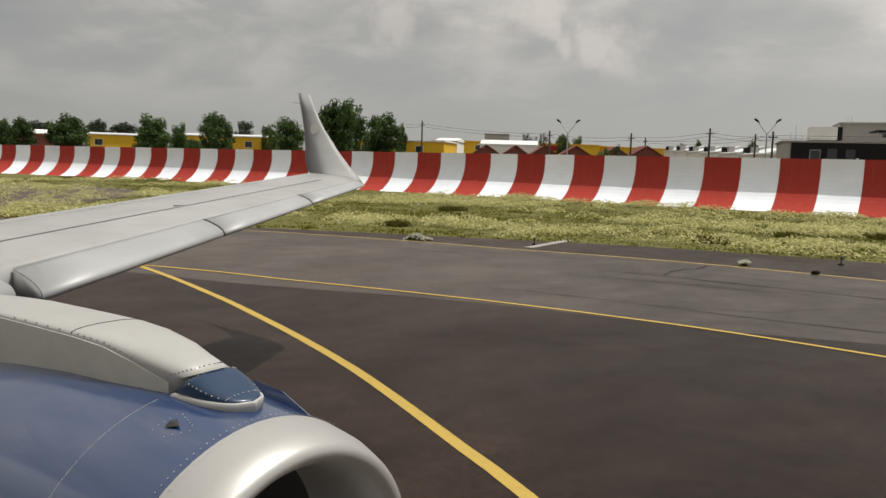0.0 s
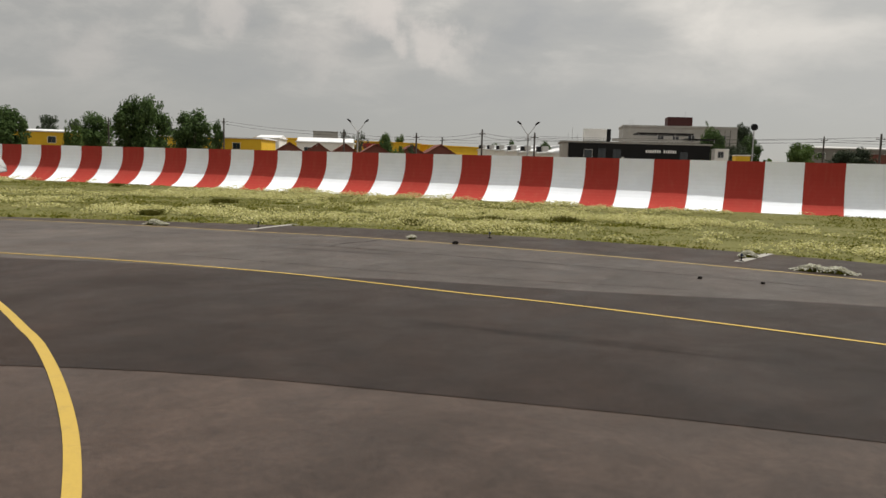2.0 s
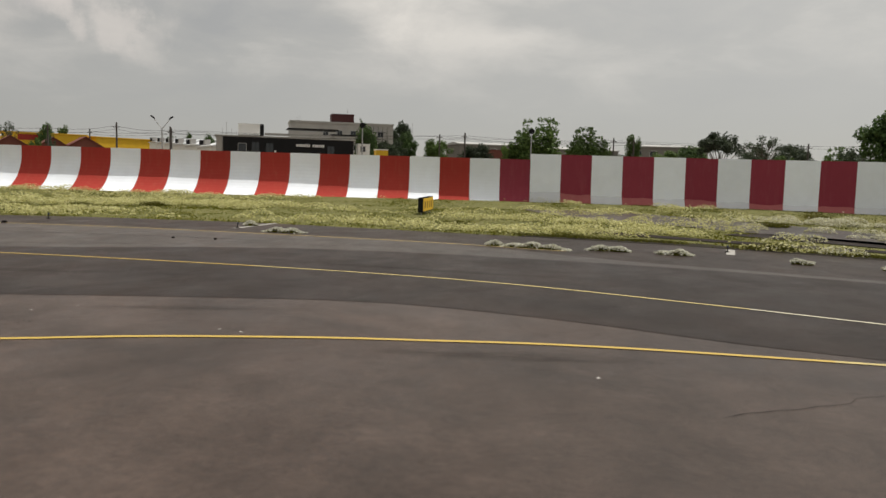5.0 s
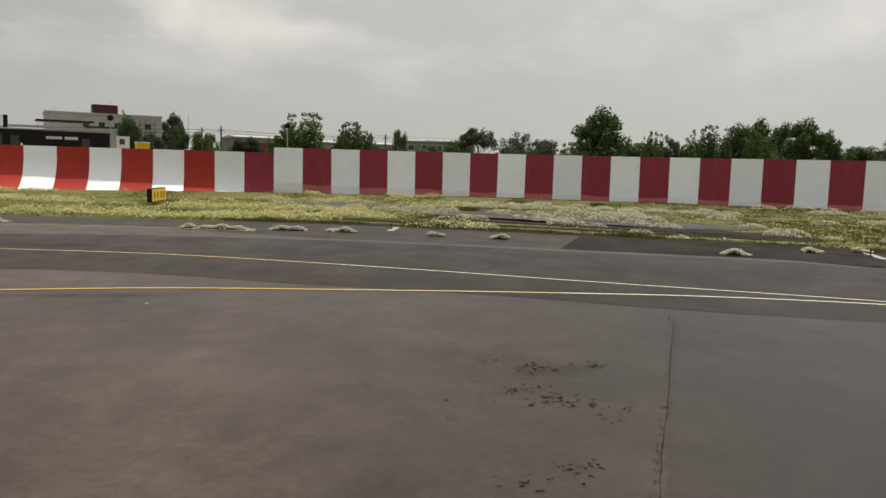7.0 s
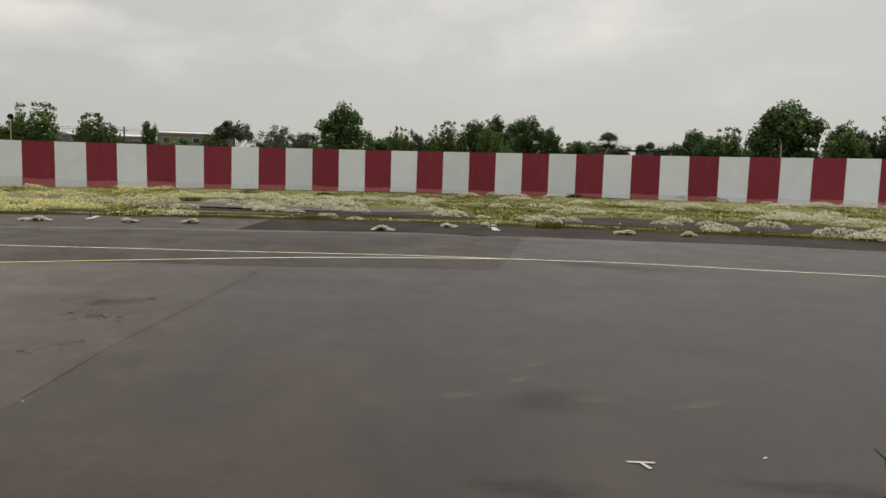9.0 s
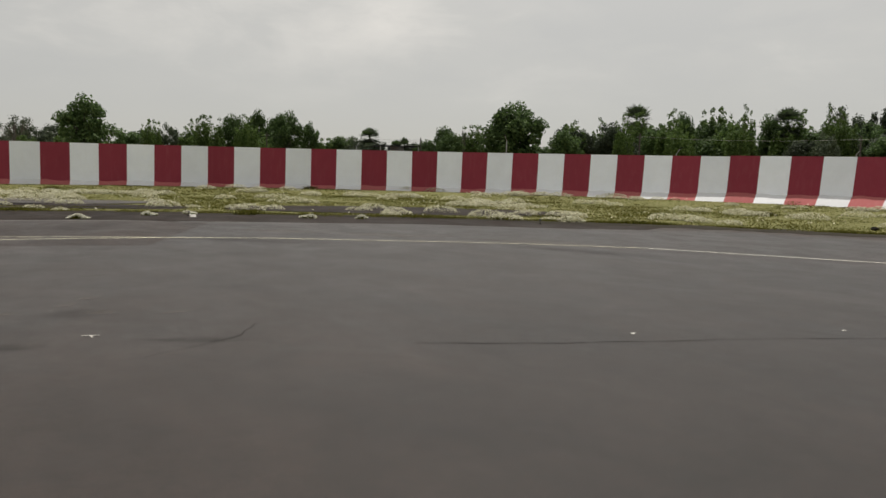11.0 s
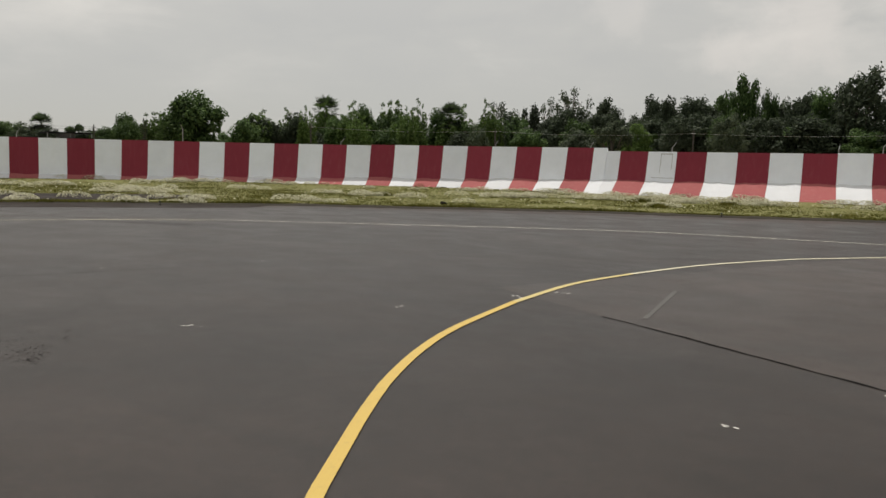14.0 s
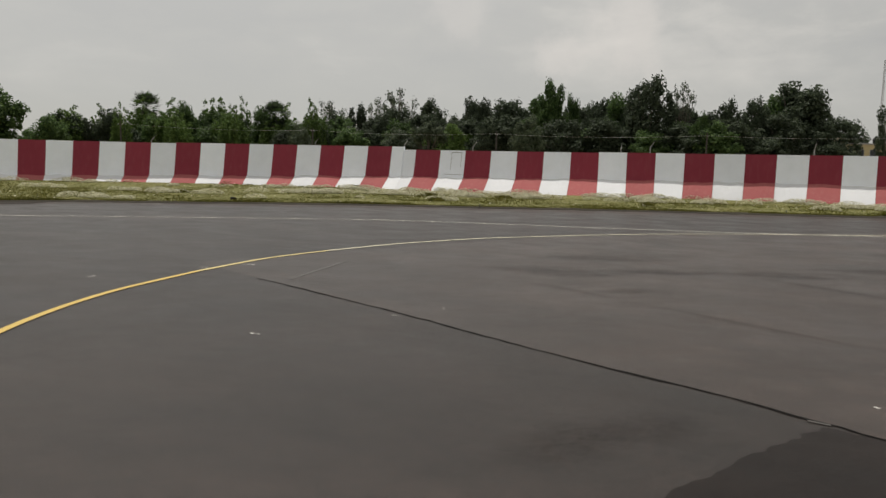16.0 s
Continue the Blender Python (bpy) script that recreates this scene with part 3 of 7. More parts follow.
def loft(sections, closed=True, caps=True):
    """A skin through rows of points of equal count."""
    bm = bmesh.new()
    rows = [[bm.verts.new(p) for p in s] for s in sections]
    n = len(rows[0])
    for a, b in zip(rows, rows[1:]):
        for k in range(n if closed else n - 1):
            bm.faces.new((a[k], a[(k + 1) % n], b[(k + 1) % n], b[k]))
    if caps and closed:
        for r in (rows[0], rows[-1]):
            bm.faces.new(r)
    bmesh.ops.recalc_face_normals(bm, faces=bm.faces)
    return bm


def revolve(profile_pts, cx, cy, cz, sides=56):
    """A skin of revolution round an axis along x; profile: (x, radius)."""
    return loft([[(cx + x, cy + r * math.cos(2 * math.pi * k / sides), cz + r * math.sin(2 * math.pi * k / sides)) for k in range(sides)] for x, r in profile_pts], True, False)


# ---- aircraft ----
def paint(name, base, rough, metal=0.0, coat=0.0, dirt=0.12):
    m, nt, b = node_mat(name)
    big, runs = noise_node(nt, 1.3, 6, 0.6), noise_node(nt, 5.0, 6, 0.7, stretch=(0.25, 1, 1))
    col = ramp_node(nt, big, [(0.3, tuple(c * (1 - dirt) for c in base)), (0.65, base)])
    col = mix_node(nt, ramp_node(nt, runs, [(0.55, (0, 0, 0)), (0.8, (dirt * 2, dirt * 2, dirt * 2))]), col, (0.25, 0.22, 0.18))
    nt.links.new(col, b.inputs["Base Color"])
    b.inputs["Roughness"].default_value, b.inputs["Metallic"].default_value, b.inputs["Coat Weight"].default_value = rough, metal, coat
    b.inputs["Coat Roughness"].default_value = 0.12
    return m


WING_GREY, SLAT_METAL = paint("wing_grey_paint", (0.345, 0.348, 0.345), 0.5, 0.0, 0.1, 0.2), paint("slat_metal", (0.37, 0.378, 0.382), 0.55, 0.3)
PLANE_WHITE, COWL_BLUE = paint("aircraft_white_paint", (0.37, 0.368, 0.355), 0.5, 0.0, 0.2), paint("cowl_blue_paint", (0.011, 0.034, 0.108), 0.30, 0.0, 1.0)
COWL_BLUE.node_tree.nodes["Principled BSDF"].inputs["Coat IOR"].default_value = 1.72
FUSELAGE_WHITE = paint("fuselage_white_paint", (0.78, 0.775, 0.76), 0.4, 0.0, 0.3)
COVER_BLUE, LIP_METAL = paint("cover_blue_paint", (0.009, 0.030, 0.075), 0.35, 0.0, 0.15, 0.05), paint("polished_lip_metal", (0.43, 0.425, 0.412), 0.42, 0.5, 0.0, 0.05)
DUCT_DARK, RUBBER = surface("intake_dark_grey", (0.05, 0.05, 0.05), 0.6), surface("black_rubber", (0.02, 0.02, 0.02), 0.85)
RIVET, PANEL_GAP = surface("rivet_metal", (0.45, 0.45, 0.44), 0.45, 0.6), surface("dark_seal", (0.03, 0.03, 0.03), 0.8)
# white of the shaded pylon side, lifted for missing bounce light; emblem shares it
PYLON_FILL = paint("pylon_white_with_fill", (0.47, 0.46, 0.42), 0.5, 0.0, 0.1, 0.25)


def wing_line(y):
    """Leading and trailing edge of the wing at a distance from the window line."""
    return Vector((-9.68 + (10.95 - y) * 0.4452, y, 3.17 - (10.95 - y) * 0.0925)), Vector((-11.1 + (10.8 - y) * 0.2, y, 3.36 - (10.8 - y) * 0.09))


def wing_point(y, s, side):
    le, te = wing_line(y)
    c = (le - te).length
    half = 5 * 0.105 * c * (0.2969 * math.sqrt(max(s, 0)) - 0.126 * s - 0.3516 * s * s + 0.2843 * s**3 - 0.1036 * s**4)
    p = le.lerp(te, s)
    p.z += half * (1.0 if side > 0 else -0.75)
    return p


def wing_skin(ys, s0, s1, n=10):
    secs = []
    for y in ys:
        top = [wing_point(y, s0 + (s1 - s0) * (k / n) ** 1.5, 1) for k in range(n + 1)]
        low = [wing_point(y, s0 + (s1 - s0) * (k / n) ** 1.5, -1) for k in range(n, -1 if s0 > 0 else 0, -1)]
        secs.append(top + low)
    return loft(secs)


def airliner():
    plane = tagged(new("airliner"), "white airliner with grey wing and blue engine on its landing gear", "aircraft")
    plane.matrix_world = pose(0, 0, 0, 0, 0, 12)
    n = 40
    ribs = [(-9.6, 1.42, 3.2), (-8.0, 1.5, 3.15), (-6.0, 1.52, 3.13), (-3.5, 1.52, 3.13), (-1.5, 1.52, 3.13)]
    part("fuselage", loft([[(x, -1.3 + r * math.cos(2 * math.pi * k / n), z + r * 1.06 * math.sin(2 * math.pi * k / n)) for k in range(n)] for x, r, z in ribs]), FUSELAGE_WHITE, plane, "white painted rounded fuselage", True)
    part("wing", wing_skin([-0.6, 1.5, 3.1, 5.0, 7.0, 9.0, 10.95], 0.155, 1.0), WING_GREY, plane, "pale grey painted metal wing", True)
    for a, b in ((3.12, 5.9), (5.93, 8.5), (8.53, 10.93)):
        ys = [a + (b - a) * i / 4 for i in range(5)]
        part("slat", wing_skin(ys, 0.0, 0.15), SLAT_METAL, plane, "bare metal leading edge slat", True)
    part("fixed_leading_edge", wing_skin([-0.6, 1.2, 2.9], 0.085, 0.152), WING_GREY, plane, "rounded grey fixed leading edge", True)
    roots = [wing_point(y, 0.085, 1).lerp(wing_point(y, 0.085, -1), 0.5) for y in (-0.6, 1.2, 2.9)]
    part("leading_edge_nose", tube(bmesh.new(), roots, [(wing_point(y, 0.085, 1) - wing_point(y, 0.085, -1)).length / 2 for y in (-0.6, 1.2, 2.9)], 24), SLAT_METAL, plane, "rounded bare metal nose beside the slat", True)
    rim = [wing_point(3.112, 0.15 * (k / 12) ** 1.5, 1) for k in range(12, -1, -1)] + [wing_point(3.112, 0.11 * (k / 8) ** 1.5, -1) for k in range(1, 9)]
    heart = sum(rim, Vector()) / len(rim)
    hollow = bmesh.new()
    outer, inner = [hollow.verts.new(heart.lerp(p, 0.9)) for p in rim], [hollow.verts.new(heart.lerp(p, 0.86) + Vector((-0.02, 0.05, 0))) for p in rim]
    for k in range(len(rim) - 1):
        hollow.faces.new((outer[k], outer[k + 1], inner[k + 1], inner[k]))
    hollow.faces.new(inner)
    # shallow recess painted dark for the shade inside the slat
    part("slat_end", hollow, PANEL_GAP, plane, "dark hollow end of the slat")
    for s, y0, y1, w in ((0.44, 1.0, 10.2, 0.009), (0.83, 1.5, 9.6, 0.004), (0.88, 1.5, 9.2, 0.004)):
        bm = bmesh.new()
        prev = None
        for i in range(25):
            y = y0 + (y1 - y0) * i / 24
            a, b = wing_point(y, s, 1), wing_point(y, s + w, 1)
            cur = (bm.verts.new(a + Vector((0, 0, 0.004))), bm.verts.new(b + Vector((0, 0, 0.004))))
            if prev:
                bm.faces.new((prev[0], cur[0], cur[1], prev[1]))
            prev = cur
        part("panel_gap", bm, PANEL_GAP, plane)
    a = wing_point(6.3, 0.48, 1)
    box_part("vent_fin", plane, PANEL_GAP, a.x - 0.008, a.x + 0.008, a.y - 0.09, a.y + 0.09, a.z - 0.015, a.z + 0.006)
    for y in (5.915, 8.515):
        part("slat_gap", tube(bmesh.new(), [wing_point(y, 0.15 * (k / 10) ** 1.5, 1) + Vector((0, 0, 0.001)) for k in range(11)], [0.009] * 11, 5), PANEL_GAP, plane)
    # blended winglet
    rows = [((-9.70, 10.95, 3.19), (-11.12, 10.95, 3.37)), ((-9.95, 11.12, 3.30), (-11.28, 11.02, 3.42)), ((-10.35, 11.26, 3.52), (-11.5, 11.18, 3.62)), ((-10.77, 11.40, 3.80), (-11.68, 11.35, 3.85)),
            ((-11.37, 11.60, 4.26), (-11.95, 11.58, 4.24)), ((-11.77, 11.75, 4.63), (-12.2, 11.74, 4.64)), ((-12.10, 11.88, 5.02), (-12.47, 11.9, 5.08))]
    secs = []
    for le, te in rows:
        le, te = Vector(le), Vector(te)
        out = Vector((0, 1, -0.35)).normalized()
        c = (le - te).length * 0.045
        secs.append([le, le.lerp(te, 0.12) + out * c, le.lerp(te, 0.5) + out * c * 0.8, te, le.lerp(te, 0.5) - out * c * 0.8, le.lerp(te, 0.12) - out * c])
    winglet = part("winglet", loft(secs), WING_GREY, plane, "pale grey blended winglet", True)
    disc = bmesh.new()
    mid = Vector((-11.62, 11.585, 4.26))
    across, upward, face = Vector((1.0, 0.0, 0.0)), Vector((-0.36, 0.37, 0.86)).normalized(), Vector((0.1, -0.91, 0.4)).normalized()
    disc.faces.new([disc.verts.new(mid + face * 0.035 + across * 0.13 * math.cos(a * 0.4488) + upward * 0.13 * math.sin(a * 0.4488)) for a in range(14)])
    part("emblem", disc, PYLON_FILL, winglet, "faint grey round emblem")
    for z in (4.35, 4.85):
        part("static_wick", tube(bmesh.new(), [(-12.0 - (z - 4.24) * 0.55, 11.6 + (z - 4.24) * 0.37, z), (-12.25 - (z - 4.24) * 0.55, 11.62 + (z - 4.24) * 0.37, z + 0.01)], [0.006, 0.004], 5), PANEL_GAP, winglet)
    # engine
    cx, cy, cz = -2.86, 2.48, 1.39
    engine = part("cowl", revolve([(0.0, 0.925), (-0.3, 0.955), (-0.8, 0.985), (-1.4, 0.98), (-2.0, 0.93), (-2.6, 0.85), (-3.2, 0.74), (-3.2, 0.70), (-2.2, 0.72)], cx, cy, cz), COWL_BLUE, plane, "glossy blue painted engine cowl", True)
    part("intake_lip", revolve([(-0.3, 0.68), (0.0, 0.69), (0.15, 0.71), (0.26, 0.745), (0.315, 0.785), (0.32, 0.82), (0.28, 0.86), (0.17, 0.9), (0.003, 0.927)], cx, cy, cz, 72), LIP_METAL, engine, "polished metal intake lip", True)
    part("intake_duct", revolve([(-0.3, 0.679), (-0.9, 0.68), (-1.0, 0.68), (-1.0, 0.05)], cx, cy, cz), DUCT_DARK, engine, "", True)
    part("spinner", revolve([(-0.62, 0.01), (-0.75, 0.12), (-0.9, 0.2), (-0.99, 0.24)], cx, cy, cz, 24), DUCT_DARK, engine, "", True)
    for k in range(24):
        fan = bmesh.new()
        a = 2 * math.pi * k / 24
        rows = []
        for r, tw in ((0.22, 0.05), (0.45, 0.075), (0.66, 0.09)):
            c, s = math.cos(a), math.sin(a)
            t = Vector((0, -s, c)) * tw
            base = Vector((cx - 0.9, cy + r * c, cz + r * s))
            rows.append((fan.verts.new(base - t), fan.verts.new(base + t + Vector((-0.08, 0, 0)))))
        for (p, q), (u, v) in zip(rows, rows[1:]):
            fan.faces.new((p, u, v, q))
        part("fan_blade", fan, RIVET, engine)
    riv = bmesh.new()
    for x, r, n in ((-0.03, 0.931, 150), (0.03, 0.927, 150)):
        for k in range(n):
            a = 2 * math.pi * k / n
            q = Vector((cx + x, cy + r * math.cos(a), cz + r * math.sin(a)))
            rad, t = Vector((0, math.cos(a), math.sin(a))), Vector((0, -math.sin(a), math.cos(a)))
            vs = [riv.verts.new(q + rad * 0.002 + (t * math.cos(b) + Vector((1, 0, 0)) * math.sin(b)) * 0.0042) for b in (0, 1.05, 2.1, 3.14, 4.19, 5.24)]
            top = riv.verts.new(q + rad * 0.004)
            for i in range(6):
                riv.faces.new((vs[i], vs[(i + 1) % 6], top))
    part("rivets", riv, RIVET, engine)["kind"] = "stuff"
    # small triangular air scoop, a seam and a strake on the cowl
    a = math.radians(107)
    q = Vector((cx - 0.32, cy + 0.957 * math.cos(a), cz + 0.957 * math.sin(a)))
    t = Vector((0, -math.sin(a), math.cos(a)))
    rad = Vector((0, math.cos(a), math.sin(a)))
    bm = bmesh.new()
    vs = [bm.verts.new(q + t * 0.04 + rad * 0.004), bm.verts.new(q - t * 0.04 + rad * 0.004), bm.verts.new(q + Vector((0.07, 0, 0)) + rad * 0.005), bm.verts.new(q + rad * 0.018)]
    for f in ((0, 1, 3), (1, 2, 3), (2, 0, 3), (0, 2, 1)):
        bm.faces.new([vs[i] for i in f])
    part("air_scoop", bm, PANEL_GAP, engine)
    dots = bmesh.new()
    for u, v in [(0.06 + 0.03 * i, 0.085 - 0.028 * i) for i in range(5)] + [(-0.05, 0.07 - 0.035 * i) for i in range(5)] + [(-0.02 + 0.035 * i, -0.085 + 0.012 * i) for i in range(5)]:
        ang = a + v / 0.957
        p = Vector((cx - 0.32 + u, cy + 0.957 * math.cos(ang), cz + 0.957 * math.sin(ang)))
        bmesh.ops.create_icosphere(dots, subdivisions=1, radius=0.0035, matrix=Matrix.Translation(p))
    part("rivets", dots, RIVET, engine)["kind"] = "stuff"
    bm = bmesh.new()
    tube(bm, [(cx - 0.59, cy + 0.972 * math.cos(math.radians(d)), cz + 0.972 * math.sin(math.radians(d))) for d in range(100, 181, 4)], [0.002] * 21, 4)
    part("seam", bm, WING_GREY, engine)
    a = math.radians(66)
    rad, bm = Vector((0, math.cos(a), math.sin(a))), bmesh.new()
    foot = [Vector((cx + x, cy, cz)) + rad * r for x, r in ((-0.55, 0.96), (-0.28, 0.945), (-0.02, 0.92))]
    crest = [foot[0] + rad * 0.075 + Vector((0.03, 0, 0)), foot[1] + rad * 0.07, foot[2] + rad * 0.008]
    side = Vector((0, math.sin(a), -math.cos(a))) * 0.008
    rows = [[bm.verts.new(p + side * s) for p in foot + crest[::-1]] for s in (-1, 1)]
    bm.faces.new(rows[0]), bm.faces.new(rows[1][::-1])
    for k in range(6):
        bm.faces.new((rows[0][k], rows[0][(k + 1) % 6], rows[1][(k + 1) % 6], rows[1][k]))
    bmesh.ops.recalc_face_normals(bm, faces=bm.faces)
    part("strake", bm, COWL_BLUE, engine)
    # pylon fairing from the wing to the top of the cowl: flat sides under a rounded crest
    yc = 2.552
    spine = [(-6.4, -6.4, 2.26, 2.50, 2.53), (-5.67, -5.67, 2.27, 2.55, 2.58), (-5.3, -5.3, 2.28, 2.565, 2.60), (-4.9, -4.9, 2.28, 2.57, 2.605), (-4.25, -4.25, 2.29, 2.572, 2.612),
             (-3.95, -3.93, 2.31, 2.555, 2.602), (-3.72, -3.64, 2.337, 2.505, 2.57), (-3.56, -3.43, 2.365, 2.455, 2.525), (-3.47, -3.27, 2.395, 2.42, 2.492)]

    def crest_row(row, n=12):
        xb, xc, yn, zs, zc = row
        far = float(np.interp(xb, (-6.4, -4.25, -3.72, -3.47), (2.72, 2.755, 2.735, 2.70)))
        yc = (yn + far) / 2
        pts = [(xb, yn, 2.1)]
        for k in range(n + 1):
            b = math.pi * k / n
            z = zs + (zc - zs) * math.sin(b) ** 0.8
            pts.append((xb + (xc - xb) * math.sin(b) ** 0.8, yc - (yc - yn) * math.copysign(abs(math.cos(b)) ** 0.8, math.cos(b)), z))
        return pts + [(xb, far, 2.1)]

    fair = part("pylon", loft([crest_row(r) for r in spine]), PLANE_WHITE, plane, "white painted engine pylon fairing", True)
    for r0, r1 in ((0, 4), (4, 8)):
        rows = [[(r[0], r[2] - 0.006, 2.1), (r[0], r[2] - 0.006, r[3] - 0.008), (r[0], r[2] + 0.004, r[3] - 0.004), (r[0], r[2] + 0.004, 2.1)] for r in spine[r0 : r1 + 1]]
        part("side_panel", loft(rows), PYLON_FILL, fair, "weathered white flat side panel with bounce light in its colour")
    part("seam", tube(bmesh.new(), [Vector(p) + Vector((0, 0, 0.001)) for p in crest_row(spine[4])[1:-1]], [0.003] * 13, 4), PANEL_GAP, fair)
    riv = bmesh.new()
    for u, v in zip(spine[3:], spine[4:]):
        for k in range(5):
            g = k / 5
            p = Vector((u[0] + (v[0] - u[0]) * g, u[2] + (v[2] - u[2]) * g + 0.004, u[3] + (v[3] - u[3]) * g + 0.014))
            bmesh.ops.create_icosphere(riv, subdivisions=1, radius=0.005, matrix=Matrix.Translation(p))
    for p in crest_row((-3.51, -3.33, 2.385, 2.436, 2.506), 22)[1:-1]:
        bmesh.ops.create_icosphere(riv, subdivisions=1, radius=0.0045, matrix=Matrix.Translation(p))
    part("rivets", riv, PANEL_GAP, fair)["kind"] = "stuff"

    def nose(f, grow, low, shoulder, crest, n=14, front=-2.985):
        w = (0.16 + grow) * math.sqrt(max(0.0, 1 - f**2.7)) + 0.004
        row = [(-w, low)]
        for k in range(n + 1):
            b = math.pi * k / n
            row.append((-w * math.copysign(abs(math.cos(b)) ** 0.8, math.cos(b)), shoulder + (crest - shoulder) * math.sin(b) ** 0.8))
        row.append((w, low))
        pts = []
        for y, z in row:
            back = -3.235 + (z - 2.52) * 1.2
            pts.append((back + (front + grow - back) * f, yc + y, z))
        return pts

    rows = [nose(i / 10, 0.0, 2.30, 2.428 - 0.06 * i / 10, 2.487 - 0.110 * (i / 10) ** 1.25) for i in range(11)]
    cover = part("cover", loft(rows), COVER_BLUE, fair, "dark blue rounded nose cover", True)
    part("cover_rim", loft([nose(i / 10, 0.017, 2.32, 2.372, 2.376) for i in range(11)]), PLANE_WHITE, fair, "thin white rim round the cover", True)
    dots = bmesh.new()
    for row in (rows[0], rows[8]):
        for p in row[2:-2]:
            bmesh.ops.create_icosphere(dots, subdivisions=1, radius=0.004, matrix=Matrix.Translation(p))
    for i in range(1, 9):
        for j in (2, len(rows[i]) - 3):
            bmesh.ops.create_icosphere(dots, subdivisions=1, radius=0.004, matrix=Matrix.Translation(rows[i][j]))
    part("rivets", dots, RIVET, cover)["kind"] = "stuff"
    # main landing gear that carries the wing
    gear = part("landing_gear_leg", tube(tube(bmesh.new(), [(-8.1, 1.0, 2.25), (-8.1, 1.0, 0.45)], [0.1, 0.08], 14), [(-8.1, 0.72, 0.48), (-8.1, 1.28, 0.48)], [0.06, 0.06], 12), RIVET, plane, "", True)
    for y in (0.72, 1.28):
        bm = loft([[(-8.1 + r * math.cos(2 * math.pi * k / 28), y + o, 0.48 + r * math.sin(2 * math.pi * k / 28)) for k in range(28)] for o, r in ((-0.14, 0.2), (-0.14, 0.4), (-0.09, 0.47), (0, 0.48), (0.09, 0.47), (0.14, 0.4), (0.14, 0.2))])
        part("tyre", bm, RUBBER, gear, "", True)


airliner()


# ---- buildings ----
CONCRETE, DARK_CLAD = surface("grey_render", (0.36, 0.35, 0.33), 0.85, scale=0.4), surface("dark_cladding", (0.013, 0.013, 0.014), 0.65, scale=0.6, spec=0.12)
WHITE_WALL, YELLOW_WALL = surface("white_wall_paint", (0.72, 0.72, 0.70), 0.7, scale=0.3, spread=0.1), surface("yellow_wall_paint", (0.62, 0.38, 0.02), 0.7, scale=0.3, spread=0.12)
ROOF_METAL, RED_TILE = surface("pale_roof_sheet", (0.66, 0.67, 0.68), 0.5, scale=0.4, stretch=(1, 0.2, 1)), surface("red_roof_tile", (0.14, 0.042, 0.028), 0.8, scale=0.8)
BROWN_PLATE, RED_WALL = surface("brown_plate", (0.055, 0.014, 0.013), 0.7), surface("red_brick_wall", (0.17, 0.06, 0.045), 0.85, scale=1.0)
STEEL, WOOD_POLE = surface("galvanised_steel", (0.36, 0.36, 0.36), 0.5, 0.5), surface("weathered_pole", (0.07, 0.062, 0.055), 0.9)
SIGN_WHITE, CREAM = surface("sign_letter_white", (0.75, 0.75, 0.74), 0.5), surface("cream_wall", (0.50, 0.42, 0.24), 0.85, scale=0.3)
SHED_WALL, SHED_ROOF = surface("weathered_shed_wall", (0.19, 0.18, 0.165), 0.85, scale=0.4), surface("dull_shed_roof", (0.40, 0.395, 0.385), 0.7, scale=0.3, stretch=(1, 0.2, 1))
LIGHT_RED = surface("dark_logo_red", (0.30, 0.03, 0.02), 0.6)


def glass_mat():
    m, nt, b = node_mat("dark_window_glass")
    b.inputs["Base Color"].default_value = (0.02, 0.024, 0.028, 1)
    b.inputs["Roughness"].default_value = 0.08
    b.inputs["Specular IOR Level"].default_value = 0.7
    return m


GLASS = glass_mat()


def house(name, a, b, depth, height, wall, roof, label, roof_over=0.25, roof_thick=0.3):
    """A flat-roofed block whose front runs from a to b, with its depth away from the taxiway."""
    a, b = Vector(a), Vector(b)
    w = (b - a).length
    thing = tagged(new(name), label, "building")
    thing.matrix_world = Matrix.Translation((a.x, a.y, 0)) @ Matrix.Rotation(math.atan2(b.y - a.y, b.x - a.x), 4, "Z")
    box_part("wall", thing, wall, 0, w, 0, depth, -0.2, height, 0.03)
    rf = box_part("roof", thing, roof, -roof_over, w + roof_over, -roof_over, depth + roof_over, height + 0.002, height + roof_thick, 0.04)
    return thing, w, rf


def window(parent, x, z, w, h, y=0.0, frame_mat=None, panes=2):
    """A framed window on a front at y."""
    fr = bmesh.new()
    t = 0.09
    for x0, x1, z0, z1 in ((x, x + w, z, z + t), (x, x + w, z + h - t, z + h), (x, x + t, z + t, z + h - t), (x + w - t, x + w, z + t, z + h - t)):
        box(fr, x0, x1, y - 0.09, y - 0.003, z0, z1)
    win = part("window", fr, frame_mat or STEEL, parent)
    pw = (w - 2 * t) / panes
    for i in range(panes):
        box_part("pane", win, GLASS, x + t + i * pw + 0.02, x + t + (i + 1) * pw - 0.02, y - 0.05, y - 0.004, z + t, z + h - t)
    return win


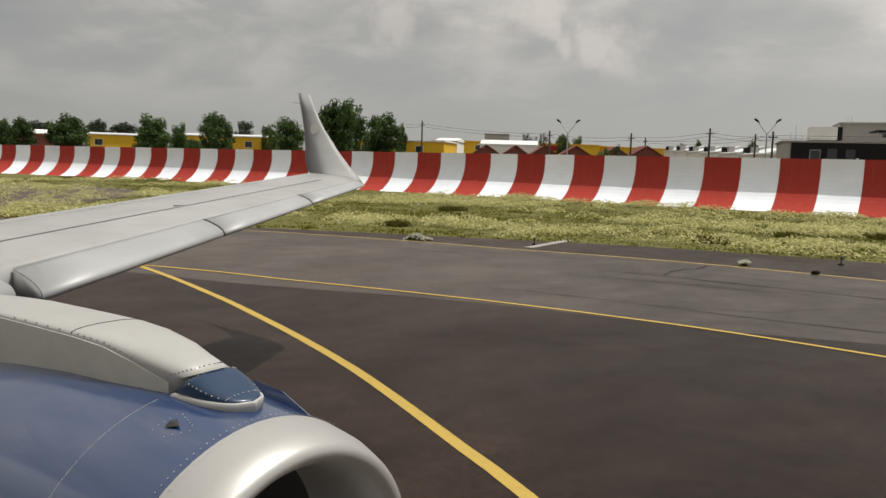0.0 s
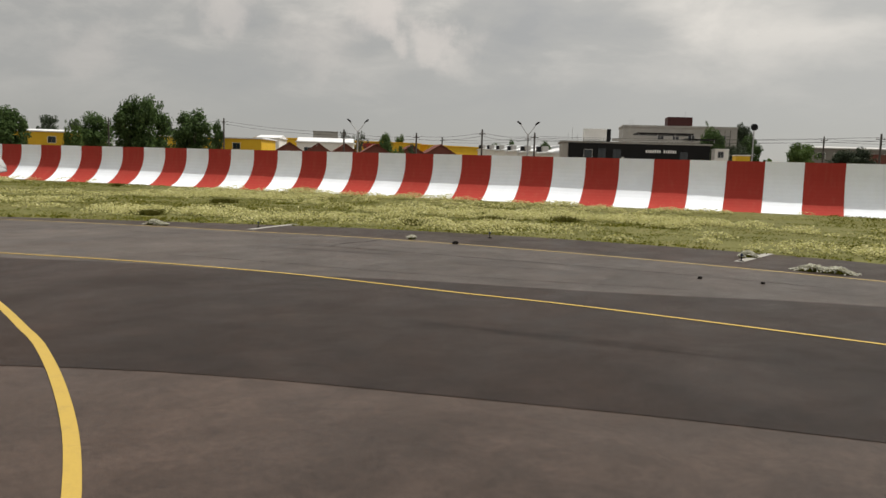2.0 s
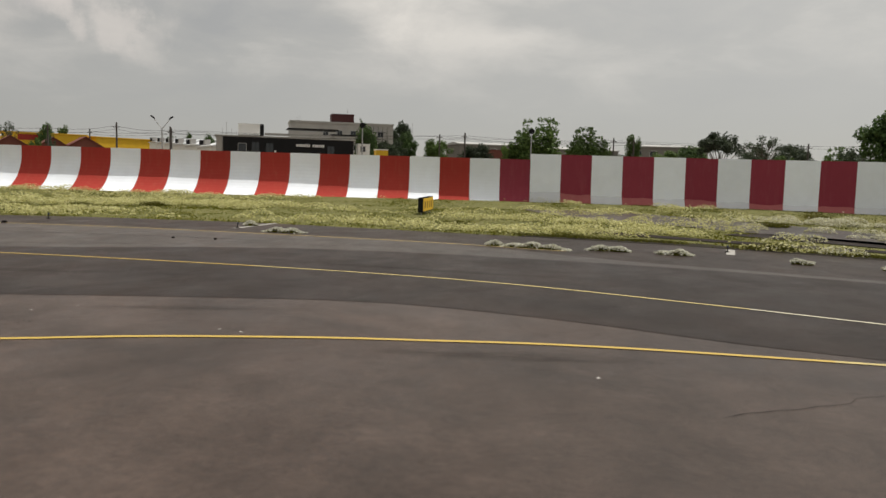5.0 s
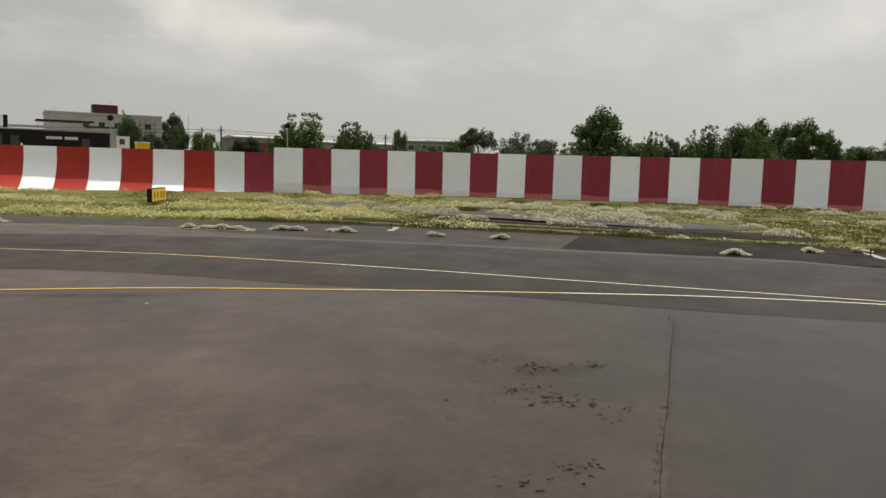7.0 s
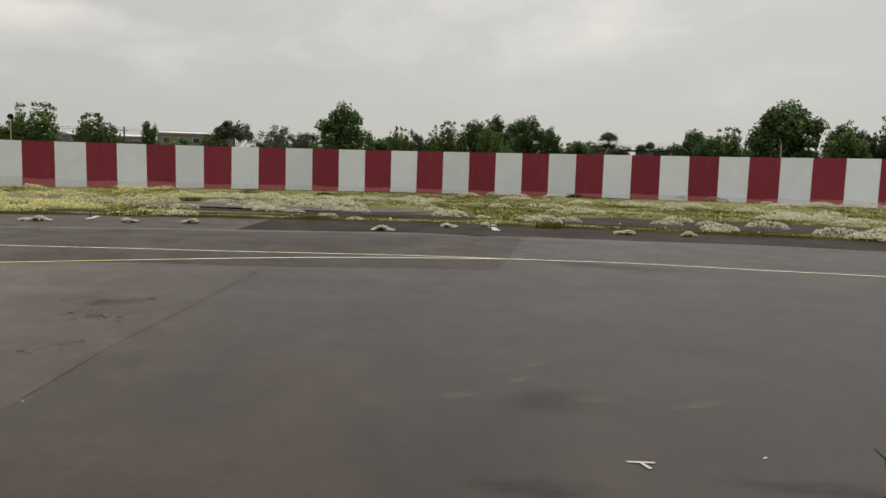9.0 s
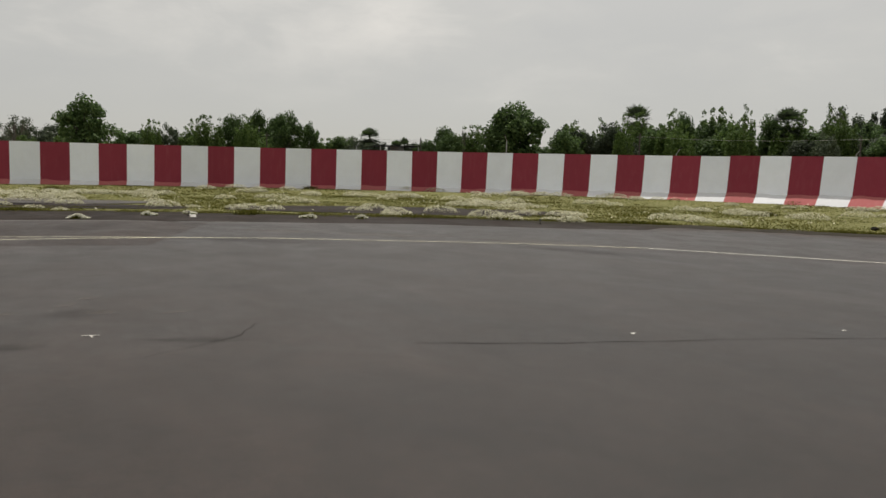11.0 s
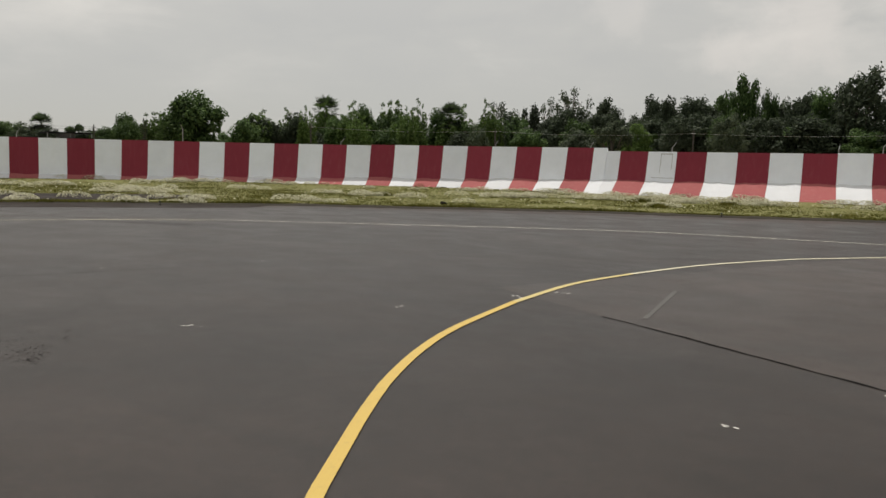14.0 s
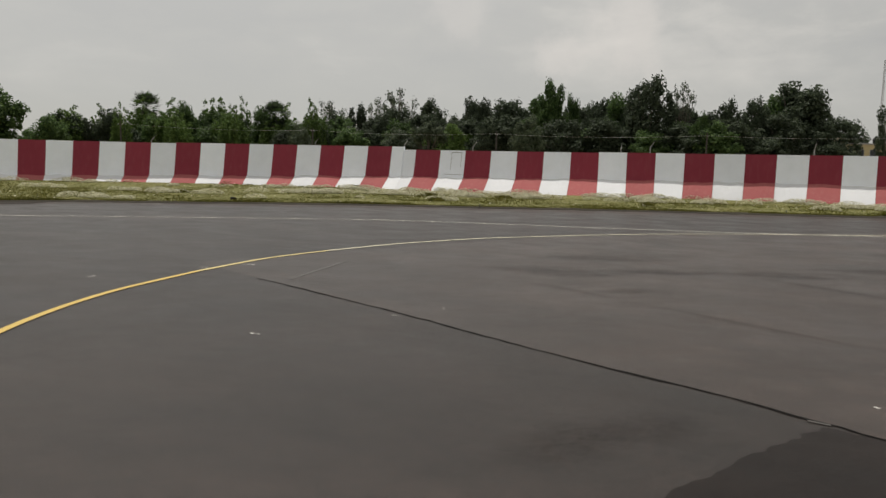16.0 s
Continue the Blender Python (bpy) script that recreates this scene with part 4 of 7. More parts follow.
def cafe():
    t, w, rf = house("cafe_building", (-59.2, 132.8), (-35.0, 146.2), 13, 9.1, CONCRETE, CONCRETE, "black-fronted cafe building with a pale sign and rooftop terrace", 0.35, 0.3)
    front = box_part("front_panel", t, DARK_CLAD, 1.3, w - 0.1, -0.35, -0.004, 4.2, 9.07, 0.03, "black glossy cladding")
    box_part("front_panel", t, DARK_CLAD, 1.3, w - 0.1, -0.3, -0.004, 0, 4.19, 0.03, "black glossy cladding")
    x = 15.8
    for i, ch in enumerate([0.62, 0.6, 0.58, 0.62, 0.3, 0.62, 0.6, 0, 0.62, 0.64, 0.58, 0.58, 0.6, 0.6]):
        if ch:
            box_part("letter_bar", front, SIGN_WHITE, x, x + 0.3, -0.43, -0.352, 7.5, 7.5 + (0.56 if i % 3 else 0.52), 0.02)
        x += 0.41
    for x0, h in ((4.2, 3.0), (6.8, 3.3), (9.6, 3.2), (22.0, 3.0)):
        window(t, x0, 4.9, 1.7, h, -0.36, STEEL if x0 < 5 else DARK_CLAD)
    for x0 in (7.9, 11.4):
        box_part("poster", t, WHITE_WALL, x0, x0 + 0.35, -0.4, -0.37, 5.0, 6.6, 0.01)
        box_part("poster", t, CONCRETE, x0 + 0.1, x0 + 1.0, -0.4, -0.37, 5.6, 6.0, 0.01)
    box_part("rooftop_hut", t, WHITE_WALL, 4.3, 8.6, 2, 6, 9.6, 11.9, 0.03)
    box_part("rooftop_hut", t, DARK_CLAD, 8.62, 9.4, 2.2, 5.8, 9.6, 11.9, 0.03)
    box_part("parapet", t, CONCRETE, 9.5, w - 4, 0.3, 0.6, 9.6, 10.1, 0.02)
    can = box_part("canopy", t, DARK_CLAD, 14.2, 24.6, 0.6, 7, 11.1, 11.35, 0.03, "thin dark terrace canopy")
    for x in (14.5, 18.0, 21.3, 24.3):
        box_part("post", can, STEEL, x - 0.06, x + 0.06, 0.8, 0.92, 9.6, 11.1)
    low = box_part("canopy", t, DARK_CLAD, 23.0, 28.6, -0.2, 5, 10.2, 10.36, 0.03, "thin dark terrace canopy")
    for x in (25.5, 28.3):
        box_part("post", low, STEEL, x - 0.06, x + 0.06, 0, 0.12, 9.6, 10.2)
    rail = bmesh.new()
    for i in range(16):
        box(rail, 14.2 + i * 0.5, 14.24 + i * 0.5, 0.4, 0.44, 10.1, 10.75)
    box(rail, 14.2, 21.9, 0.39, 0.45, 10.72, 10.78)
    part("terrace_rail", rail, STEEL, t)
    for x, h in ((2.0, 2.4), (1.2, 1.3), (3.0, 1.1)):
        part("antenna", tube(bmesh.new(), [(x, 1, 9.5), (x, 1, 9.6 + h)], [0.04, 0.03], 6), STEEL, t)
    # pale stair tower and yellow shed at the far end
    s, w2, r2 = house("stair_tower", (-34.2, 146.6), (-32.0, 147.8), 3, 8.4, WHITE_WALL, WHITE_WALL, "white rendered stair tower beside the cafe", 0.1, 0.2)
    for z in (1.5, 4.2, 6.9):
        window(s, 0.5, z, 1.1, 1.2)
    k, w3, r3 = house("yellow_shed", (-30.8, 148.6), (-28.6, 149.8), 3, 7.4, YELLOW_WALL, WHITE_WALL, "small yellow shed with a pale roof", 0.1, 0.2)
    window(k, 0.5, 4.8, 1.2, 1.4)


cafe()


def office_block():
    t, w, rf = house("office_block", (-78.5, 208.0), (-50.8, 222.4), 14, 16.6, CONCRETE, CONCRETE, "grey rendered office block with a brown rooftop plant room", 0.2, 0.6)
    box_part("plant_room", t, BROWN_PLATE, 12.5, 19.3, 2, 8, 17.2, 19.8, 0.04, "brown painted plant room")
    for i in range(7):
        if i not in (0, 1):
            window(t, 1.2 + i * 4.2, 13.0, 1.8, 1.7)
        window(t, 1.2 + i * 4.2, 8.8, 1.8, 1.7)
    fr = bmesh.new()
    for i in range(4):
        box(fr, w - 6.2 + i * 1.4, w - 6.1 + i * 1.4, -0.5, -0.4, 11, 16.2)
    for z in (12.2, 14.4):
        box(fr, w - 6.4, w - 1.6, -0.5, -0.4, z, z + 0.12)
    part("steel_frame", fr, DARK_CLAD, t)
    for x, h in ((2.2, 1.6), (3.0, 1.8), (17.5, 4.4)):
        part("antenna", tube(bmesh.new(), [(x, 4, 17.1), (x, 4, 17.2 + h)], [0.05, 0.03], 6), STEEL, t)


office_block()


def warehouse(name, a, b, depth, eaves, wall, roof, label, doors=(), logo=False, gable=1.2):
    t, w, rf = house(name, a, b, depth, eaves, wall, roof, label, 0.4, 0.35)
    secs = [[(x, 0, eaves + 0.36), (x, depth / 2, eaves + 0.36 + gable), (x, depth, eaves + 0.36)] for x in (0.0, w)]
    bm = bmesh.new()
    v = [[bm.verts.new(p) for p in s] for s in secs]
    for k in range(2):
        bm.faces.new((v[0][k], v[1][k], v[1][k + 1], v[0][k + 1]))
    bm.faces.new(v[0]), bm.faces.new(v[1][::-1]), bm.faces.new((v[0][0], v[0][2], v[1][2], v[1][0]))
    bmesh.ops.recalc_face_normals(bm, faces=bm.faces)
    part("roof_ridge", bm, roof, t)
    for x in doors:
        window(t, x, eaves - 3.2, 2.4, 2.0, 0.0, WHITE_WALL)
    if logo:
        pl = box_part("logo_panel", t, LIGHT_RED, w * 0.62, w * 0.62 + 9.0, -0.12, -0.004, eaves - 2.6, eaves - 0.5, 0.02, "dark red plain sign shape")
    return t


warehouse("yellow_warehouse", (-222, 200), (-188, 256), 24, 13.0, YELLOW_WALL, YELLOW_WALL, "long yellow warehouse with a dark red sign shape", (14, 16.5), True, 0.3)
warehouse("yellow_warehouse", (-186, 259), (-172, 296), 20, 12.6, YELLOW_WALL, YELLOW_WALL, "yellow warehouse with a plain yellow parapet", gable=0.3)
warehouse("yellow_warehouse", (-197, 134), (-168, 153), 16, 10.3, YELLOW_WALL, ROOF_METAL, "yellow warehouse with a pale flat roof", (4, 9, 14, 20, 26), gable=0.25)
warehouse("yellow_warehouse", (-236, 101), (-212, 126), 16, 10.6, YELLOW_WALL, ROOF_METAL, "yellow warehouse with a pale flat roof", (3, 8, 22), gable=0.7)
warehouse("yellow_warehouse", (-246, 78), (-239, 93), 12, 10.0, YELLOW_WALL, ROOF_METAL, "yellow warehouse with a pale flat roof", (2,), gable=0.5)
warehouse("red_shed", (-262, 42), (-247, 74), 14, 9.6, RED_WALL, WHITE_WALL, "low brown-red shed with a white roof edge")
warehouse("white_shed", (-216, 192), (-209, 197), 16, 12.4, WHITE_WALL, ROOF_METAL, "white sheet-metal shed behind the barrier", (3,))
warehouse("white_shed", (-150, 150), (-138, 160), 8, 9.4, WHITE_WALL, ROOF_METAL, "white sheet-metal shed behind the barrier", (2,))
for i in range(6):
    f = i / 6
    a, b = Vector((-146, 236)).lerp(Vector((-70, 150)), f), Vector((-146, 236)).lerp(Vector((-70, 150)), f + 0.155)
    hh = 11.0 - 3.4 * f
    t = warehouse("white_shed", (a.x, a.y), (b.x, b.y), 12, hh - 0.8, WHITE_WALL, ROOF_METAL, "white shed with a pale sheet roof and roof vents", gable=1.5)
    for x in (3, 8.5):
        vent = box_part("roof_vent", t, DARK_CLAD if x < 4 else CONCRETE, x, x + 1.3, -0.2, 1.2, hh - 0.2, hh + 1.0, 0.05)


def gabled(x, y, yaw, w, z):
    t = tagged(new("gabled_hut"), "small hut under a dark red tiled gable roof", "building", "huts behind the barrier")
    t.matrix_world = pose(x, y, 0, 0, 0, yaw)
    box_part("wall", t, RED_WALL, -w / 2 + 0.2, w / 2 - 0.2, 0.2, 6, -0.2, z - 1.6, 0.02)
    bm = bmesh.new()
    sec = [(-w / 2, z - 1.75), (0, z), (w / 2, z - 1.75), (w / 2, z - 1.95), (0, z - 0.2), (-w / 2, z - 1.95)]
    f0, f1 = [bm.verts.new((u, -0.1, v)) for u, v in sec], [bm.verts.new((u, 6.4, v)) for u, v in sec]
    for k in range(6):
        bm.faces.new((f0[k], f0[(k + 1) % 6], f1[(k + 1) % 6], f1[k]))
    bm.faces.new(f0[:3] + f0[3:]), bm.faces.new(f1[::-1])
    bmesh.ops.recalc_face_normals(bm, faces=bm.faces)
    part("roof", bm, RED_TILE, t)
    g = bmesh.new()
    p = [g.verts.new(q) for q in ((-w / 2 + 0.25, 0.21, z - 1.6), (w / 2 - 0.25, 0.21, z - 1.6), (0, 0.21, z - 0.3))]
    g.faces.new(p)
    part("gable", g, RED_WALL, t)


for x, y, w, z in ((-89.5, 91.0, 5.4, 7.2), (-86.2, 94.6, 5.2, 7.2), (-83.0, 98.0, 5.4, 7.25), (-79.4, 101.9, 5.6, 7.4), (-75.0, 106.6, 5.4, 7.4), (-71.5, 110.4, 5.8, 7.7)):
    gabled(x, y, 47, w, z)

house("tower_block", (-346, 350), (-335, 361), 10, 24.0, CONCRETE, CONCRETE, "plain grey tower block in the distance")
for a, b, h, lab in (((-39.3, 265), (-12, 282), 13.0, "long low grey industrial shed"), ((-10, 283), (16, 292), 12.4, "long low grey industrial shed"), ((20, 270), (46, 268), 13.4, "long low grey industrial shed")):
    t = warehouse("industrial_shed", a, b, 16, h, SHED_WALL, SHED_ROOF, lab, (2, 7, 12, 17, 22), gable=0.8)
house("red_outbuilding", (-17.4, 194.0), (-9.6, 197.0), 5, 9.2, RED_WALL, RED_WALL, "low red brick outbuilding", 0.1, 0.15)


def bungalow():
    t, w, rf = house("bungalow", (115.0, 124.2), (133.6, 118.0), 9, 6.8, surface("brown_render", (0.16, 0.12, 0.09), 0.85), DARK_CLAD, "dark low bungalow with a flat overhanging roof", 1.4, 0.25)
    for x in (2, 6, 11, 15):
        window(t, x, 4.6, 2.2, 1.6)
    c = box_part("canopy", t, DARK_CLAD, 4, 13.5, -1.5, 6, 8.0, 8.2, 0.03)
    for x in (4.4, 8.8, 13.0):
        box_part("post", c, STEEL, x, x + 0.15, -1.2, -1.05, 7.05, 8.0)
    box_part("rooftop_hut", t, CONCRETE, 7.0, 10.2, 1, 4, 7.06, 8.0, 0.03)


bungalow()


def cream_house():
    t, w, rf = house("cream_house", (247.6, -57.4), (253.4, -70.0), 9, 10.6, CREAM, CONCRETE, "cream house with dark windows and rooftop tanks", 0.15, 0.3)
    for x in (0.6, 1.9, 3.2):
        window(t, x, 7.6, 0.8, 2.2, panes=1)
    for x in (5.4, 8.4, 11.4):
        window(t, x, 7.4, 1.6, 2.0)
    for x in (5.0, 11.0):
        bm = loft([[(x + r * math.cos(2 * math.pi * k / 14), 2 + r * math.sin(2 * math.pi * k / 14), z) for k in range(14)] for z, r in ((10.9, 0.8), (12.1, 0.85), (12.5, 0.55), (12.7, 0.3))])
        part("water_tank", bm, DARK_CLAD, t, "black rooftop water tank", True)
    box_part("rooftop_hut", t, CREAM, 2.0, 4.6, 2, 5, 10.9, 12.2, 0.03)


cream_house()
mast = tagged(new("radio_mast"), "slender lattice radio mast behind the trees", "mast")
mast.location = (330, -74, 0)
for dx, dy in ((0.4, 0), (-0.2, 0.35), (-0.2, -0.35)):
    part("leg", tube(bmesh.new(), [(dx, dy, -0.3), (dx * 0.6, dy * 0.6, 41)], [0.08, 0.06], 5), STEEL, mast)
bm = bmesh.new()
for i in range(20):
    z = i * 2.0
    tube(bm, [(0.4, 0, z), (-0.2, 0.35, z + 1), (-0.2, -0.35, z + 2)], [0.04] * 3, 4)
part("bracing", bm, STEEL, mast)
m2 = copy_thing(mast, Matrix.Translation((-82, 350, 0)) @ Matrix.Scale(0.62, 4))
tagged(m2, "slender lattice radio mast in the distance")


# ---- poles, wires and lamps ----
def pole(x, y, h):
    t = tagged(new("utility_pole"), "dark weathered utility pole with a crossarm behind the barrier", "pole", "utility poles")
    t.location = (x, y, 0)
    part("shaft", tube(bmesh.new(), [(0, 0, -0.3), (0, 0, h)], [0.17, 0.11], 10), WOOD_POLE, t)
    arm = box_part("crossarm", t, WOOD_POLE, -0.55, 0.55, -0.05, 0.05, h - 0.7, h - 0.6, 0.01)
    for dx in (-0.5, 0, 0.5):
        part("insulator", tube(bmesh.new(), [(dx, 0, h - 0.6), (dx, 0, h - 0.42)], [0.05, 0.03], 6), WHITE_WALL, arm)
    return Vector((x, y, h - 0.45))


def wire(a, b, sag, name="overhead_wire", mat=None, label="thin black overhead wire between utility poles"):
    pts = [a.lerp(b, k / 12) - Vector((0, 0, sag * 4 * (k / 12) * (1 - k / 12))) for k in range(13)]
    tagged(part(name, tube(bmesh.new(), pts, [0.022 if mat is None else 0.012] * 13, 4), mat or RUBBER, None), label, "wire", "overhead wires")


line_a = [pole(*p) for p in ((-118, 75, 10.6), (-93.5, 80.4, 10.5), (-70.3, 84.0, 8.8), (-58.5, 86.4, 8.4), (-47.8, 87.1, 8.9), (-41.6, 90.5, 8.6), (-2.7, 107.5, 9.3), (22, 118, 9.2), (48, 122, 9.2))]
line_b = [pole(*p) for p in ((-77.7, 119.2, 9.4), (-50, 103.5, 9.0), (-14.0, 136.5, 10.4), (18.5, 133.1, 10.1), (62, 146, 10.4), (100, 141, 10.6), (127, 118, 10))]
for ln in (line_a, line_b):
    for a, b in zip(ln, ln[1:]):
        for dz in (0.0, -0.45):
            wire(a + Vector((0, 0, dz)), b + Vector((0, 0, dz)), 0.35)
far = [pole(*p) for p in ((140, 66, 10.2), (164, 40, 10.2), (172, 4, 10.0), (172, -34, 9.8), (168, -72, 9.8))]
for a, b in zip(far, far[1:]):
    wire(a, b, 0.5, "overhead_wire", SIGN_WHITE, "thin pale overhead wire in front of the wood")


def street_lamp(x, y, h, yaw, arms=1, flood=False, reach=1.0):
    t = tagged(new("street_lamp"), "grey steel street lamp with curved arm behind the barrier" if not flood else "steel floodlight pole behind the barrier", "lamp", "street lamps")
    t.matrix_world = pose(x, y, 0, 0, 0, yaw)
    p = part("post", tube(bmesh.new(), [(0, 0, -0.3), (0, 0, h * 0.8), (0, 0, h - (1.6 * reach if arms else 0))], [0.11, 0.085, 0.07], 8), STEEL, t)
    if flood:
        box_part("floodlight", t, DARK_CLAD, -0.4, 0.4, -0.3, 0.2, h - 0.3, h + 0.45, 0.15)
        return
    for s in (1, -1)[:arms]:
        arm = part("arm", tube(bmesh.new(), [(0, 0, h - 1.7 * reach), (s * 0.5 * reach, 0, h - 1.1 * reach), (s * 1.15 * reach, 0, h - 0.2 * reach), (s * 1.3 * reach, 0, h)], [0.05, 0.045, 0.04, 0.04], 6), STEEL, t)
        part("lamp_head", tube(bmesh.new(), [(s * 1.15 * reach, 0, h - 0.1 * reach), (s * 1.35 * reach, 0, h + 0.15 * reach), (s * 1.75 * reach, 0, h + 0.42 * reach), (s * 1.9 * reach, 0, h + 0.46 * reach)], [0.05, 0.15 * reach, 0.15 * reach, 0.05], 8), DARK_CLAD, arm, "", True)


street_lamp(-63.5, 79.5, 9.5, 40, 2, False, 0.8)
street_lamp(-41.1, 87.8, 9.5, 42, 2, False, 0.8)
street_lamp(-14.8, 95.8, 9.4, 30, 0, True)
street_lamp(7.0, 110.0, 9.7, 20, 0, True)
for x, y, h, yaw in ((92.5, 150, 9.6, -20), (126.8, 86.9, 10.2, 200), (135.6, 54.2, 7.9, -45), (174, 46, 8.9, -45), (170, 22.5, 8.6, -55), (152.5, 0.9, 7.9, -60), (159.3, -26.7, 8.3, -65), (150, -50, 8.0, 200), (108, 112, 8.8, 0), (180, -18, 8.4, 0)):
    street_lamp(x, y, h - 0.5, yaw, 1, False, 0.5)


# ---- trees ----
def leaf_mat(name, dark, light, rough=0.65):
    m, nt, b = node_mat(name)
    geo = nt.nodes.new("ShaderNodeNewGeometry")
    col = ramp_node(nt, geo.outputs["Random Per Island"], [(0.0, dark), (0.6, tuple((a + c) / 2 for a, c in zip(dark, light))), (1.0, light)])
    oi = nt.nodes.new("ShaderNodeObjectInfo")
    hsv, mr = nt.nodes.new("ShaderNodeHueSaturation"), nt.nodes.new("ShaderNodeMapRange")
    mr.inputs["To Min"].default_value, mr.inputs["To Max"].default_value = 0.75, 1.2
    nt.links.new(oi.outputs["Random"], mr.inputs["Value"]), nt.links.new(mr.outputs[0], hsv.inputs["Value"])
    nt.links.new(col, hsv.inputs["Color"]), nt.links.new(hsv.outputs[0], b.inputs["Base Color"])
    b.inputs["Roughness"].default_value = rough
    b.inputs["Specular IOR Level"].default_value = 0.12
    back, both = nt.nodes.new("ShaderNodeBsdfTranslucent"), nt.nodes.new("ShaderNodeMixShader")
    nt.links.new(hsv.outputs[0], back.inputs["Color"])
    both.inputs[0].default_value = 0.35
    nt.links.new(b.outputs[0], both.inputs[1]), nt.links.new(back.outputs[0], both.inputs[2])
    nt.links.new(both.outputs[0], nt.nodes["Material Output"].inputs["Surface"])
    return m


LEAF, LEAF_LIGHT = leaf_mat("dark_green_leaves", (0.032, 0.058, 0.020), (0.096, 0.152, 0.046)), leaf_mat("light_green_leaves", (0.042, 0.075, 0.018), (0.130, 0.195, 0.052))
LEAF_GREY, LEAF_DEEP = leaf_mat("grey_green_leaves", (0.036, 0.050, 0.031), (0.091, 0.112, 0.063)), leaf_mat("deep_green_leaves", (0.031, 0.043, 0.027), (0.064, 0.082, 0.047))
BARK, PALM_BARK = surface("tree_bark", (0.09, 0.075, 0.06), 0.95, scale=3.0), surface("palm_bark", (0.11, 0.09, 0.065), 0.95, scale=4.0)


def quad_cloud(name, pos, nrm, size, aspect, mat, parent, rng):
    """One mesh of many small leaf quads at given places."""
    n = len(pos)
    ref = rng.normal(size=(n, 3))
    u = np.cross(nrm, ref)
    u /= np.linalg.norm(u, axis=1, keepdims=True) + 1e-9
    v = np.cross(nrm, u)
    v /= np.linalg.norm(v, axis=1, keepdims=True) + 1e-9
    s = size[:, None]
    vs = np.stack([pos - u * s * aspect, pos - v * s * 0.9 + u * s * 0.1, pos + u * s * aspect, pos + v * s], 1).reshape(-1, 3)
    me = bpy.data.meshes.new(name)
    me.from_pydata(vs.tolist(), [], [(4 * i, 4 * i + 1, 4 * i + 2, 4 * i + 3) for i in range(n)])
    me.materials.append(mat)
    me.update()
    ob = new(name, me)
    ob.parent = parent
    return ob


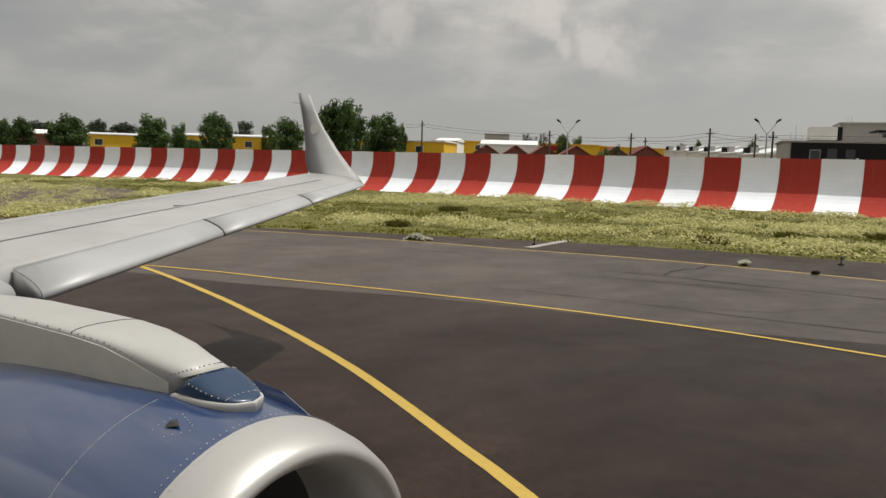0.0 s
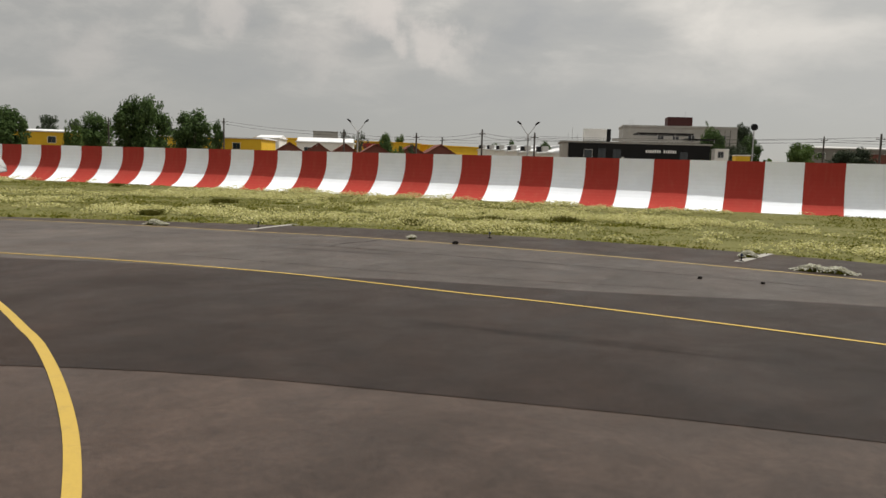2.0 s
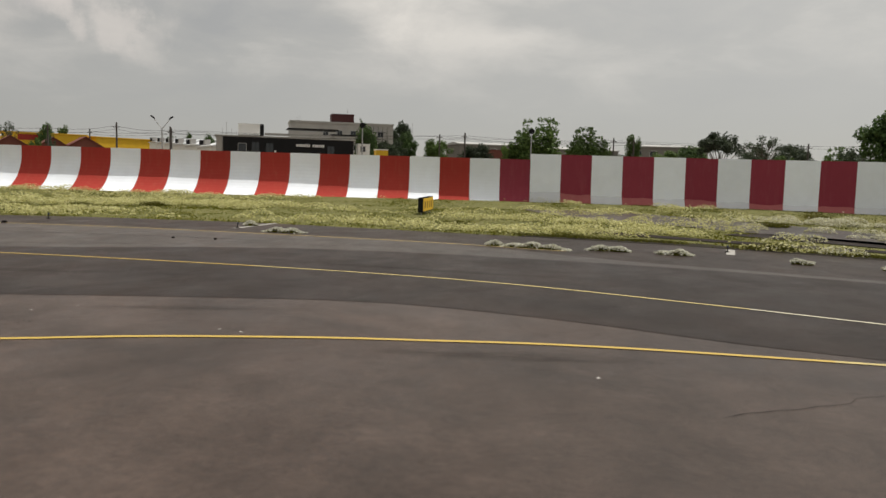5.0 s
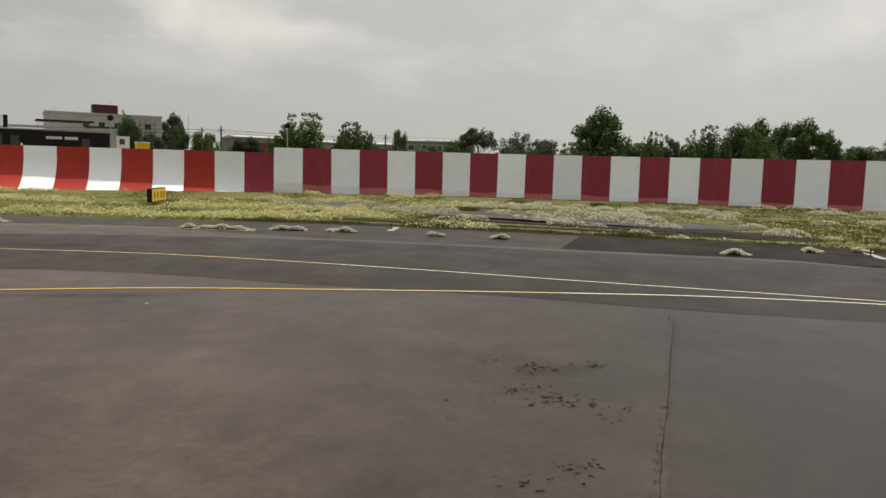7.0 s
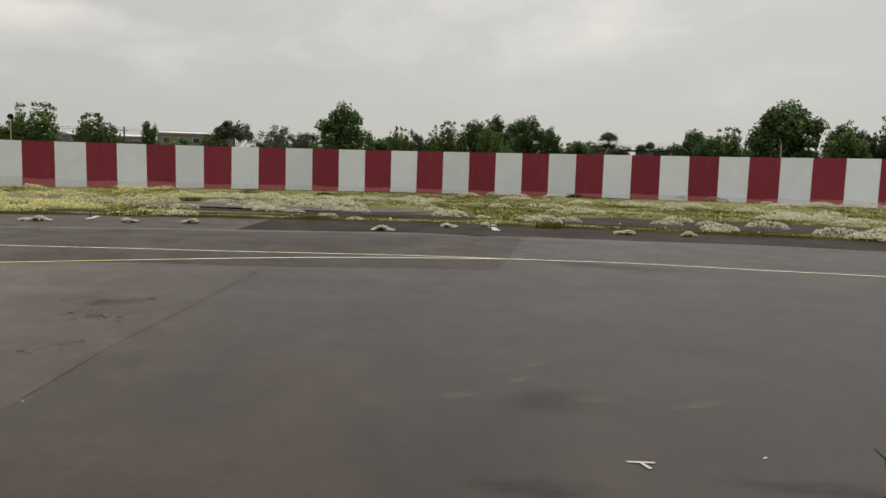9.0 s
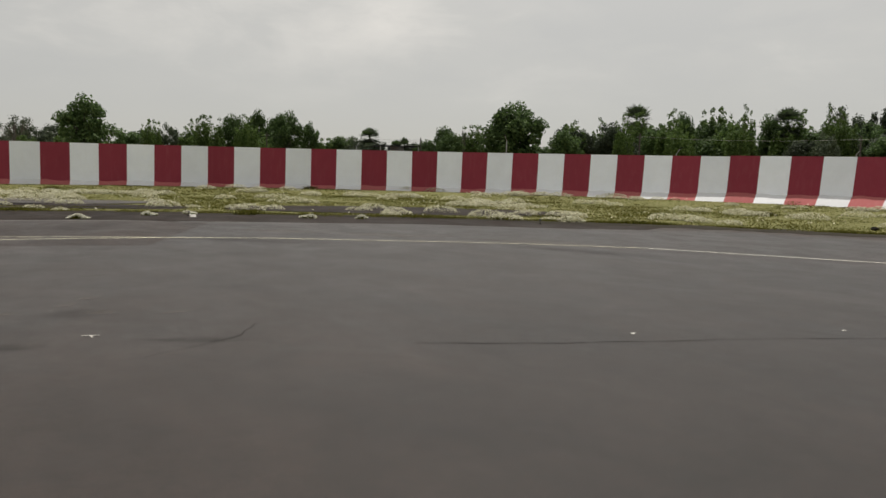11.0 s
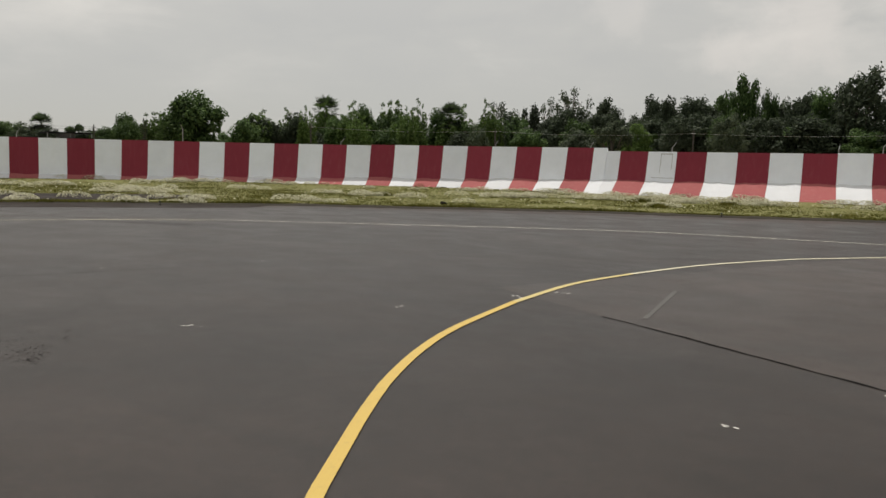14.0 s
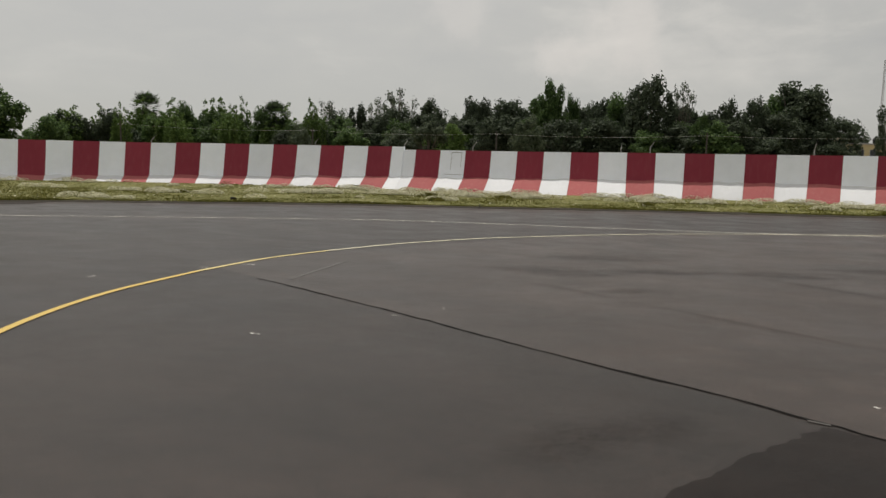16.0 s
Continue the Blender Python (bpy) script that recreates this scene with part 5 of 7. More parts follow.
def make_tree(kind, seed, mat, label, leaf_size=0.265):
    """A tree 12 m high and about 8 m wide; its copies are scaled."""
    rng = np.random.default_rng(seed)
    t = tagged(new("tree"), label, "tree")
    H = 12.0
    blobs = []
    if kind == "round":
        for _ in range(95):
            d = rng.normal(size=3)
            d /= np.linalg.norm(d)
            r = rng.uniform(0.2, 1.0) ** 0.5 * rng.uniform(0.82, 1.1)
            c = np.array([d[0] * 3.2 * r, d[1] * 3.2 * r, 6.4 + d[2] * 4.4 * r])
            blobs.append((c, rng.uniform(0.5, 1.15)))
        per = 105
    elif kind == "upright":
        for _ in range(18):
            a, r = rng.uniform(0, 6.28), 2.9 * math.sqrt(rng.uniform(0, 1))
            top = 11.9 - r * 1.0 - rng.uniform(0, 2.2)
            for k in range(7):
                f = k / 6
                blobs.append((np.array([r * math.cos(a), r * math.sin(a), 2.2 + (top - 2.2) * f]), (1.5 - 1.05 * f) * rng.uniform(0.8, 1.1)))
        per = 70
    elif kind == "flat":
        for _ in range(34):
            a, r = rng.uniform(0, 6.28), 4.0 * math.sqrt(rng.uniform(0, 1))
            blobs.append((np.array([r * math.cos(a), r * math.sin(a), 10.6 - 0.11 * r * r + rng.uniform(-1.6, 0.4)]), rng.uniform(0.6, 1.15)))
        per = 105
    elif kind == "tall":
        for _ in range(90):
            a = rng.uniform(0, 6.28)
            z = rng.uniform(2.6, 11.3)
            r = 3.5 * rng.uniform(0.1, 1) ** 0.6 * math.sqrt(max(0.05, 1 - ((z - 6.8) / 5.2) ** 2))
            blobs.append((np.array([r * math.cos(a), r * math.sin(a), z]), rng.uniform(0.5, 1.1)))
        per = 95
    elif kind == "sparse":
        for _ in range(30):
            a = rng.uniform(0, 6.28)
            z = rng.uniform(4.5, 11.6)
            r = rng.uniform(0.3, 3.7) * (1.2 - abs(z - 8.4) / 7)
            blobs.append((np.array([r * math.cos(a), r * math.sin(a), z]), rng.uniform(0.5, 0.95)))
        per = 62
    else:  # bush
        for _ in range(75):
            d = rng.normal(size=3)
            d /= np.linalg.norm(d)
            r = rng.uniform(0.3, 1.0) ** 0.5 * rng.uniform(0.85, 1.08)
            blobs.append((np.array([d[0] * 3.3 * r, d[1] * 3.3 * r, 5.6 + d[2] * 5.4 * r]), rng.uniform(0.55, 1.25)))
        per = 95
    pos, nrm = [], []
    for c, r in blobs:
        n = int(per * (r / 0.95) ** 1.6)
        d = rng.normal(size=(n, 3))
        d /= np.linalg.norm(d, axis=1, keepdims=True)
        rad = r * (rng.uniform(0.05, 1.0, size=(n, 1)) ** 0.45 + np.abs(rng.normal(size=(n, 1))) * 0.14)
        pos.append(c + d * rad * np.array([1.0, 1.0, 0.9]))
        nrm.append(d + rng.normal(size=(n, 3)) * 0.6 + np.array([0, 0, 0.5]))
    pos, nrm = np.concatenate(pos), np.concatenate(nrm)
    pos[:, 2] *= H / np.percentile(pos[:, 2], 99.3)
    if kind != "flat":
        pos[:, :2] *= 3.9 / np.percentile(np.hypot(pos[:, 0], pos[:, 1]), 96)
    size = rng.uniform(0.6, 1.3, len(pos)) * leaf_size
    # trunk and limbs
    lean = rng.normal(size=2) * 0.25
    spine = [(0, 0, -0.3), (lean[0] * 0.4, lean[1] * 0.4, 2.2), (lean[0], lean[1], 5.0), (lean[0] * 0.8, lean[1] * 1.2, 8.2)]
    part("trunk", tube(bmesh.new(), spine, [0.3, 0.24, 0.18, 0.08], 8), BARK, t, "", True)
    order = sorted(blobs, key=lambda q: -q[0][2])[:: max(1, len(blobs) // (16 if kind in ("sparse", "tall") else 9))]
    for c, r in order:
        z0 = min(7.5, max(2.0, c[2] * 0.5))
        f = z0 / 8.2
        a = Vector((lean[0] * min(1, f * 1.4), lean[1] * min(1, f * 1.4), z0))
        b = Vector(c)
        mid = a.lerp(b, 0.5) + Vector((0, 0, -0.25))
        part("limb", tube(bmesh.new(), [a, mid, b, b + (b - mid).normalized() * r * 0.6], [0.12, 0.085, 0.05, 0.015], 5), BARK, t, "", True)
    quad_cloud("crown", pos, nrm, size, 0.62, mat, t, rng)
    return t


def make_palm(seed, label):
    rng = np.random.default_rng(seed)
    t = tagged(new("palm_tree"), label, "palm tree")
    part("trunk", tube(bmesh.new(), [(0, 0, -0.3), (0.1, 0, 4), (0.05, 0.1, 9.2)], [0.32, 0.24, 0.2], 10), PALM_BARK, t, "", True)
    skirt = bmesh.new()
    for k in range(60):
        a, z = rng.uniform(0, 6.28), rng.uniform(7.4, 9.2)
        p = Vector((0.2 * math.cos(a), 0.2 * math.sin(a), z))
        q = p + Vector((math.cos(a) * 0.7, math.sin(a) * 0.7, -rng.uniform(0.9, 1.7)))
        s = Vector((-math.sin(a), math.cos(a), 0)) * 0.09
        skirt.faces.new([skirt.verts.new(v) for v in (p - s, p + s, q)])
    part("dry_skirt", skirt, PALM_BARK, t)
    for k in range(70):
        a, el = k * 2.4 + rng.uniform(-0.2, 0.2), -0.95 + 2.4 * (k + 0.5) / 70
        ln = rng.uniform(2.2, 3.1)
        bm = bmesh.new()
        d = Vector((math.cos(a) * math.cos(el), math.sin(a) * math.cos(el), math.sin(el)))
        side = Vector((-math.sin(a), math.cos(a), 0))
        base = Vector((0.05, 0.1, 9.3))
        hub = base + d * ln * 0.5
        # fan-shaped leaf on a stalk
        s = side * 0.03
        bm.faces.new([bm.verts.new(v) for v in (base - s, base + s, hub + s, hub - s)])
        up = d.cross(side).normalized()
        for j in range(9):
            th = (j - 4) * 0.3
            r = d * math.cos(th) + side * math.sin(th) + up * rng.uniform(-0.08, 0.08)
            tip = hub + r * ln * 0.5 * rng.uniform(0.85, 1.1) - Vector((0, 0, 0.12))
            w = r.cross(up).normalized() * 0.13
            mid = hub.lerp(tip, 0.55)
            bm.faces.new([bm.verts.new(v) for v in (hub, mid + w, tip, mid - w)])
        part("frond", bm, LEAF_DEEP if k % 3 else LEAF, t)
    return t


BROAD = "broad dark green leafy tree behind the barrier"
PROTO = {
    "r": [make_tree("round", 1, LEAF, BROAD), make_tree("round", 2, LEAF, BROAD), make_tree("round", 3, LEAF, BROAD)],
    "u": [make_tree("upright", 4, LEAF_LIGHT, "fresh green upright leafy tree behind the barrier"), make_tree("upright", 5, LEAF_LIGHT, "fresh green upright leafy tree behind the barrier")],
    "f": [make_tree("flat", 6, LEAF_GREY, "spreading flat-topped grey-green tree")],
    "t": [make_tree("tall", 7, LEAF_DEEP, "tall open-crowned dark tree in the wood"), make_tree("tall", 8, LEAF_DEEP, "tall open-crowned dark tree in the wood")],
    "s": [make_tree("sparse", 9, LEAF_GREY, "thin sparse tree with bare branches showing", 0.2), make_tree("sparse", 10, LEAF_DEEP, "thin sparse tree with bare branches showing", 0.2)],
    "d": [make_tree("round", 11, LEAF_DEEP, "dense very dark tree in the wood"), make_tree("bush", 12, LEAF_DEEP, "dense very dark tree in the wood")],
    "b": [make_tree("bush", 13, LEAF_LIGHT, "low light green bush behind the barrier"), make_tree("bush", 14, LEAF_GREY, "low grey-green bush behind the barrier")],
    "p": [make_palm(15, "fan palm with a shaggy crown above the wood")],
}
used = set()
tree_rng = random.Random(5)


def plant(kinds, rows, group):
    """Sets trees: place, height and width; kinds is read letter by letter."""
    for i, (x, y, h, w) in enumerate(rows):
        k = kinds[i % len(kinds)]
        proto = PROTO[k][tree_rng.randrange(len(PROTO[k]))]
        wide = {"p": 4.8, "c": 3.8, "f": 9.0}.get(k, 8.0)
        m = pose(x, y, 0, 0, 0, tree_rng.uniform(0, 360)) @ Matrix.Diagonal((w / wide, w / wide, h / 12.0, 1))
        if proto not in used:
            proto.matrix_world = m
            used.add(proto)
            proto["group"] = group
        else:
            c = copy_thing(proto, Matrix.Identity(4))
            c.matrix_basis = m
            c["group"] = group


WEST = [(-215.5, 49.0, 11.6, 4.8), (-195.9, 48.0, 11.5, 5.4), (-188.9, 55.8, 12.3, 9.3), (-252.9, 83.0, 14.5, 6.4), (-166.0, 65.9, 12.1, 8.0), (-166.6, 72.4, 10.8, 4.3), (-151.9, 74.0, 12.7, 7.1), (-239.7, 127.5, 16.2, 8.0), (-180.1, 102.6, 12.4, 5.0), (-203.4, 122.4, 15.8, 10.2), (-110.9, 74.5, 13.4, 5.8), (-108.2, 76.6, 13.6, 5.8), (-139.6, 108.6, 14.4, 9.0), (-252.4, 142.3, 15.5, 7.7), (-206.8, 147.4, 16.2, 5.3), (-175.6, 143.2, 14.6, 3.2), (-332.5, 85.8, 16.1, 11.0), (-340.3, 122.1, 17.6, 12.2)]
WEST_SMALL = [(-154.8, 175.1, 13.5, 5.8), (-152.0, 178.3, 13.9, 5.1), (-192.1, 238.9, 15.1, 5.7), (-201.5, 258.7, 16.3, 5.7), (-71.3, 98.4, 6.7, 2.3), (-69.9, 100.0, 7.0, 1.9), (-161.4, 272.3, 13.7, 5.7), (-80.5, 166.3, 10.3, 3.8), (-218.4, 269.1, 17.8, 5.8), (-162.1, 286.5, 15.7, 4.4), (-48.4, 187.8, 14.5, 3.9), (-43.4, 178.8, 12.7, 4.0), (-46.4, 185.7, 14.3, 5.9), (-24.4, 171.1, 10.5, 5.6), (-24.9, 178.3, 10.5, 7.5)]
NORTH = [(4.0, 147, 13.8, 9.4), (0.6, 147.8, 12.4, 5.4), (12.1, 170.2, 13.4, 10.5), (9.4, 166.0, 11.5, 4.9), (21.5, 196.3, 13.5, 5.0), (43.1, 202.6, 15.0, 11.0), (56.8, 225.6, 15.6, 11.5), (-2.1, 146.3, 9.3, 4.0), (38.4, 243.7, 12.7, 10.2), (61.0, 272.0, 14.9, 9.2), (74.4, 286.9, 15.7, 11.5), (58.4, 119, 13.9, 8.6), (58.6, 188.9, 10.9, 8.8), (83.0, 188.3, 11.1, 8.2), (77.7, 153.4, 12.3, 4.9), (82.3, 156.2, 11.6, 4.9), (87.3, 156.2, 11.9, 5.7), (88.9, 148.3, 13.6, 7.5), (95.9, 153.2, 14.4, 6.1), (110.9, 178.3, 17.2, 7.0), (96.2, 143.0, 12.8, 6.8), (116.5, 178.1, 16.4, 7.8)]
NORTH_EAST = [(107.2, 146.0, 15.3, 7.7), (115.6, 152.7, 13.5, 4.9), (141.8, 187.2, 12.0, 10.3), (147.6, 187.7, 11.8, 13.6), (151.4, 144.5, 13.9, 6.2), (146.8, 130.0, 12.7, 2.1), (181.5, 177.0, 12.8, 10.2), (175.1, 115.8, 13.2, 5.0), (137.6, 97.4, 16.6, 11.6), (136.2, 99.4, 15.0, 9.8), (146.0, 92.0, 11.5, 7.0), (128.0, 108.0, 10.4, 6.0), (186.5, 133.5, 15.3, 10.6), (152.9, 134.6, 14.0, 8.8), (165.6, 163.2, 11.9, 10.2), (171.8, 118.3, 14.1, 8.8), (181.5, 116.7, 15.2, 6.0), (188.8, 110.8, 17.3, 9.1)]
WOOD_FRONT = [(190.9, 102.2, 17.1, 7.4), (197.7, 103.2, 18.1, 6.6), (211.7, 104.7, 20.2, 9.5), (213.4, 96.4, 19.0, 6.2), (209.4, 86.3, 17.5, 7.4), (209.9, 79.1, 17.0, 8.6), (219.5, 77.8, 18.6, 5.9), (190.8, 61.6, 11.8, 5.5), (225.0, 72.8, 17.2, 7.4), (191.2, 81.8, 15.1, 8.2), (184.7, 93.9, 14.2, 8.4), (174.7, 102.6, 14.9, 5.6), (201.1, 64.1, 16.1, 7.0), (196.0, 29.7, 13.2, 8.5), (204.3, 27.3, 12.8, 7.5), (178.9, 0.1, 12.6, 6.4), (211.7, 10.4, 14.3, 6.1), (210.2, 20.0, 12.9, 6.3), (214.1, -29.0, 15.5, 4.3), (227.4, -33.2, 19.3, 6.6), (235.6, -39.0, 20.5, 6.8)]
WOOD_BACK = [(269.6, 101.9, 24.6, 12.9), (257.9, 85.0, 21.7, 8.5), (273.1, 85.8, 26.1, 8.8), (300.3, 75.6, 26.3, 11.0), (267.6, 63.0, 24.0, 10.6), (257.0, 44.0, 23.6, 7.1), (254.9, 38.3, 21.6, 6.3), (265.6, 33.2, 22.9, 13.0), (286.8, 31.4, 26.1, 10.4), (267.4, 15.0, 23.3, 6.8), (276.9, 11.4, 24.2, 7.3), (287.1, 6.9, 25.6, 8.1), (232.6, 5.4, 21.2, 5.0), (235.2, -0.7, 20.4, 7.4), (232.7, -7.0, 21.5, 8.6), (235.3, 24.2, 20.7, 10.8), (237.5, 31.7, 21.2, 6.3)]
WOOD_TALL = [(275.3, 78.5, 29.2, 13.1), (245.5, 15.1, 26.8, 7.6), (220.7, -16.5, 24.2, 11.5), (229.0, -22.9, 24.3, 6.4), (245.7, -48.1, 24.8, 16.8), (249.0, -43.7, 22.9, 9.6), (258.8, -53.9, 20.7, 6.9), (229.1, -11.1, 22.8, 6.6)]
WOOD_DARK = [(226.2, 56.5, 14.2, 10.6), (246.3, 32.1, 17.4, 12.1), (252.1, 25.1, 18.3, 12.1), (220.8, 30.6, 14.8, 13.3), (214.9, 19.1, 15.4, 12.6), (211.2, 2.2, 14.2, 10.6), (215.0, -6.2, 14.8, 11.9), (216.6, -22.7, 13.5, 11.6), (221.9, -34.4, 14.7, 11.6), (231.7, -43.7, 16.6, 11.9), (240.4, -51.2, 15.7, 10.9), (246.6, 7.3, 15.5, 12.6), (234.6, 38.3, 15.4, 10.3), (229.8, 48.1, 16.9, 11.1), (234.9, 61.6, 17.3, 11.6), (196.2, -63.1, 15.7, 4.1)]
plant("rrrdrrrdurrrrddrdd", WEST, "trees west of the yellow warehouses")
plant("ssrrbbrrrrurrbb", WEST_SMALL, "small trees among the buildings")
plant("uuuubfsbrbdrbdubuurrur", NORTH, "trees north of the barrier")
plant("rrbbrsdbrrrruurduuu", NORTH_EAST, "trees north-east of the barrier")
plant("uruuruubduuuufbbrbrtt", WOOD_FRONT, "front row of the wood")
plant("stsstddtrtstrtrtd", WOOD_BACK, "back row of the wood")
plant("srtsdrtd", WOOD_TALL, "tall trees of the wood")
plant("d", WOOD_DARK, "dense trees of the wood")
plant("p", [(149.2, 183.5, 15.6, 6.6), (228, 148, 26.0, 9.5), (205.9, 80.2, 20.0, 8.0), (139.3, 145.9, 11.4, 3.2), (138.4, 148.3, 10.8, 3.8)], "palms")
plant("ddrd", [(-51.4, 228.8, 12.5, 8.0), (-45.0, 196.0, 10.8, 6.5), (-53.0, 245.0, 15.5, 7.0), (-40.0, 186.0, 9.6, 5.0)], "dark bushes beside the office block")
plant("d", [(-61.0, 263.0, 20.2, 5.6), (-58.4, 260.0, 19.0, 6.0), (-60.4, 252.0, 17.0, 5.0)], "dark trees behind the office block")

# undergrowth that fills the wood and the gaps between the trees
fill_rng = random.Random(41)


def thicket(a, b, n, h0, h1, w0, w1, kinds, depth, group):
    for i in range(n):
        f = (i + fill_rng.uniform(0.1, 0.9)) / n
        x, y = a[0] + (b[0] - a[0]) * f + fill_rng.uniform(-depth, depth), a[1] + (b[1] - a[1]) * f + fill_rng.uniform(-depth, depth)
        plant(fill_rng.choice(kinds), [(x, y, fill_rng.uniform(h0, h1), fill_rng.uniform(w0, w1))], group)


thicket((172, 122), (206, 74), 15, 11, 15, 8, 11, "udru", 5, "undergrowth of the wood")
thicket((206, 74), (222, 22), 16, 11, 15, 8, 11, "ddrb", 6, "undergrowth of the wood")
thicket((222, 22), (216, -36), 16, 10.5, 14, 8, 11, "ddr", 5, "undergrowth of the wood")
thicket((216, -36), (246, -56), 7, 10, 14, 8, 11, "dd", 4, "undergrowth of the wood")
thicket((232, 60), (250, 10), 14, 15, 19, 8, 12, "dtd", 6, "dark trees in the depth of the wood")
thicket((246, 8), (258, -58), 13, 15, 20, 8, 12, "dtd", 6, "dark trees in the depth of the wood")
thicket((196, 122), (232, 64), 11, 13.5, 17, 8, 11, "dtr", 5, "dark trees in the depth of the wood")
thicket((60, 160), (120, 160), 16, 8.6, 10.5, 6, 9, "rubd", 6, "bushes north of the barrier")
thicket((-24, 176), (60, 190), 13, 8, 10, 5, 9, "ubbd", 8, "bushes north of the barrier")
thicket((120, 160), (172, 130), 10, 8.5, 10.5, 6, 9, "rbd", 6, "bushes north of the barrier")
thicket((-250, 60), (-150, 120), 4, 8, 9.5, 5, 8, "rdd", 6, "bushes west of the barrier")

# low distant greenery that closes the horizon between the trees
far_rng = np.random.default_rng(30)
n = 26000
ang = far_rng.uniform(math.radians(-40), math.radians(190), n)
dist = far_rng.uniform(390, 560, n)
zz = far_rng.uniform(0, 1, n) ** 1.3 * (6.5 + 4.0 * np.sin(ang * 23) * np.sin(ang * 57 + 1.3) + 2.5 * np.sin(ang * 131))
hedge = quad_cloud("distant_woods", np.stack([30 + dist * np.cos(ang), dist * np.sin(ang) - 20, zz.clip(0.3, 14)], 1), far_rng.normal(size=(n, 3)), far_rng.uniform(0.6, 1.7, n), 0.8, LEAF, None, far_rng)
tagged(hedge, "low band of distant trees along the horizon", "trees", kind="stuff")


# ---- verge: grass, flowers and bare patches ----
def leafy(name, dark, mid, light):
    m, nt, b = node_mat(name)
    geo = nt.nodes.new("ShaderNodeNewGeometry")
    col = ramp_node(nt, geo.outputs["Random Per Island"], [(0.0, dark), (0.55, mid), (1.0, light)])
    nt.links.new(col, b.inputs["Base Color"])
    b.inputs["Roughness"].default_value = 0.9
    b.inputs["Specular IOR Level"].default_value = 0.1
    back, both = nt.nodes.new("ShaderNodeBsdfTranslucent"), nt.nodes.new("ShaderNodeMixShader")
    nt.links.new(col, back.inputs["Color"])
    both.inputs[0].default_value = 0.4
    nt.links.new(b.outputs[0], both.inputs[1]), nt.links.new(back.outputs[0], both.inputs[2])
    nt.links.new(both.outputs[0], nt.nodes["Material Output"].inputs["Surface"])
    return m


BLADE, FLOWER = leafy("grass_blades", (0.060, 0.072, 0.007), (0.116, 0.120, 0.011), (0.19, 0.172, 0.026)), leafy("pale_flower_heads", (0.37, 0.36, 0.135), (0.51, 0.49, 0.225), (0.68, 0.65, 0.38))
FLOWER_CREAM = leafy("cream_flower_heads", (0.36, 0.35, 0.25), (0.50, 0.485, 0.36), (0.66, 0.64, 0.51))
FLOWER_WHITE = leafy("white_weed_flowers", (0.46, 0.45, 0.36), (0.60, 0.59, 0.50), (0.74, 0.73, 0.66))
gr = np.random.default_rng(77)
edge_pts = np.array([tuple(p) for p in catmull(GRASS_EDGE, 0.5)])
foot_pts = np.array([tuple(p) for p in catmull(WALL, 0.5)])


def cloud_noise(x, y, scale, seed):
    """A soft value noise in 0..1."""
    r = np.random.default_rng(seed).uniform(size=(64, 64))
    u, v = x / scale, y / scale
    i, j = np.floor(u).astype(int), np.floor(v).astype(int)
    fu, fv = u - i, v - j
    fu, fv = fu * fu * (3 - 2 * fu), fv * fv * (3 - 2 * fv)
    g = lambda a, b: r[a % 64, b % 64]
    return (g(i, j) * (1 - fu) + g(i + 1, j) * fu) * (1 - fv) + (g(i, j + 1) * (1 - fu) + g(i + 1, j + 1) * fu) * fv


BARE = [[(-104, 20), (-98, 27), (-88, 30.5), (-80, 31), (-72, 28), (-66, 22.5), (-60, 18), (-56, 13.5), (-64, 7.5), (-80, 2), (-96, -8)], [(10.5, 70), (15, 61), (19, 55.5), (25, 52), (31, 46.5), (36.5, 41.5), (42, 39.2), (49, 38.6), (53, 41), (47, 45.5), (40, 51), (34, 58), (27, 64.5), (19, 69.5)],
        [(20, 41), (27, 38.2), (35, 36.2), (44, 33.2), (51, 30.4), (51.5, 31.4), (44, 34.6), (35, 37.8), (27, 40), (20.5, 42.6)],
        [(54.5, 29), (59, 25.5), (66, 20.5), (71, 17.5), (78, 16), (80, 20), (74, 27), (68, 31), (60, 33.5), (56, 33)], [(28, 44.5), (35, 40), (42.5, 36.5), (49, 33), (52, 31.4), (52.5, 34.6), (46, 38.5), (39, 42.5), (31, 47)]]


def inside(p, poly):
    q = np.array(poly)
    c = np.zeros(len(p), bool)
    for a, b in zip(q, np.roll(q, -1, 0)):
        hit = (a[1] > p[:, 1]) != (b[1] > p[:, 1])
        x = (b[0] - a[0]) * (p[:, 1] - a[1]) / (b[1] - a[1] + 1e-12) + a[0]
        c ^= hit & (p[:, 0] < x)
    return c


def verge_height(v):
    s = np.clip((v - 0.72) / 0.28, 0, 1)
    return 0.02 + 0.45 * s * s * (3 - 2 * s)


VERGE = np.concatenate([edge_pts, foot_pts[::-1]])


def far_from(p, pts):
    """Distance of each place to a curve."""
    out = np.empty(len(p))
    for i in range(0, len(p), 4000):
        out[i : i + 4000] = np.sqrt(((p[i : i + 4000, None, :] - pts[None, ::6, :]) ** 2).sum(2)).min(1)
    return out


def verge_sample(n):
    """Random places on the verge with their share of the way to the barrier."""
    p = np.stack([gr.uniform(-125, 130, n), gr.uniform(-78, 82, n)], 1)
    p = p[inside(p, VERGE[::4])]
    a, b = far_from(p, edge_pts), far_from(p, foot_pts)
    return p, a / (a + b)


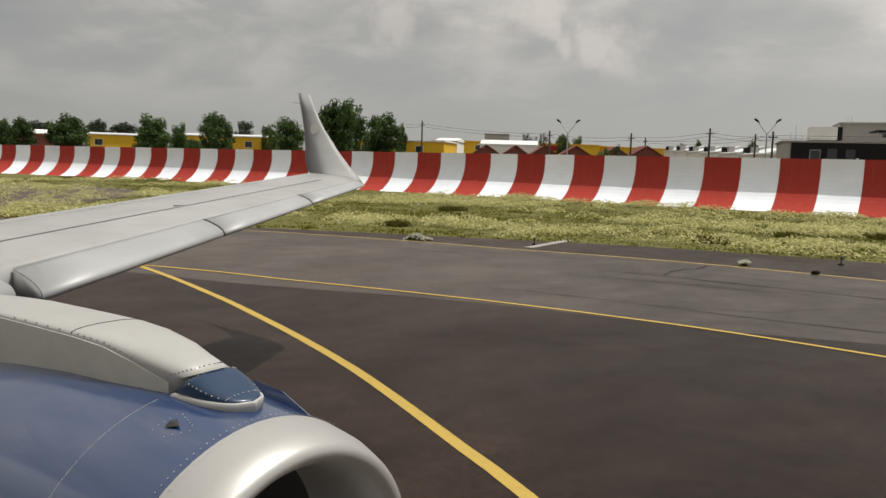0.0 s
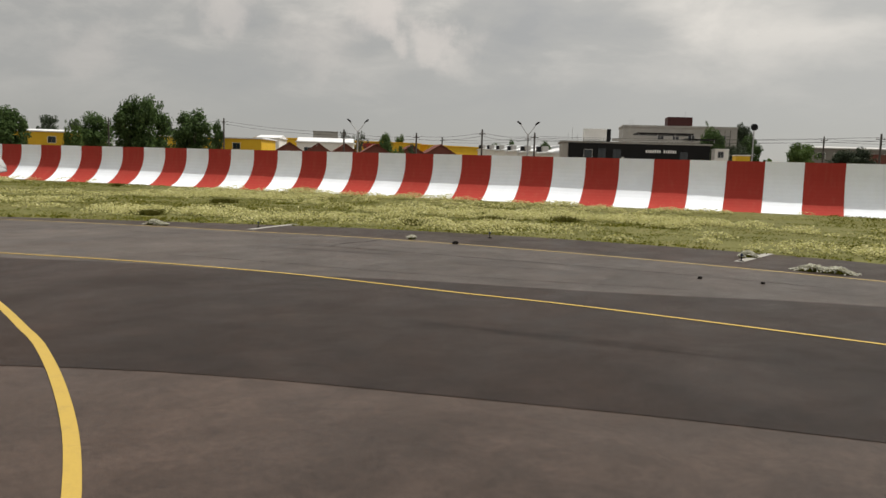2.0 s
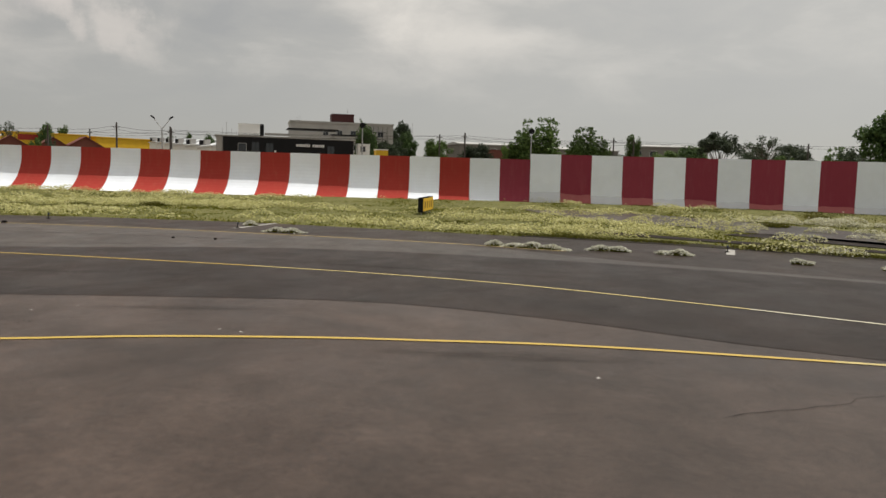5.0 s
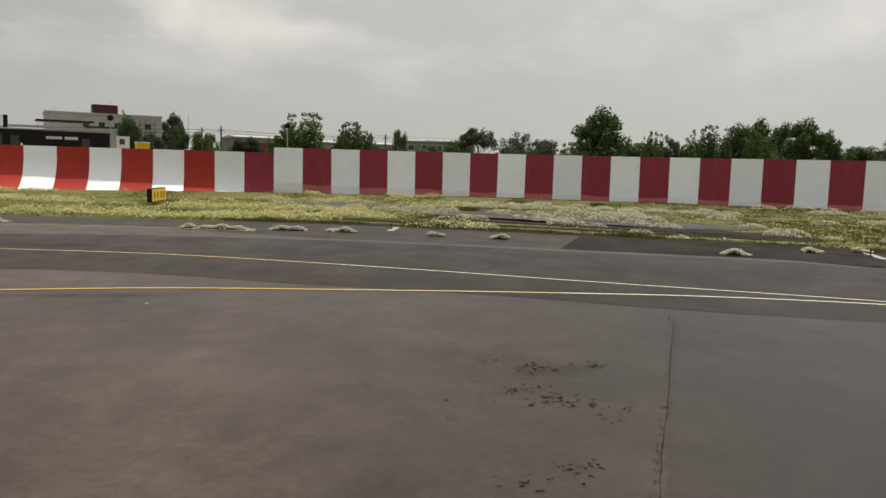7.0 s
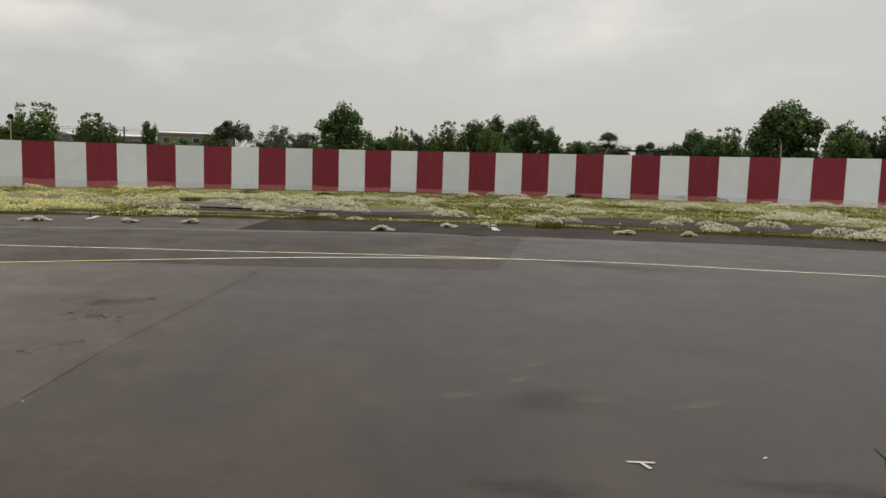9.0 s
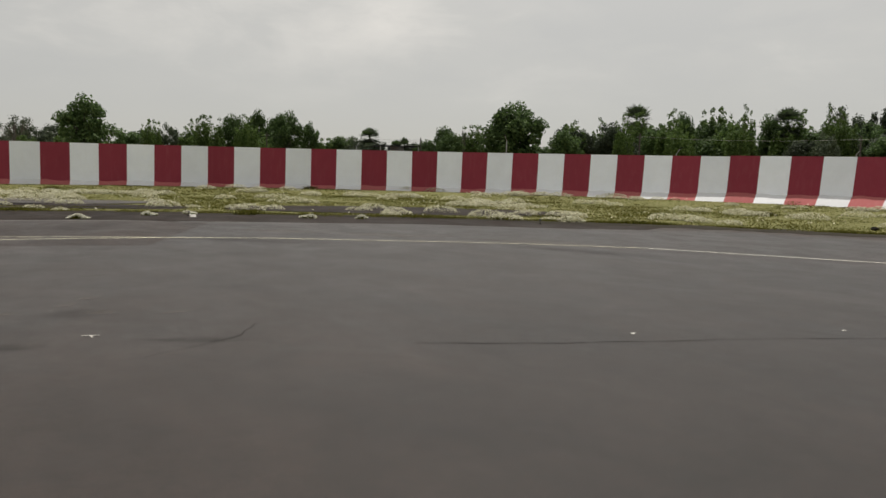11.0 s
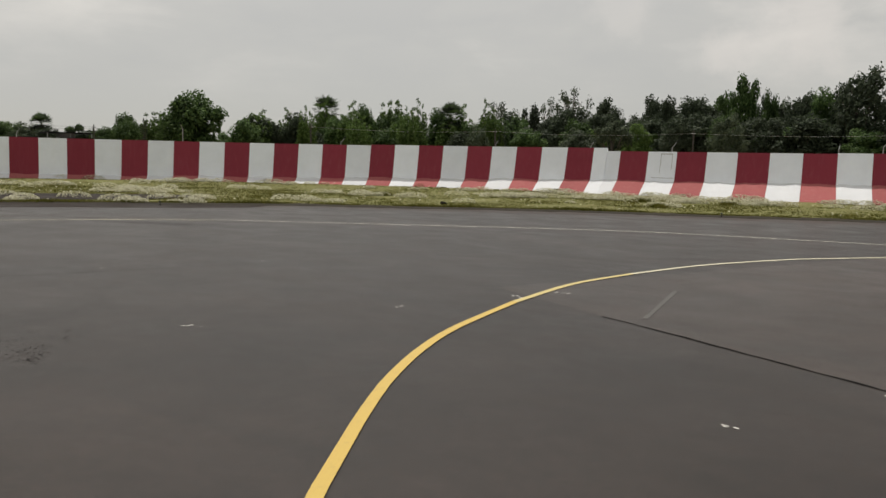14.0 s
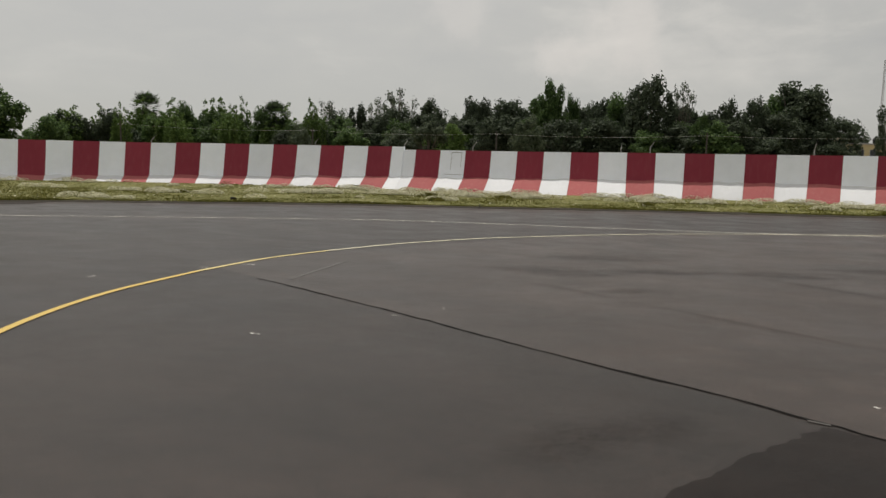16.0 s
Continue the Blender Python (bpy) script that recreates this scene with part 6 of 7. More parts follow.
e2, cols = [tuple(p) for p in catmull(GRASS_EDGE, 2.5)], 14
vs, fs = [], []
foot = foot_pts
for i, a in enumerate(e2):
    a = np.array(a)
    b = foot[((foot - a) ** 2).sum(1).argmin()]
    for j in range(cols + 1):
        v = j / cols
        p = a + (b - a) * v
        w = 0.05 * (cloud_noise(np.array([p[0]]), np.array([p[1]]), 3.0, 4)[0] - 0.5) if 0 < j else 0
        vs.append((p[0], p[1], float(verge_height(v)) + w - (0.03 if j == 0 else 0)))
    if i:
        o, q = (i - 1) * (cols + 1), i * (cols + 1)
        fs += [(o + j, q + j, q + j + 1, o + j + 1) for j in range(cols)]


def turf():
    m, nt, b = node_mat("verge_turf")
    big, mid, fine = noise_node(nt, 0.18, 6, 0.6), noise_node(nt, 1.1, 7, 0.7), noise_node(nt, 14, 4, 0.7)
    col = ramp_node(nt, big, [(0.32, (0.046, 0.055, 0.006)), (0.5, (0.082, 0.088, 0.010)), (0.68, (0.125, 0.108, 0.028))])
    col = mix_node(nt, 0.5, col, ramp_node(nt, mid, [(0.3, (0.042, 0.046, 0.008)), (0.55, (0.10, 0.094, 0.016)), (0.75, (0.18, 0.158, 0.045))]))
    col = mix_node(nt, 0.35, col, ramp_node(nt, fine, [(0.3, (0.05, 0.056, 0.009)), (0.7, (0.22, 0.20, 0.05))]))
    nt.links.new(col, b.inputs["Base Color"])
    b.inputs["Roughness"].default_value = 0.95
    bump_node(nt, b, fine, 0.6, 0.05)
    return m


tagged(mesh_object("verge", vs, fs, turf(), smooth=True), "rough grass verge between taxiway and barrier", "grass", kind="structure")


def tufts(name, pts, z, h, spread, mat, blades=4, lean=0.5, wide=0.03, label="", stuffed=True):
    """Clumps of blades as one mesh."""
    n = len(pts)
    o = gr.normal(size=(n, blades, 2)) * spread
    base = np.concatenate([pts[:, None, :] + o, np.repeat(z[:, None], blades, 1)[..., None]], 2)
    ang = gr.uniform(0, 2 * np.pi, (n, blades))
    hh = h[:, None] * gr.uniform(0.6, 1.15, (n, blades))
    side = np.stack([np.cos(ang), np.sin(ang), 0 * ang], 2) * (wide * gr.uniform(0.7, 1.4, (n, blades)))[..., None]
    tip = base + np.stack([gr.normal(size=(n, blades)) * lean * hh, gr.normal(size=(n, blades)) * lean * hh, hh], 2)
    v = np.stack([base - side, base + side, tip], 2).reshape(-1, 3)
    me = bpy.data.meshes.new(name)
    me.from_pydata(v.tolist(), [], [(3 * i, 3 * i + 1, 3 * i + 2) for i in range(n * blades)])
    me.materials.append(mat)
    me.update()
    ob = new(name, me)
    return tagged(ob, label, "plants", kind="stuff")


P, V = verge_sample(260000)
keep = (P[:, 0] > -125) & (P[:, 0] < 130) & (P[:, 1] > -75)
for poly in BARE:
    keep &= ~(inside(P, poly) & (gr.uniform(size=len(P)) > 0.06))
P, V = P[keep], V[keep]
Z = verge_height(V)
patch = cloud_noise(P[:, 0], P[:, 1], 5.0, 9) * 0.6 + cloud_noise(P[:, 0], P[:, 1], 1.6, 10) * 0.4
BLADE_OLIVE = leafy("olive_grass_blades", (0.046, 0.051, 0.009), (0.082, 0.082, 0.014), (0.14, 0.125, 0.032))
olive = P[:, 0] + gr.normal(size=len(P)) * 4 > 32
for side, blade, words in ((~olive, BLADE, "rough green and straw-coloured grass tufts on the verge"), (olive, BLADE_OLIVE, "darker olive grass tufts along the bend of the verge")):
    tufts("verge_grass", P[side], Z[side] - 0.03, 0.05 + 0.22 * patch[side] ** 2, 0.2, blade, 4, 0.9, 0.05, words)

# bare soil and a dark fringe of blades where the verge meets the shoulder
rim = [p for p in catmull(GRASS_EDGE, 0.8) if p.x > 16]
vs, fs = [], []
for i, p in enumerate(rim):
    d = (rim[min(i + 1, len(rim) - 1)] - rim[max(i - 1, 0)]).normalized()
    out = Vector((-d.y, d.x))
    a, b = p - out * gr.uniform(*((0.1, 0.45) if p.y > 12 else (1.6, 2.3))), p + out * gr.uniform(0.7, 1.5)
    vs += [(a.x, a.y, 0.013), (p.x + out.x * 0.3, p.y + out.y * 0.3, 0.055), (b.x, b.y, 0.05)]
    if i:
        o, q = 3 * i - 3, 3 * i
        fs += [(q, q + 1, o + 1, o), (q + 1, q + 2, o + 2, o + 1)]
SOIL = surface("dark_bare_soil", (0.030, 0.026, 0.020), 0.95, spread=0.4, scale=0.8, grain=12.0, spec=0.05)
tagged(mesh_object("soil_edge", vs, fs, SOIL), "dark bare soil along the edge of the verge", "soil", kind="structure")
rim = np.array([tuple(p) for p in rim])
pick = gr.integers(0, len(rim) - 1, 11000)
step = rim[pick + 1] - rim[pick]
step /= np.linalg.norm(step, axis=1, keepdims=True)
fringe = rim[pick] + step * gr.uniform(-0.5, 0.5, (len(pick), 1)) + np.stack([-step[:, 1], step[:, 0]], 1) * (0.25 + np.abs(gr.normal(size=(len(pick), 1))) * 0.55)
lush = cloud_noise(fringe[:, 0], fringe[:, 1], 2.4, 31)
fringe, lush = fringe[lush > 0.34], lush[lush > 0.34]
tufts("edge_grass", fringe, np.full(len(fringe), 0.02), 0.06 + 0.26 * lush**2, 0.12, BLADE_OLIVE, 4, 0.7, 0.035, "dark olive fringe of grass along the edge of the shoulder")

# taller dark clumps here and there
B, BV = verge_sample(110)
bq = np.repeat(B, 70, 0) + np.random.default_rng(5).normal(size=(len(B) * 70, 2)) * (0.34, 0.26)
tufts("tall_weeds", bq, np.repeat(verge_height(BV), 70) - 0.03, np.full(len(bq), 0.42), 0.2, BLADE_OLIVE, 4, 0.9, 0.05, "taller dark green weed clumps standing out of the verge")

# flower heads: a thin scatter, and dense low mounds in drifts that run along the taxiway


def drift(q):
    arc = np.arctan2(q[:, 1] + 25, q[:, 0] - 15) * 75
    off = np.hypot(q[:, 0] - 15, q[:, 1] + 25)
    return cloud_noise(arc / 3.2, off, 3.4, 21) * 0.6 + cloud_noise(arc / 2.0, off, 1.3, 22) * 0.4


Q, U = verge_sample(420000)
al = drift(Q)
south = np.clip((15 - Q[:, 1]) / 50, 0, 1) * (Q[:, 0] > 60)
east = np.clip((Q[:, 0] - 24) / 14, 0, 1) * np.clip((Q[:, 1] + 10) / 25, 0, 1)
keep = al - 0.02 * (Q[:, 0] < 12) - east * 0.13 + south * 1.2 * (U - 0.55) + gr.normal(size=len(al)) * 0.022 > 0.672
for poly in BARE:
    keep &= ~inside(Q, poly)
Q, U, al = Q[keep], U[keep], al[keep]
flat = np.stack([Q[:, 0], Q[:, 1], verge_height(U) + 0.14 + 0.25 * np.clip(al - 0.5, 0, 0.4) + gr.uniform(0, 0.1, len(al))], 1)
C, W = verge_sample(32000)
cd = drift(C)
south = np.clip((15 - C[:, 1]) / 50, 0, 1) * (C[:, 0] > 60)
east = np.clip((C[:, 0] - 24) / 14, 0, 1) * np.clip((C[:, 1] + 10) / 25, 0, 1)
keep = (cd - 0.012 * (C[:, 0] < 12) - east * 0.008 + south * 1.2 * (W - 0.5) + gr.normal(size=len(cd)) * 0.014 > 0.622) & (W > 0.015)
for poly in BARE:
    in_bare = inside(C, poly)
    keep = np.where(in_bare, gr.uniform(size=len(C)) < 0.24, keep)
keep &= (C[:, 0] < 32) | (gr.uniform(size=len(C)) < 0.42)
C, W = C[keep], W[keep]
heads = []
arc = np.arctan2(C[:, 1] + 25, C[:, 0] - 15)
for i in range(len(C)):
    r = gr.uniform(0.3, 0.85)
    n = int((60 if C[i, 0] < 32 else 130) * (r / 0.4) ** 1.5)
    d = gr.normal(size=(n, 3))
    d /= np.linalg.norm(d, axis=1, keepdims=True)
    d[:, 2] = np.abs(d[:, 2])
    along_x, along_y = -math.sin(arc[i]), math.cos(arc[i])
    u, v = d[:, 0] * r * 1.7, d[:, 1] * r * 0.9
    h = float(verge_height(W[i : i + 1])[0])
    heads.append(np.stack([C[i, 0] + u * along_x - v * along_y, C[i, 1] + u * along_y + v * along_x, h + 0.03 + d[:, 2] * r * 0.62 * gr.uniform(0.8, 1.1, n)], 1))
S, SU = verge_sample(9000)
near = drift(S) + gr.normal(size=len(S)) * 0.05 > 0.45
for poly in BARE:
    near &= ~inside(S, poly)
S, SU = S[near], SU[near]
lone = np.stack([S[:, 0], S[:, 1], verge_height(SU) + gr.uniform(0.16, 0.34, len(S))], 1)
pos = np.concatenate([flat] + heads + [lone])
size = np.concatenate([gr.uniform(0.026, 0.055, len(flat)), gr.uniform(0.045, 0.09, len(pos) - len(flat) - len(lone)), gr.uniform(0.07, 0.12, len(lone))])
bend = pos[:, 0] + gr.normal(size=len(pos)) * 3 > 32
for side, mat, words in ((~bend, FLOWER, "drifts of small pale yellow wild flowers in the grass"), (bend, FLOWER_CREAM, "low mounds of cream-white wild flowers along the bend")):
    fl = quad_cloud("verge_flowers", pos[side], gr.normal(size=(int(side.sum()), 3)) * 0.5 + np.array([0, 0, 1.0]), size[side], 0.8, mat, None, gr)
    tagged(fl, words, "flowers", kind="stuff")
for i, poly in enumerate(BARE):
    bm = bmesh.new()
    f = bm.faces.new([bm.verts.new((x, y, float(verge_height(np.array([0.02]))[0]) + 0.045)) for x, y in [tuple(p) for p in catmull(poly + poly[:1], 1.5)][:-1]])
    bm.normal_update()
    if f.normal.z < 0:
        f.normal_flip()
    bmesh.ops.triangulate(bm, faces=[f])
    tagged(part("old_pavement", bm, ASPHALT_EDGE if i > 1 else ASPHALT_OLD, None), "bare patch of old cracked asphalt in the verge", "paving", kind="structure")


def weed_clump(x, y, length, seed, yaw=0.0):
    rng = np.random.default_rng(seed)
    t = tagged(new("weed_clump"), "clump of flowering weeds growing from a crack in the shoulder", "weeds", "weed clumps")
    t.matrix_world = pose(x, y, 0.0, 0, 0, yaw)
    n = int(520 * max(0.6, length))
    px, py = rng.uniform(-length / 2, length / 2, n), rng.normal(size=n) * 0.12
    hump = 0.25 * (1 - (2 * px / (length + 0.3)) ** 2).clip(0.15, 1) * (0.7 + 0.5 * np.sin(px * 3.1 + seed) ** 2) * np.exp(-(py / 0.3) ** 2)
    vs, fs = [], []
    for i in range(n):
        a, w, lx, ly = rng.uniform(0, 6.28), 0.02, rng.normal() * 0.09, rng.normal() * 0.09
        c, s = math.cos(a) * w, math.sin(a) * w
        vs += [(px[i] - c, py[i] - s, 0), (px[i] + c, py[i] + s, 0), (px[i] + lx, py[i] + ly, hump[i])]
        fs.append((3 * i, 3 * i + 1, 3 * i + 2))
    mesh_object("foliage", vs, fs, BLADE, t)["kind"] = "stuff"
    k = rng.uniform(size=n) < 0.97
    pp = np.stack([px[k] + rng.normal(size=k.sum()) * 0.06, py[k] + rng.normal(size=k.sum()) * 0.06, hump[k] * rng.uniform(0.75, 1.1, k.sum())], 1)
    heads = quad_cloud("blossom", pp, rng.normal(size=pp.shape) * 0.6 + np.array([0, 0, 0.9]), rng.uniform(0.035, 0.065, len(pp)), 0.8, FLOWER_WHITE, t, rng)
    heads["kind"] = "stuff"


for i, (x, y, ln, yaw) in enumerate(((-27.85, 23.9, 1.2, 25), (4.2, 31.5, 2.2, 5), (15.9, 30.25, 0.7, 0), (18.0, 29.9, 3.4, -8), (21.4, 30.5, 2.0, 3), (24.4, 30.2, 1.6, -4), (43.4, 22.6, 1.2, -20), (29.6, 29.0, 0.8, -20), (33, 28.2, 0.9, -20),
                                     (0.6, 34.6, 0.7, 40), (50.8, 25.2, 0.8, -30), (57.0, 19.4, 1.1, -35), (60.2, 17.8, 0.7, -35), (48, 24.6, 0.9, -25))):
    weed_clump(x, y, ln, 200 + i, yaw)

# ---- markings and small things on the taxiway ----
for x0, y0, x1, y1, w in ((-22.8, 26.1, -24.1, 30.6, 0.45), (0.75, 32.4, 0.9, 37.3, 0.4), (27.0, 31.6, 27.3, 34.4, 0.4), (50.2, 22.2, 50.9, 25.0, 0.4), (52.93, -33.27, 57.5, -32.45, 0.15), (45.7, -47.4, 45.62, -47.7, 0.07), (93.6, -24.2, 95.6, -24.0, 0.5), (103.2, -46.5, 104.6, -46.9, 0.5)):
    strip("line_mark", [(x0, y0), ((x0 + x1) / 2, (y0 + y1) / 2), (x1, y1)], w, 0.016, SCUFF if w < 0.3 else WHITE_LINE, "worn white painted mark on the asphalt")


MARK_WHITE = road_paint("white_mark_paint", (0.50, 0.48, 0.45), 0.6)


def chip(x, y, size, yaw, seed):
    """A small white painted survey mark."""
    rng = random.Random(seed)
    bm = bmesh.new()
    for k in range(3):
        cx, cy = rng.uniform(-size, size), rng.uniform(-size, size) * 0.5
        a = [bm.verts.new((cx + math.cos(b) * size * rng.uniform(0.25, 0.6), cy + math.sin(b) * size * 0.4 * rng.uniform(0.3, 0.7), 0.012 + 0.001 * k)) for b in (0, 1, 2, 3, 4, 5)]
        bm.faces.new(a)
    ob = tagged(part("paint_mark", bm, MARK_WHITE, None), "small worn white paint mark on the asphalt", "road marking", kind="structure")
    ob.matrix_world = pose(x, y, 0, 0, 0, yaw)


for i, (x, y, s) in enumerate(((49.58, -38.62, 0.16), (50.95, -39.28, 0.2), (46.34, -37.04, 0.3), (46.92, -48.41, 0.2), (45.55, -25.99, 0.3), (50.22, -27.95, 0.36), (53.53, -29.44, 0.4), (54.93, -30.09, 0.4), (45.65, -26.25, 0.13), (49.07, -16.84, 0.3), (53.81, -18.91, 0.3), (13.8, 8.3, 0.22), (9.3, 9.4, 0.16), (14.4, 8.2, 0.2), (38.3, -8.4, 0.1), (36.6, -5.4, 0.1), (22.00, 7.04, 0.22), (8.64, 8.62, 0.18), (30.9, -7.2, 0.12), (40.3, -11.9, 0.14))):
    chip(x, y, s * 0.42, 40 * i, 50 + i)
strip("line_mark", [(38.5, -11.58), (38.65, -11.63), (38.83, -11.7)], 0.05, 0.016, WHITE_LINE, "white painted T mark on the asphalt")
strip("line_mark", [(38.66, -11.66), (38.66, -11.75), (38.67, -11.86)], 0.05, 0.017, WHITE_LINE, "white painted T mark on the asphalt")

CRACK, TAR = surface("crack_shadow", (0.012, 0.0105, 0.0095), 0.95, spec=0.05), surface("tar_seal", (0.007, 0.0064, 0.006), 0.9, spec=0.05)


def crack(points, width, mat, label, seed, wob=0.05):
    rng = random.Random(seed)
    pts = catmull(points, 0.35)
    pts = [p + Vector((rng.uniform(-wob, wob), rng.uniform(-wob, wob))) for p in pts]
    vs, fs = [], []
    for i, p in enumerate(pts):
        d = (pts[min(i + 1, len(pts) - 1)] - pts[max(i - 1, 0)]).normalized()
        s = Vector((-d.y, d.x)) * width * rng.uniform(0.25, 0.8)
        vs += [(p.x + s.x, p.y + s.y, 0.0115), (p.x - s.x, p.y - s.y, 0.0115)]
        if i:
            fs.append((2 * i - 2, 2 * i - 1, 2 * i + 1, 2 * i))
    tagged(mesh_object("crack", vs, fs, mat), label, "crack", kind="structure")


crack([(35.5, 7.0), (34.2, 3.2), (33.1, -0.1), (31.9, -3.6), (30.9, -7.0)], 0.009, CRACK, "long broken seam between two asphalt lanes", 1, 0.012)
crack([(52.48, -32.4), (52.3, -33.0), (49.9, -38.5), (47.6, -43.3), (46.7, -45.5), (45.9, -47.2), (45.2, -48.6), (43.6, -52)], 0.065, TAR, "dark tarred seam across the apron", 2, 0.035)


def crumbs(name, centres, label, seed, size=1.0):
    """Small dark pits where the surface has broken up, scattered round the given places."""
    rng = random.Random(seed)
    vs, fs = [], []
    for x, y, spread, n in centres:
        for _ in range(int(n * 2.2)):
            cx, cy, s = x + rng.gauss(0, spread), y + rng.gauss(0, spread), size * rng.uniform(0.005, 0.018) * rng.choice((0.8, 1, 1.1, 1.5))
            k0 = len(vs)
            for b in range(6):
                r = s * rng.uniform(0.5, 1.2)
                vs.append((cx + r * 1.5 * math.cos(b * 1.047), cy + r * 0.8 * math.sin(b * 1.047), 0.0112))
            fs.append(tuple(range(k0, k0 + 6)))
    tagged(mesh_object(name, vs, fs, CRACK), label, "broken asphalt", kind="structure")


crumbs("broken_surface", [(31.13, 1.53, 0.22, 34), (32.22, 1.69, 0.2, 24), (30.73, 0.03, 0.25, 24), (31.28, -0.56, 0.3, 40), (31.91, -0.95, 0.3, 16), (31.0, -3.33, 0.15, 12), (30.26, -3.71, 0.2, 10), (30.34, 2.1, 0.3, 10), (29.95, -0.34, 0.6, 10)], "scattered dark pits in the worn asphalt", 7, 1.5)
crumbs("broken_surface", [(42.8, -23.68, 0.12, 5), (43.14, -24.16, 0.07, 6), (43.78, -24.54, 0.1, 5), (43.36, -25.02, 0.12, 9), (43.46, -25.32, 0.2, 5), (42.56, -25.51, 0.14, 20), (42.3, -25.58, 0.1, 8), (42.3, -25.93, 0.16, 30), (42.11, -26.23, 0.12, 22), (41.86, -25.62, 0.12, 6), (42.03, -26.46, 0.1, 6), (41.53, -25.77, 0.5, 14), (42.52, -24.98, 0.5, 16), (42.39, -23.91, 0.4, 7), (41.38, -24.08, 0.6, 24), (41.22, -25.33, 0.6, 20)], "scattered dark pits in the worn asphalt", 8, 0.9)
crumbs("broken_surface", [(9.53, 7.47, 0.25, 14), (9.96, 7.58, 0.3, 10), (8.41, 26.43, 0.25, 24), (10.13, 8.18, 0.03, 3)], "scattered dark pits in the worn asphalt", 9)
crumbs("broken_surface", [(35.3 - i * 0.1125, 6.2 - i * 0.32, 0.05, 5) for i in range(36)], "dark pits along the broken seam", 10, 0.7)
for i, pts in enumerate(([(8.4, 25.6), (8.9, 26.2), (9.6, 26.4)], [(36, 5), (35.2, 6.0), (35.4, 7.2)], [(24, 5.5), (26, 7.0), (28.5, 9.3)], [(42, -12), (41, -13.2), (39.2, -13.9)], [(-12, 17.5), (-9, 19.5), (-7.5, 22.2), (-3, 24)])):
    crack(pts, 0.012, CRACK, "thin winding crack in the asphalt", 30 + i, 0.08)

crack([(44.22, -15.32), (46.58, -16.59), (48.56, -17.47), (51.59, -18.76), (54.04, -20.08)], 0.022, CRACK, "long thin crack across the apron", 61, 0.03)


def stain_mat(name, tone, amount, grain=1.4):
    """A soft-edged stain that thins out towards its rim and lets the asphalt show through."""
    m, nt, b = node_mat(name)
    tc, ln = nt.nodes.new("ShaderNodeTexCoord"), nt.nodes.new("ShaderNodeVectorMath")
    ln.operation = "LENGTH"
    nt.links.new(tc.outputs["Object"], ln.inputs[0])
    rim = nt.nodes.new("ShaderNodeMapRange")
    rim.interpolation_type = "SMOOTHSTEP"
    rim.inputs["From Min"].default_value, rim.inputs["From Max"].default_value = 0.15, 1.0
    rim.inputs["To Min"].default_value, rim.inputs["To Max"].default_value = amount, 0.0
    nt.links.new(ln.outputs["Value"], rim.inputs["Value"])
    blot = ramp_node(nt, noise_node(nt, grain, 9, 0.72, distort=0.8), [(0.36, (0, 0, 0)), (0.66, (1, 1, 1))])
    cover = nt.nodes.new("ShaderNodeMath")
    cover.operation = "MULTIPLY"
    nt.links.new(rim.outputs[0], cover.inputs[0]), nt.links.new(blot, cover.inputs[1])
    nt.links.new(cover.outputs[0], b.inputs["Alpha"])
    b.inputs["Base Color"].default_value = (*tone, 1)
    b.inputs["Roughness"].default_value, b.inputs["Specular IOR Level"].default_value = 0.8, 0.1
    return m


OIL_STAIN, DUST_STAIN, GRIT_STAIN = stain_mat("oily_stain", (0.012, 0.0105, 0.009), 0.36), stain_mat("pale_dust", (0.15, 0.135, 0.12), 0.5, 2.2), stain_mat("ravelled_grit", (0.012, 0.010, 0.009), 0.34, 9.0)


def stain(x, y, length, width, yaw, mat, label):
    n = 28
    ring = [(math.cos(2 * math.pi * k / n), math.sin(2 * math.pi * k / n), 0.0) for k in range(n)]
    ob = tagged(mesh_object("stain", ring, [tuple(range(n))], mat), label, "stain", kind="structure")
    ob.matrix_world = pose(x, y, 0.0102, 0, 0, yaw) @ Matrix.Diagonal((length, width, 1, 1))


for x, y, ln, w, yaw in ((59.2, -40.8, 2.6, 1.2, -60), (56.2, -42.8, 1.3, 0.6, -50), (59.4, -39.0, 2.8, 1.2, -66), (64.1, -40.5, 4.0, 1.6, -66), (61.1, -43.1, 2.6, 1.0, -66), (62.5, -47.0, 4.5, 1.2, -70), (66.0, -52.0, 6.0, 1.4, -75),
                         (52.9, -45.9, 4.6, 0.3, 62), (60.1, -48.0, 3.6, 0.35, 55), (55.6, -41.2, 2.4, 0.3, 62), (40.5, -13.0, 1.8, 0.35, -25), (37.1, -12.0, 1.2, 0.4, -20), (20.5, 8.2, 4.0, 0.5, 12), (12.0, 10.4, 3.5, 0.4, 20),
                         (48.5, 6.0, 5.0, 1.0, -40), (60.5, -4.0, 5.0, 1.0, -60), (3.0, 14.0, 6.0, 0.5, 15), (16.0, 20.0, 7.0, 0.5, 0), (-12.0, 22.5, 6.0, 0.5, 22)):
    stain(x, y, ln, w, yaw, OIL_STAIN, "dark oily smear on the asphalt")
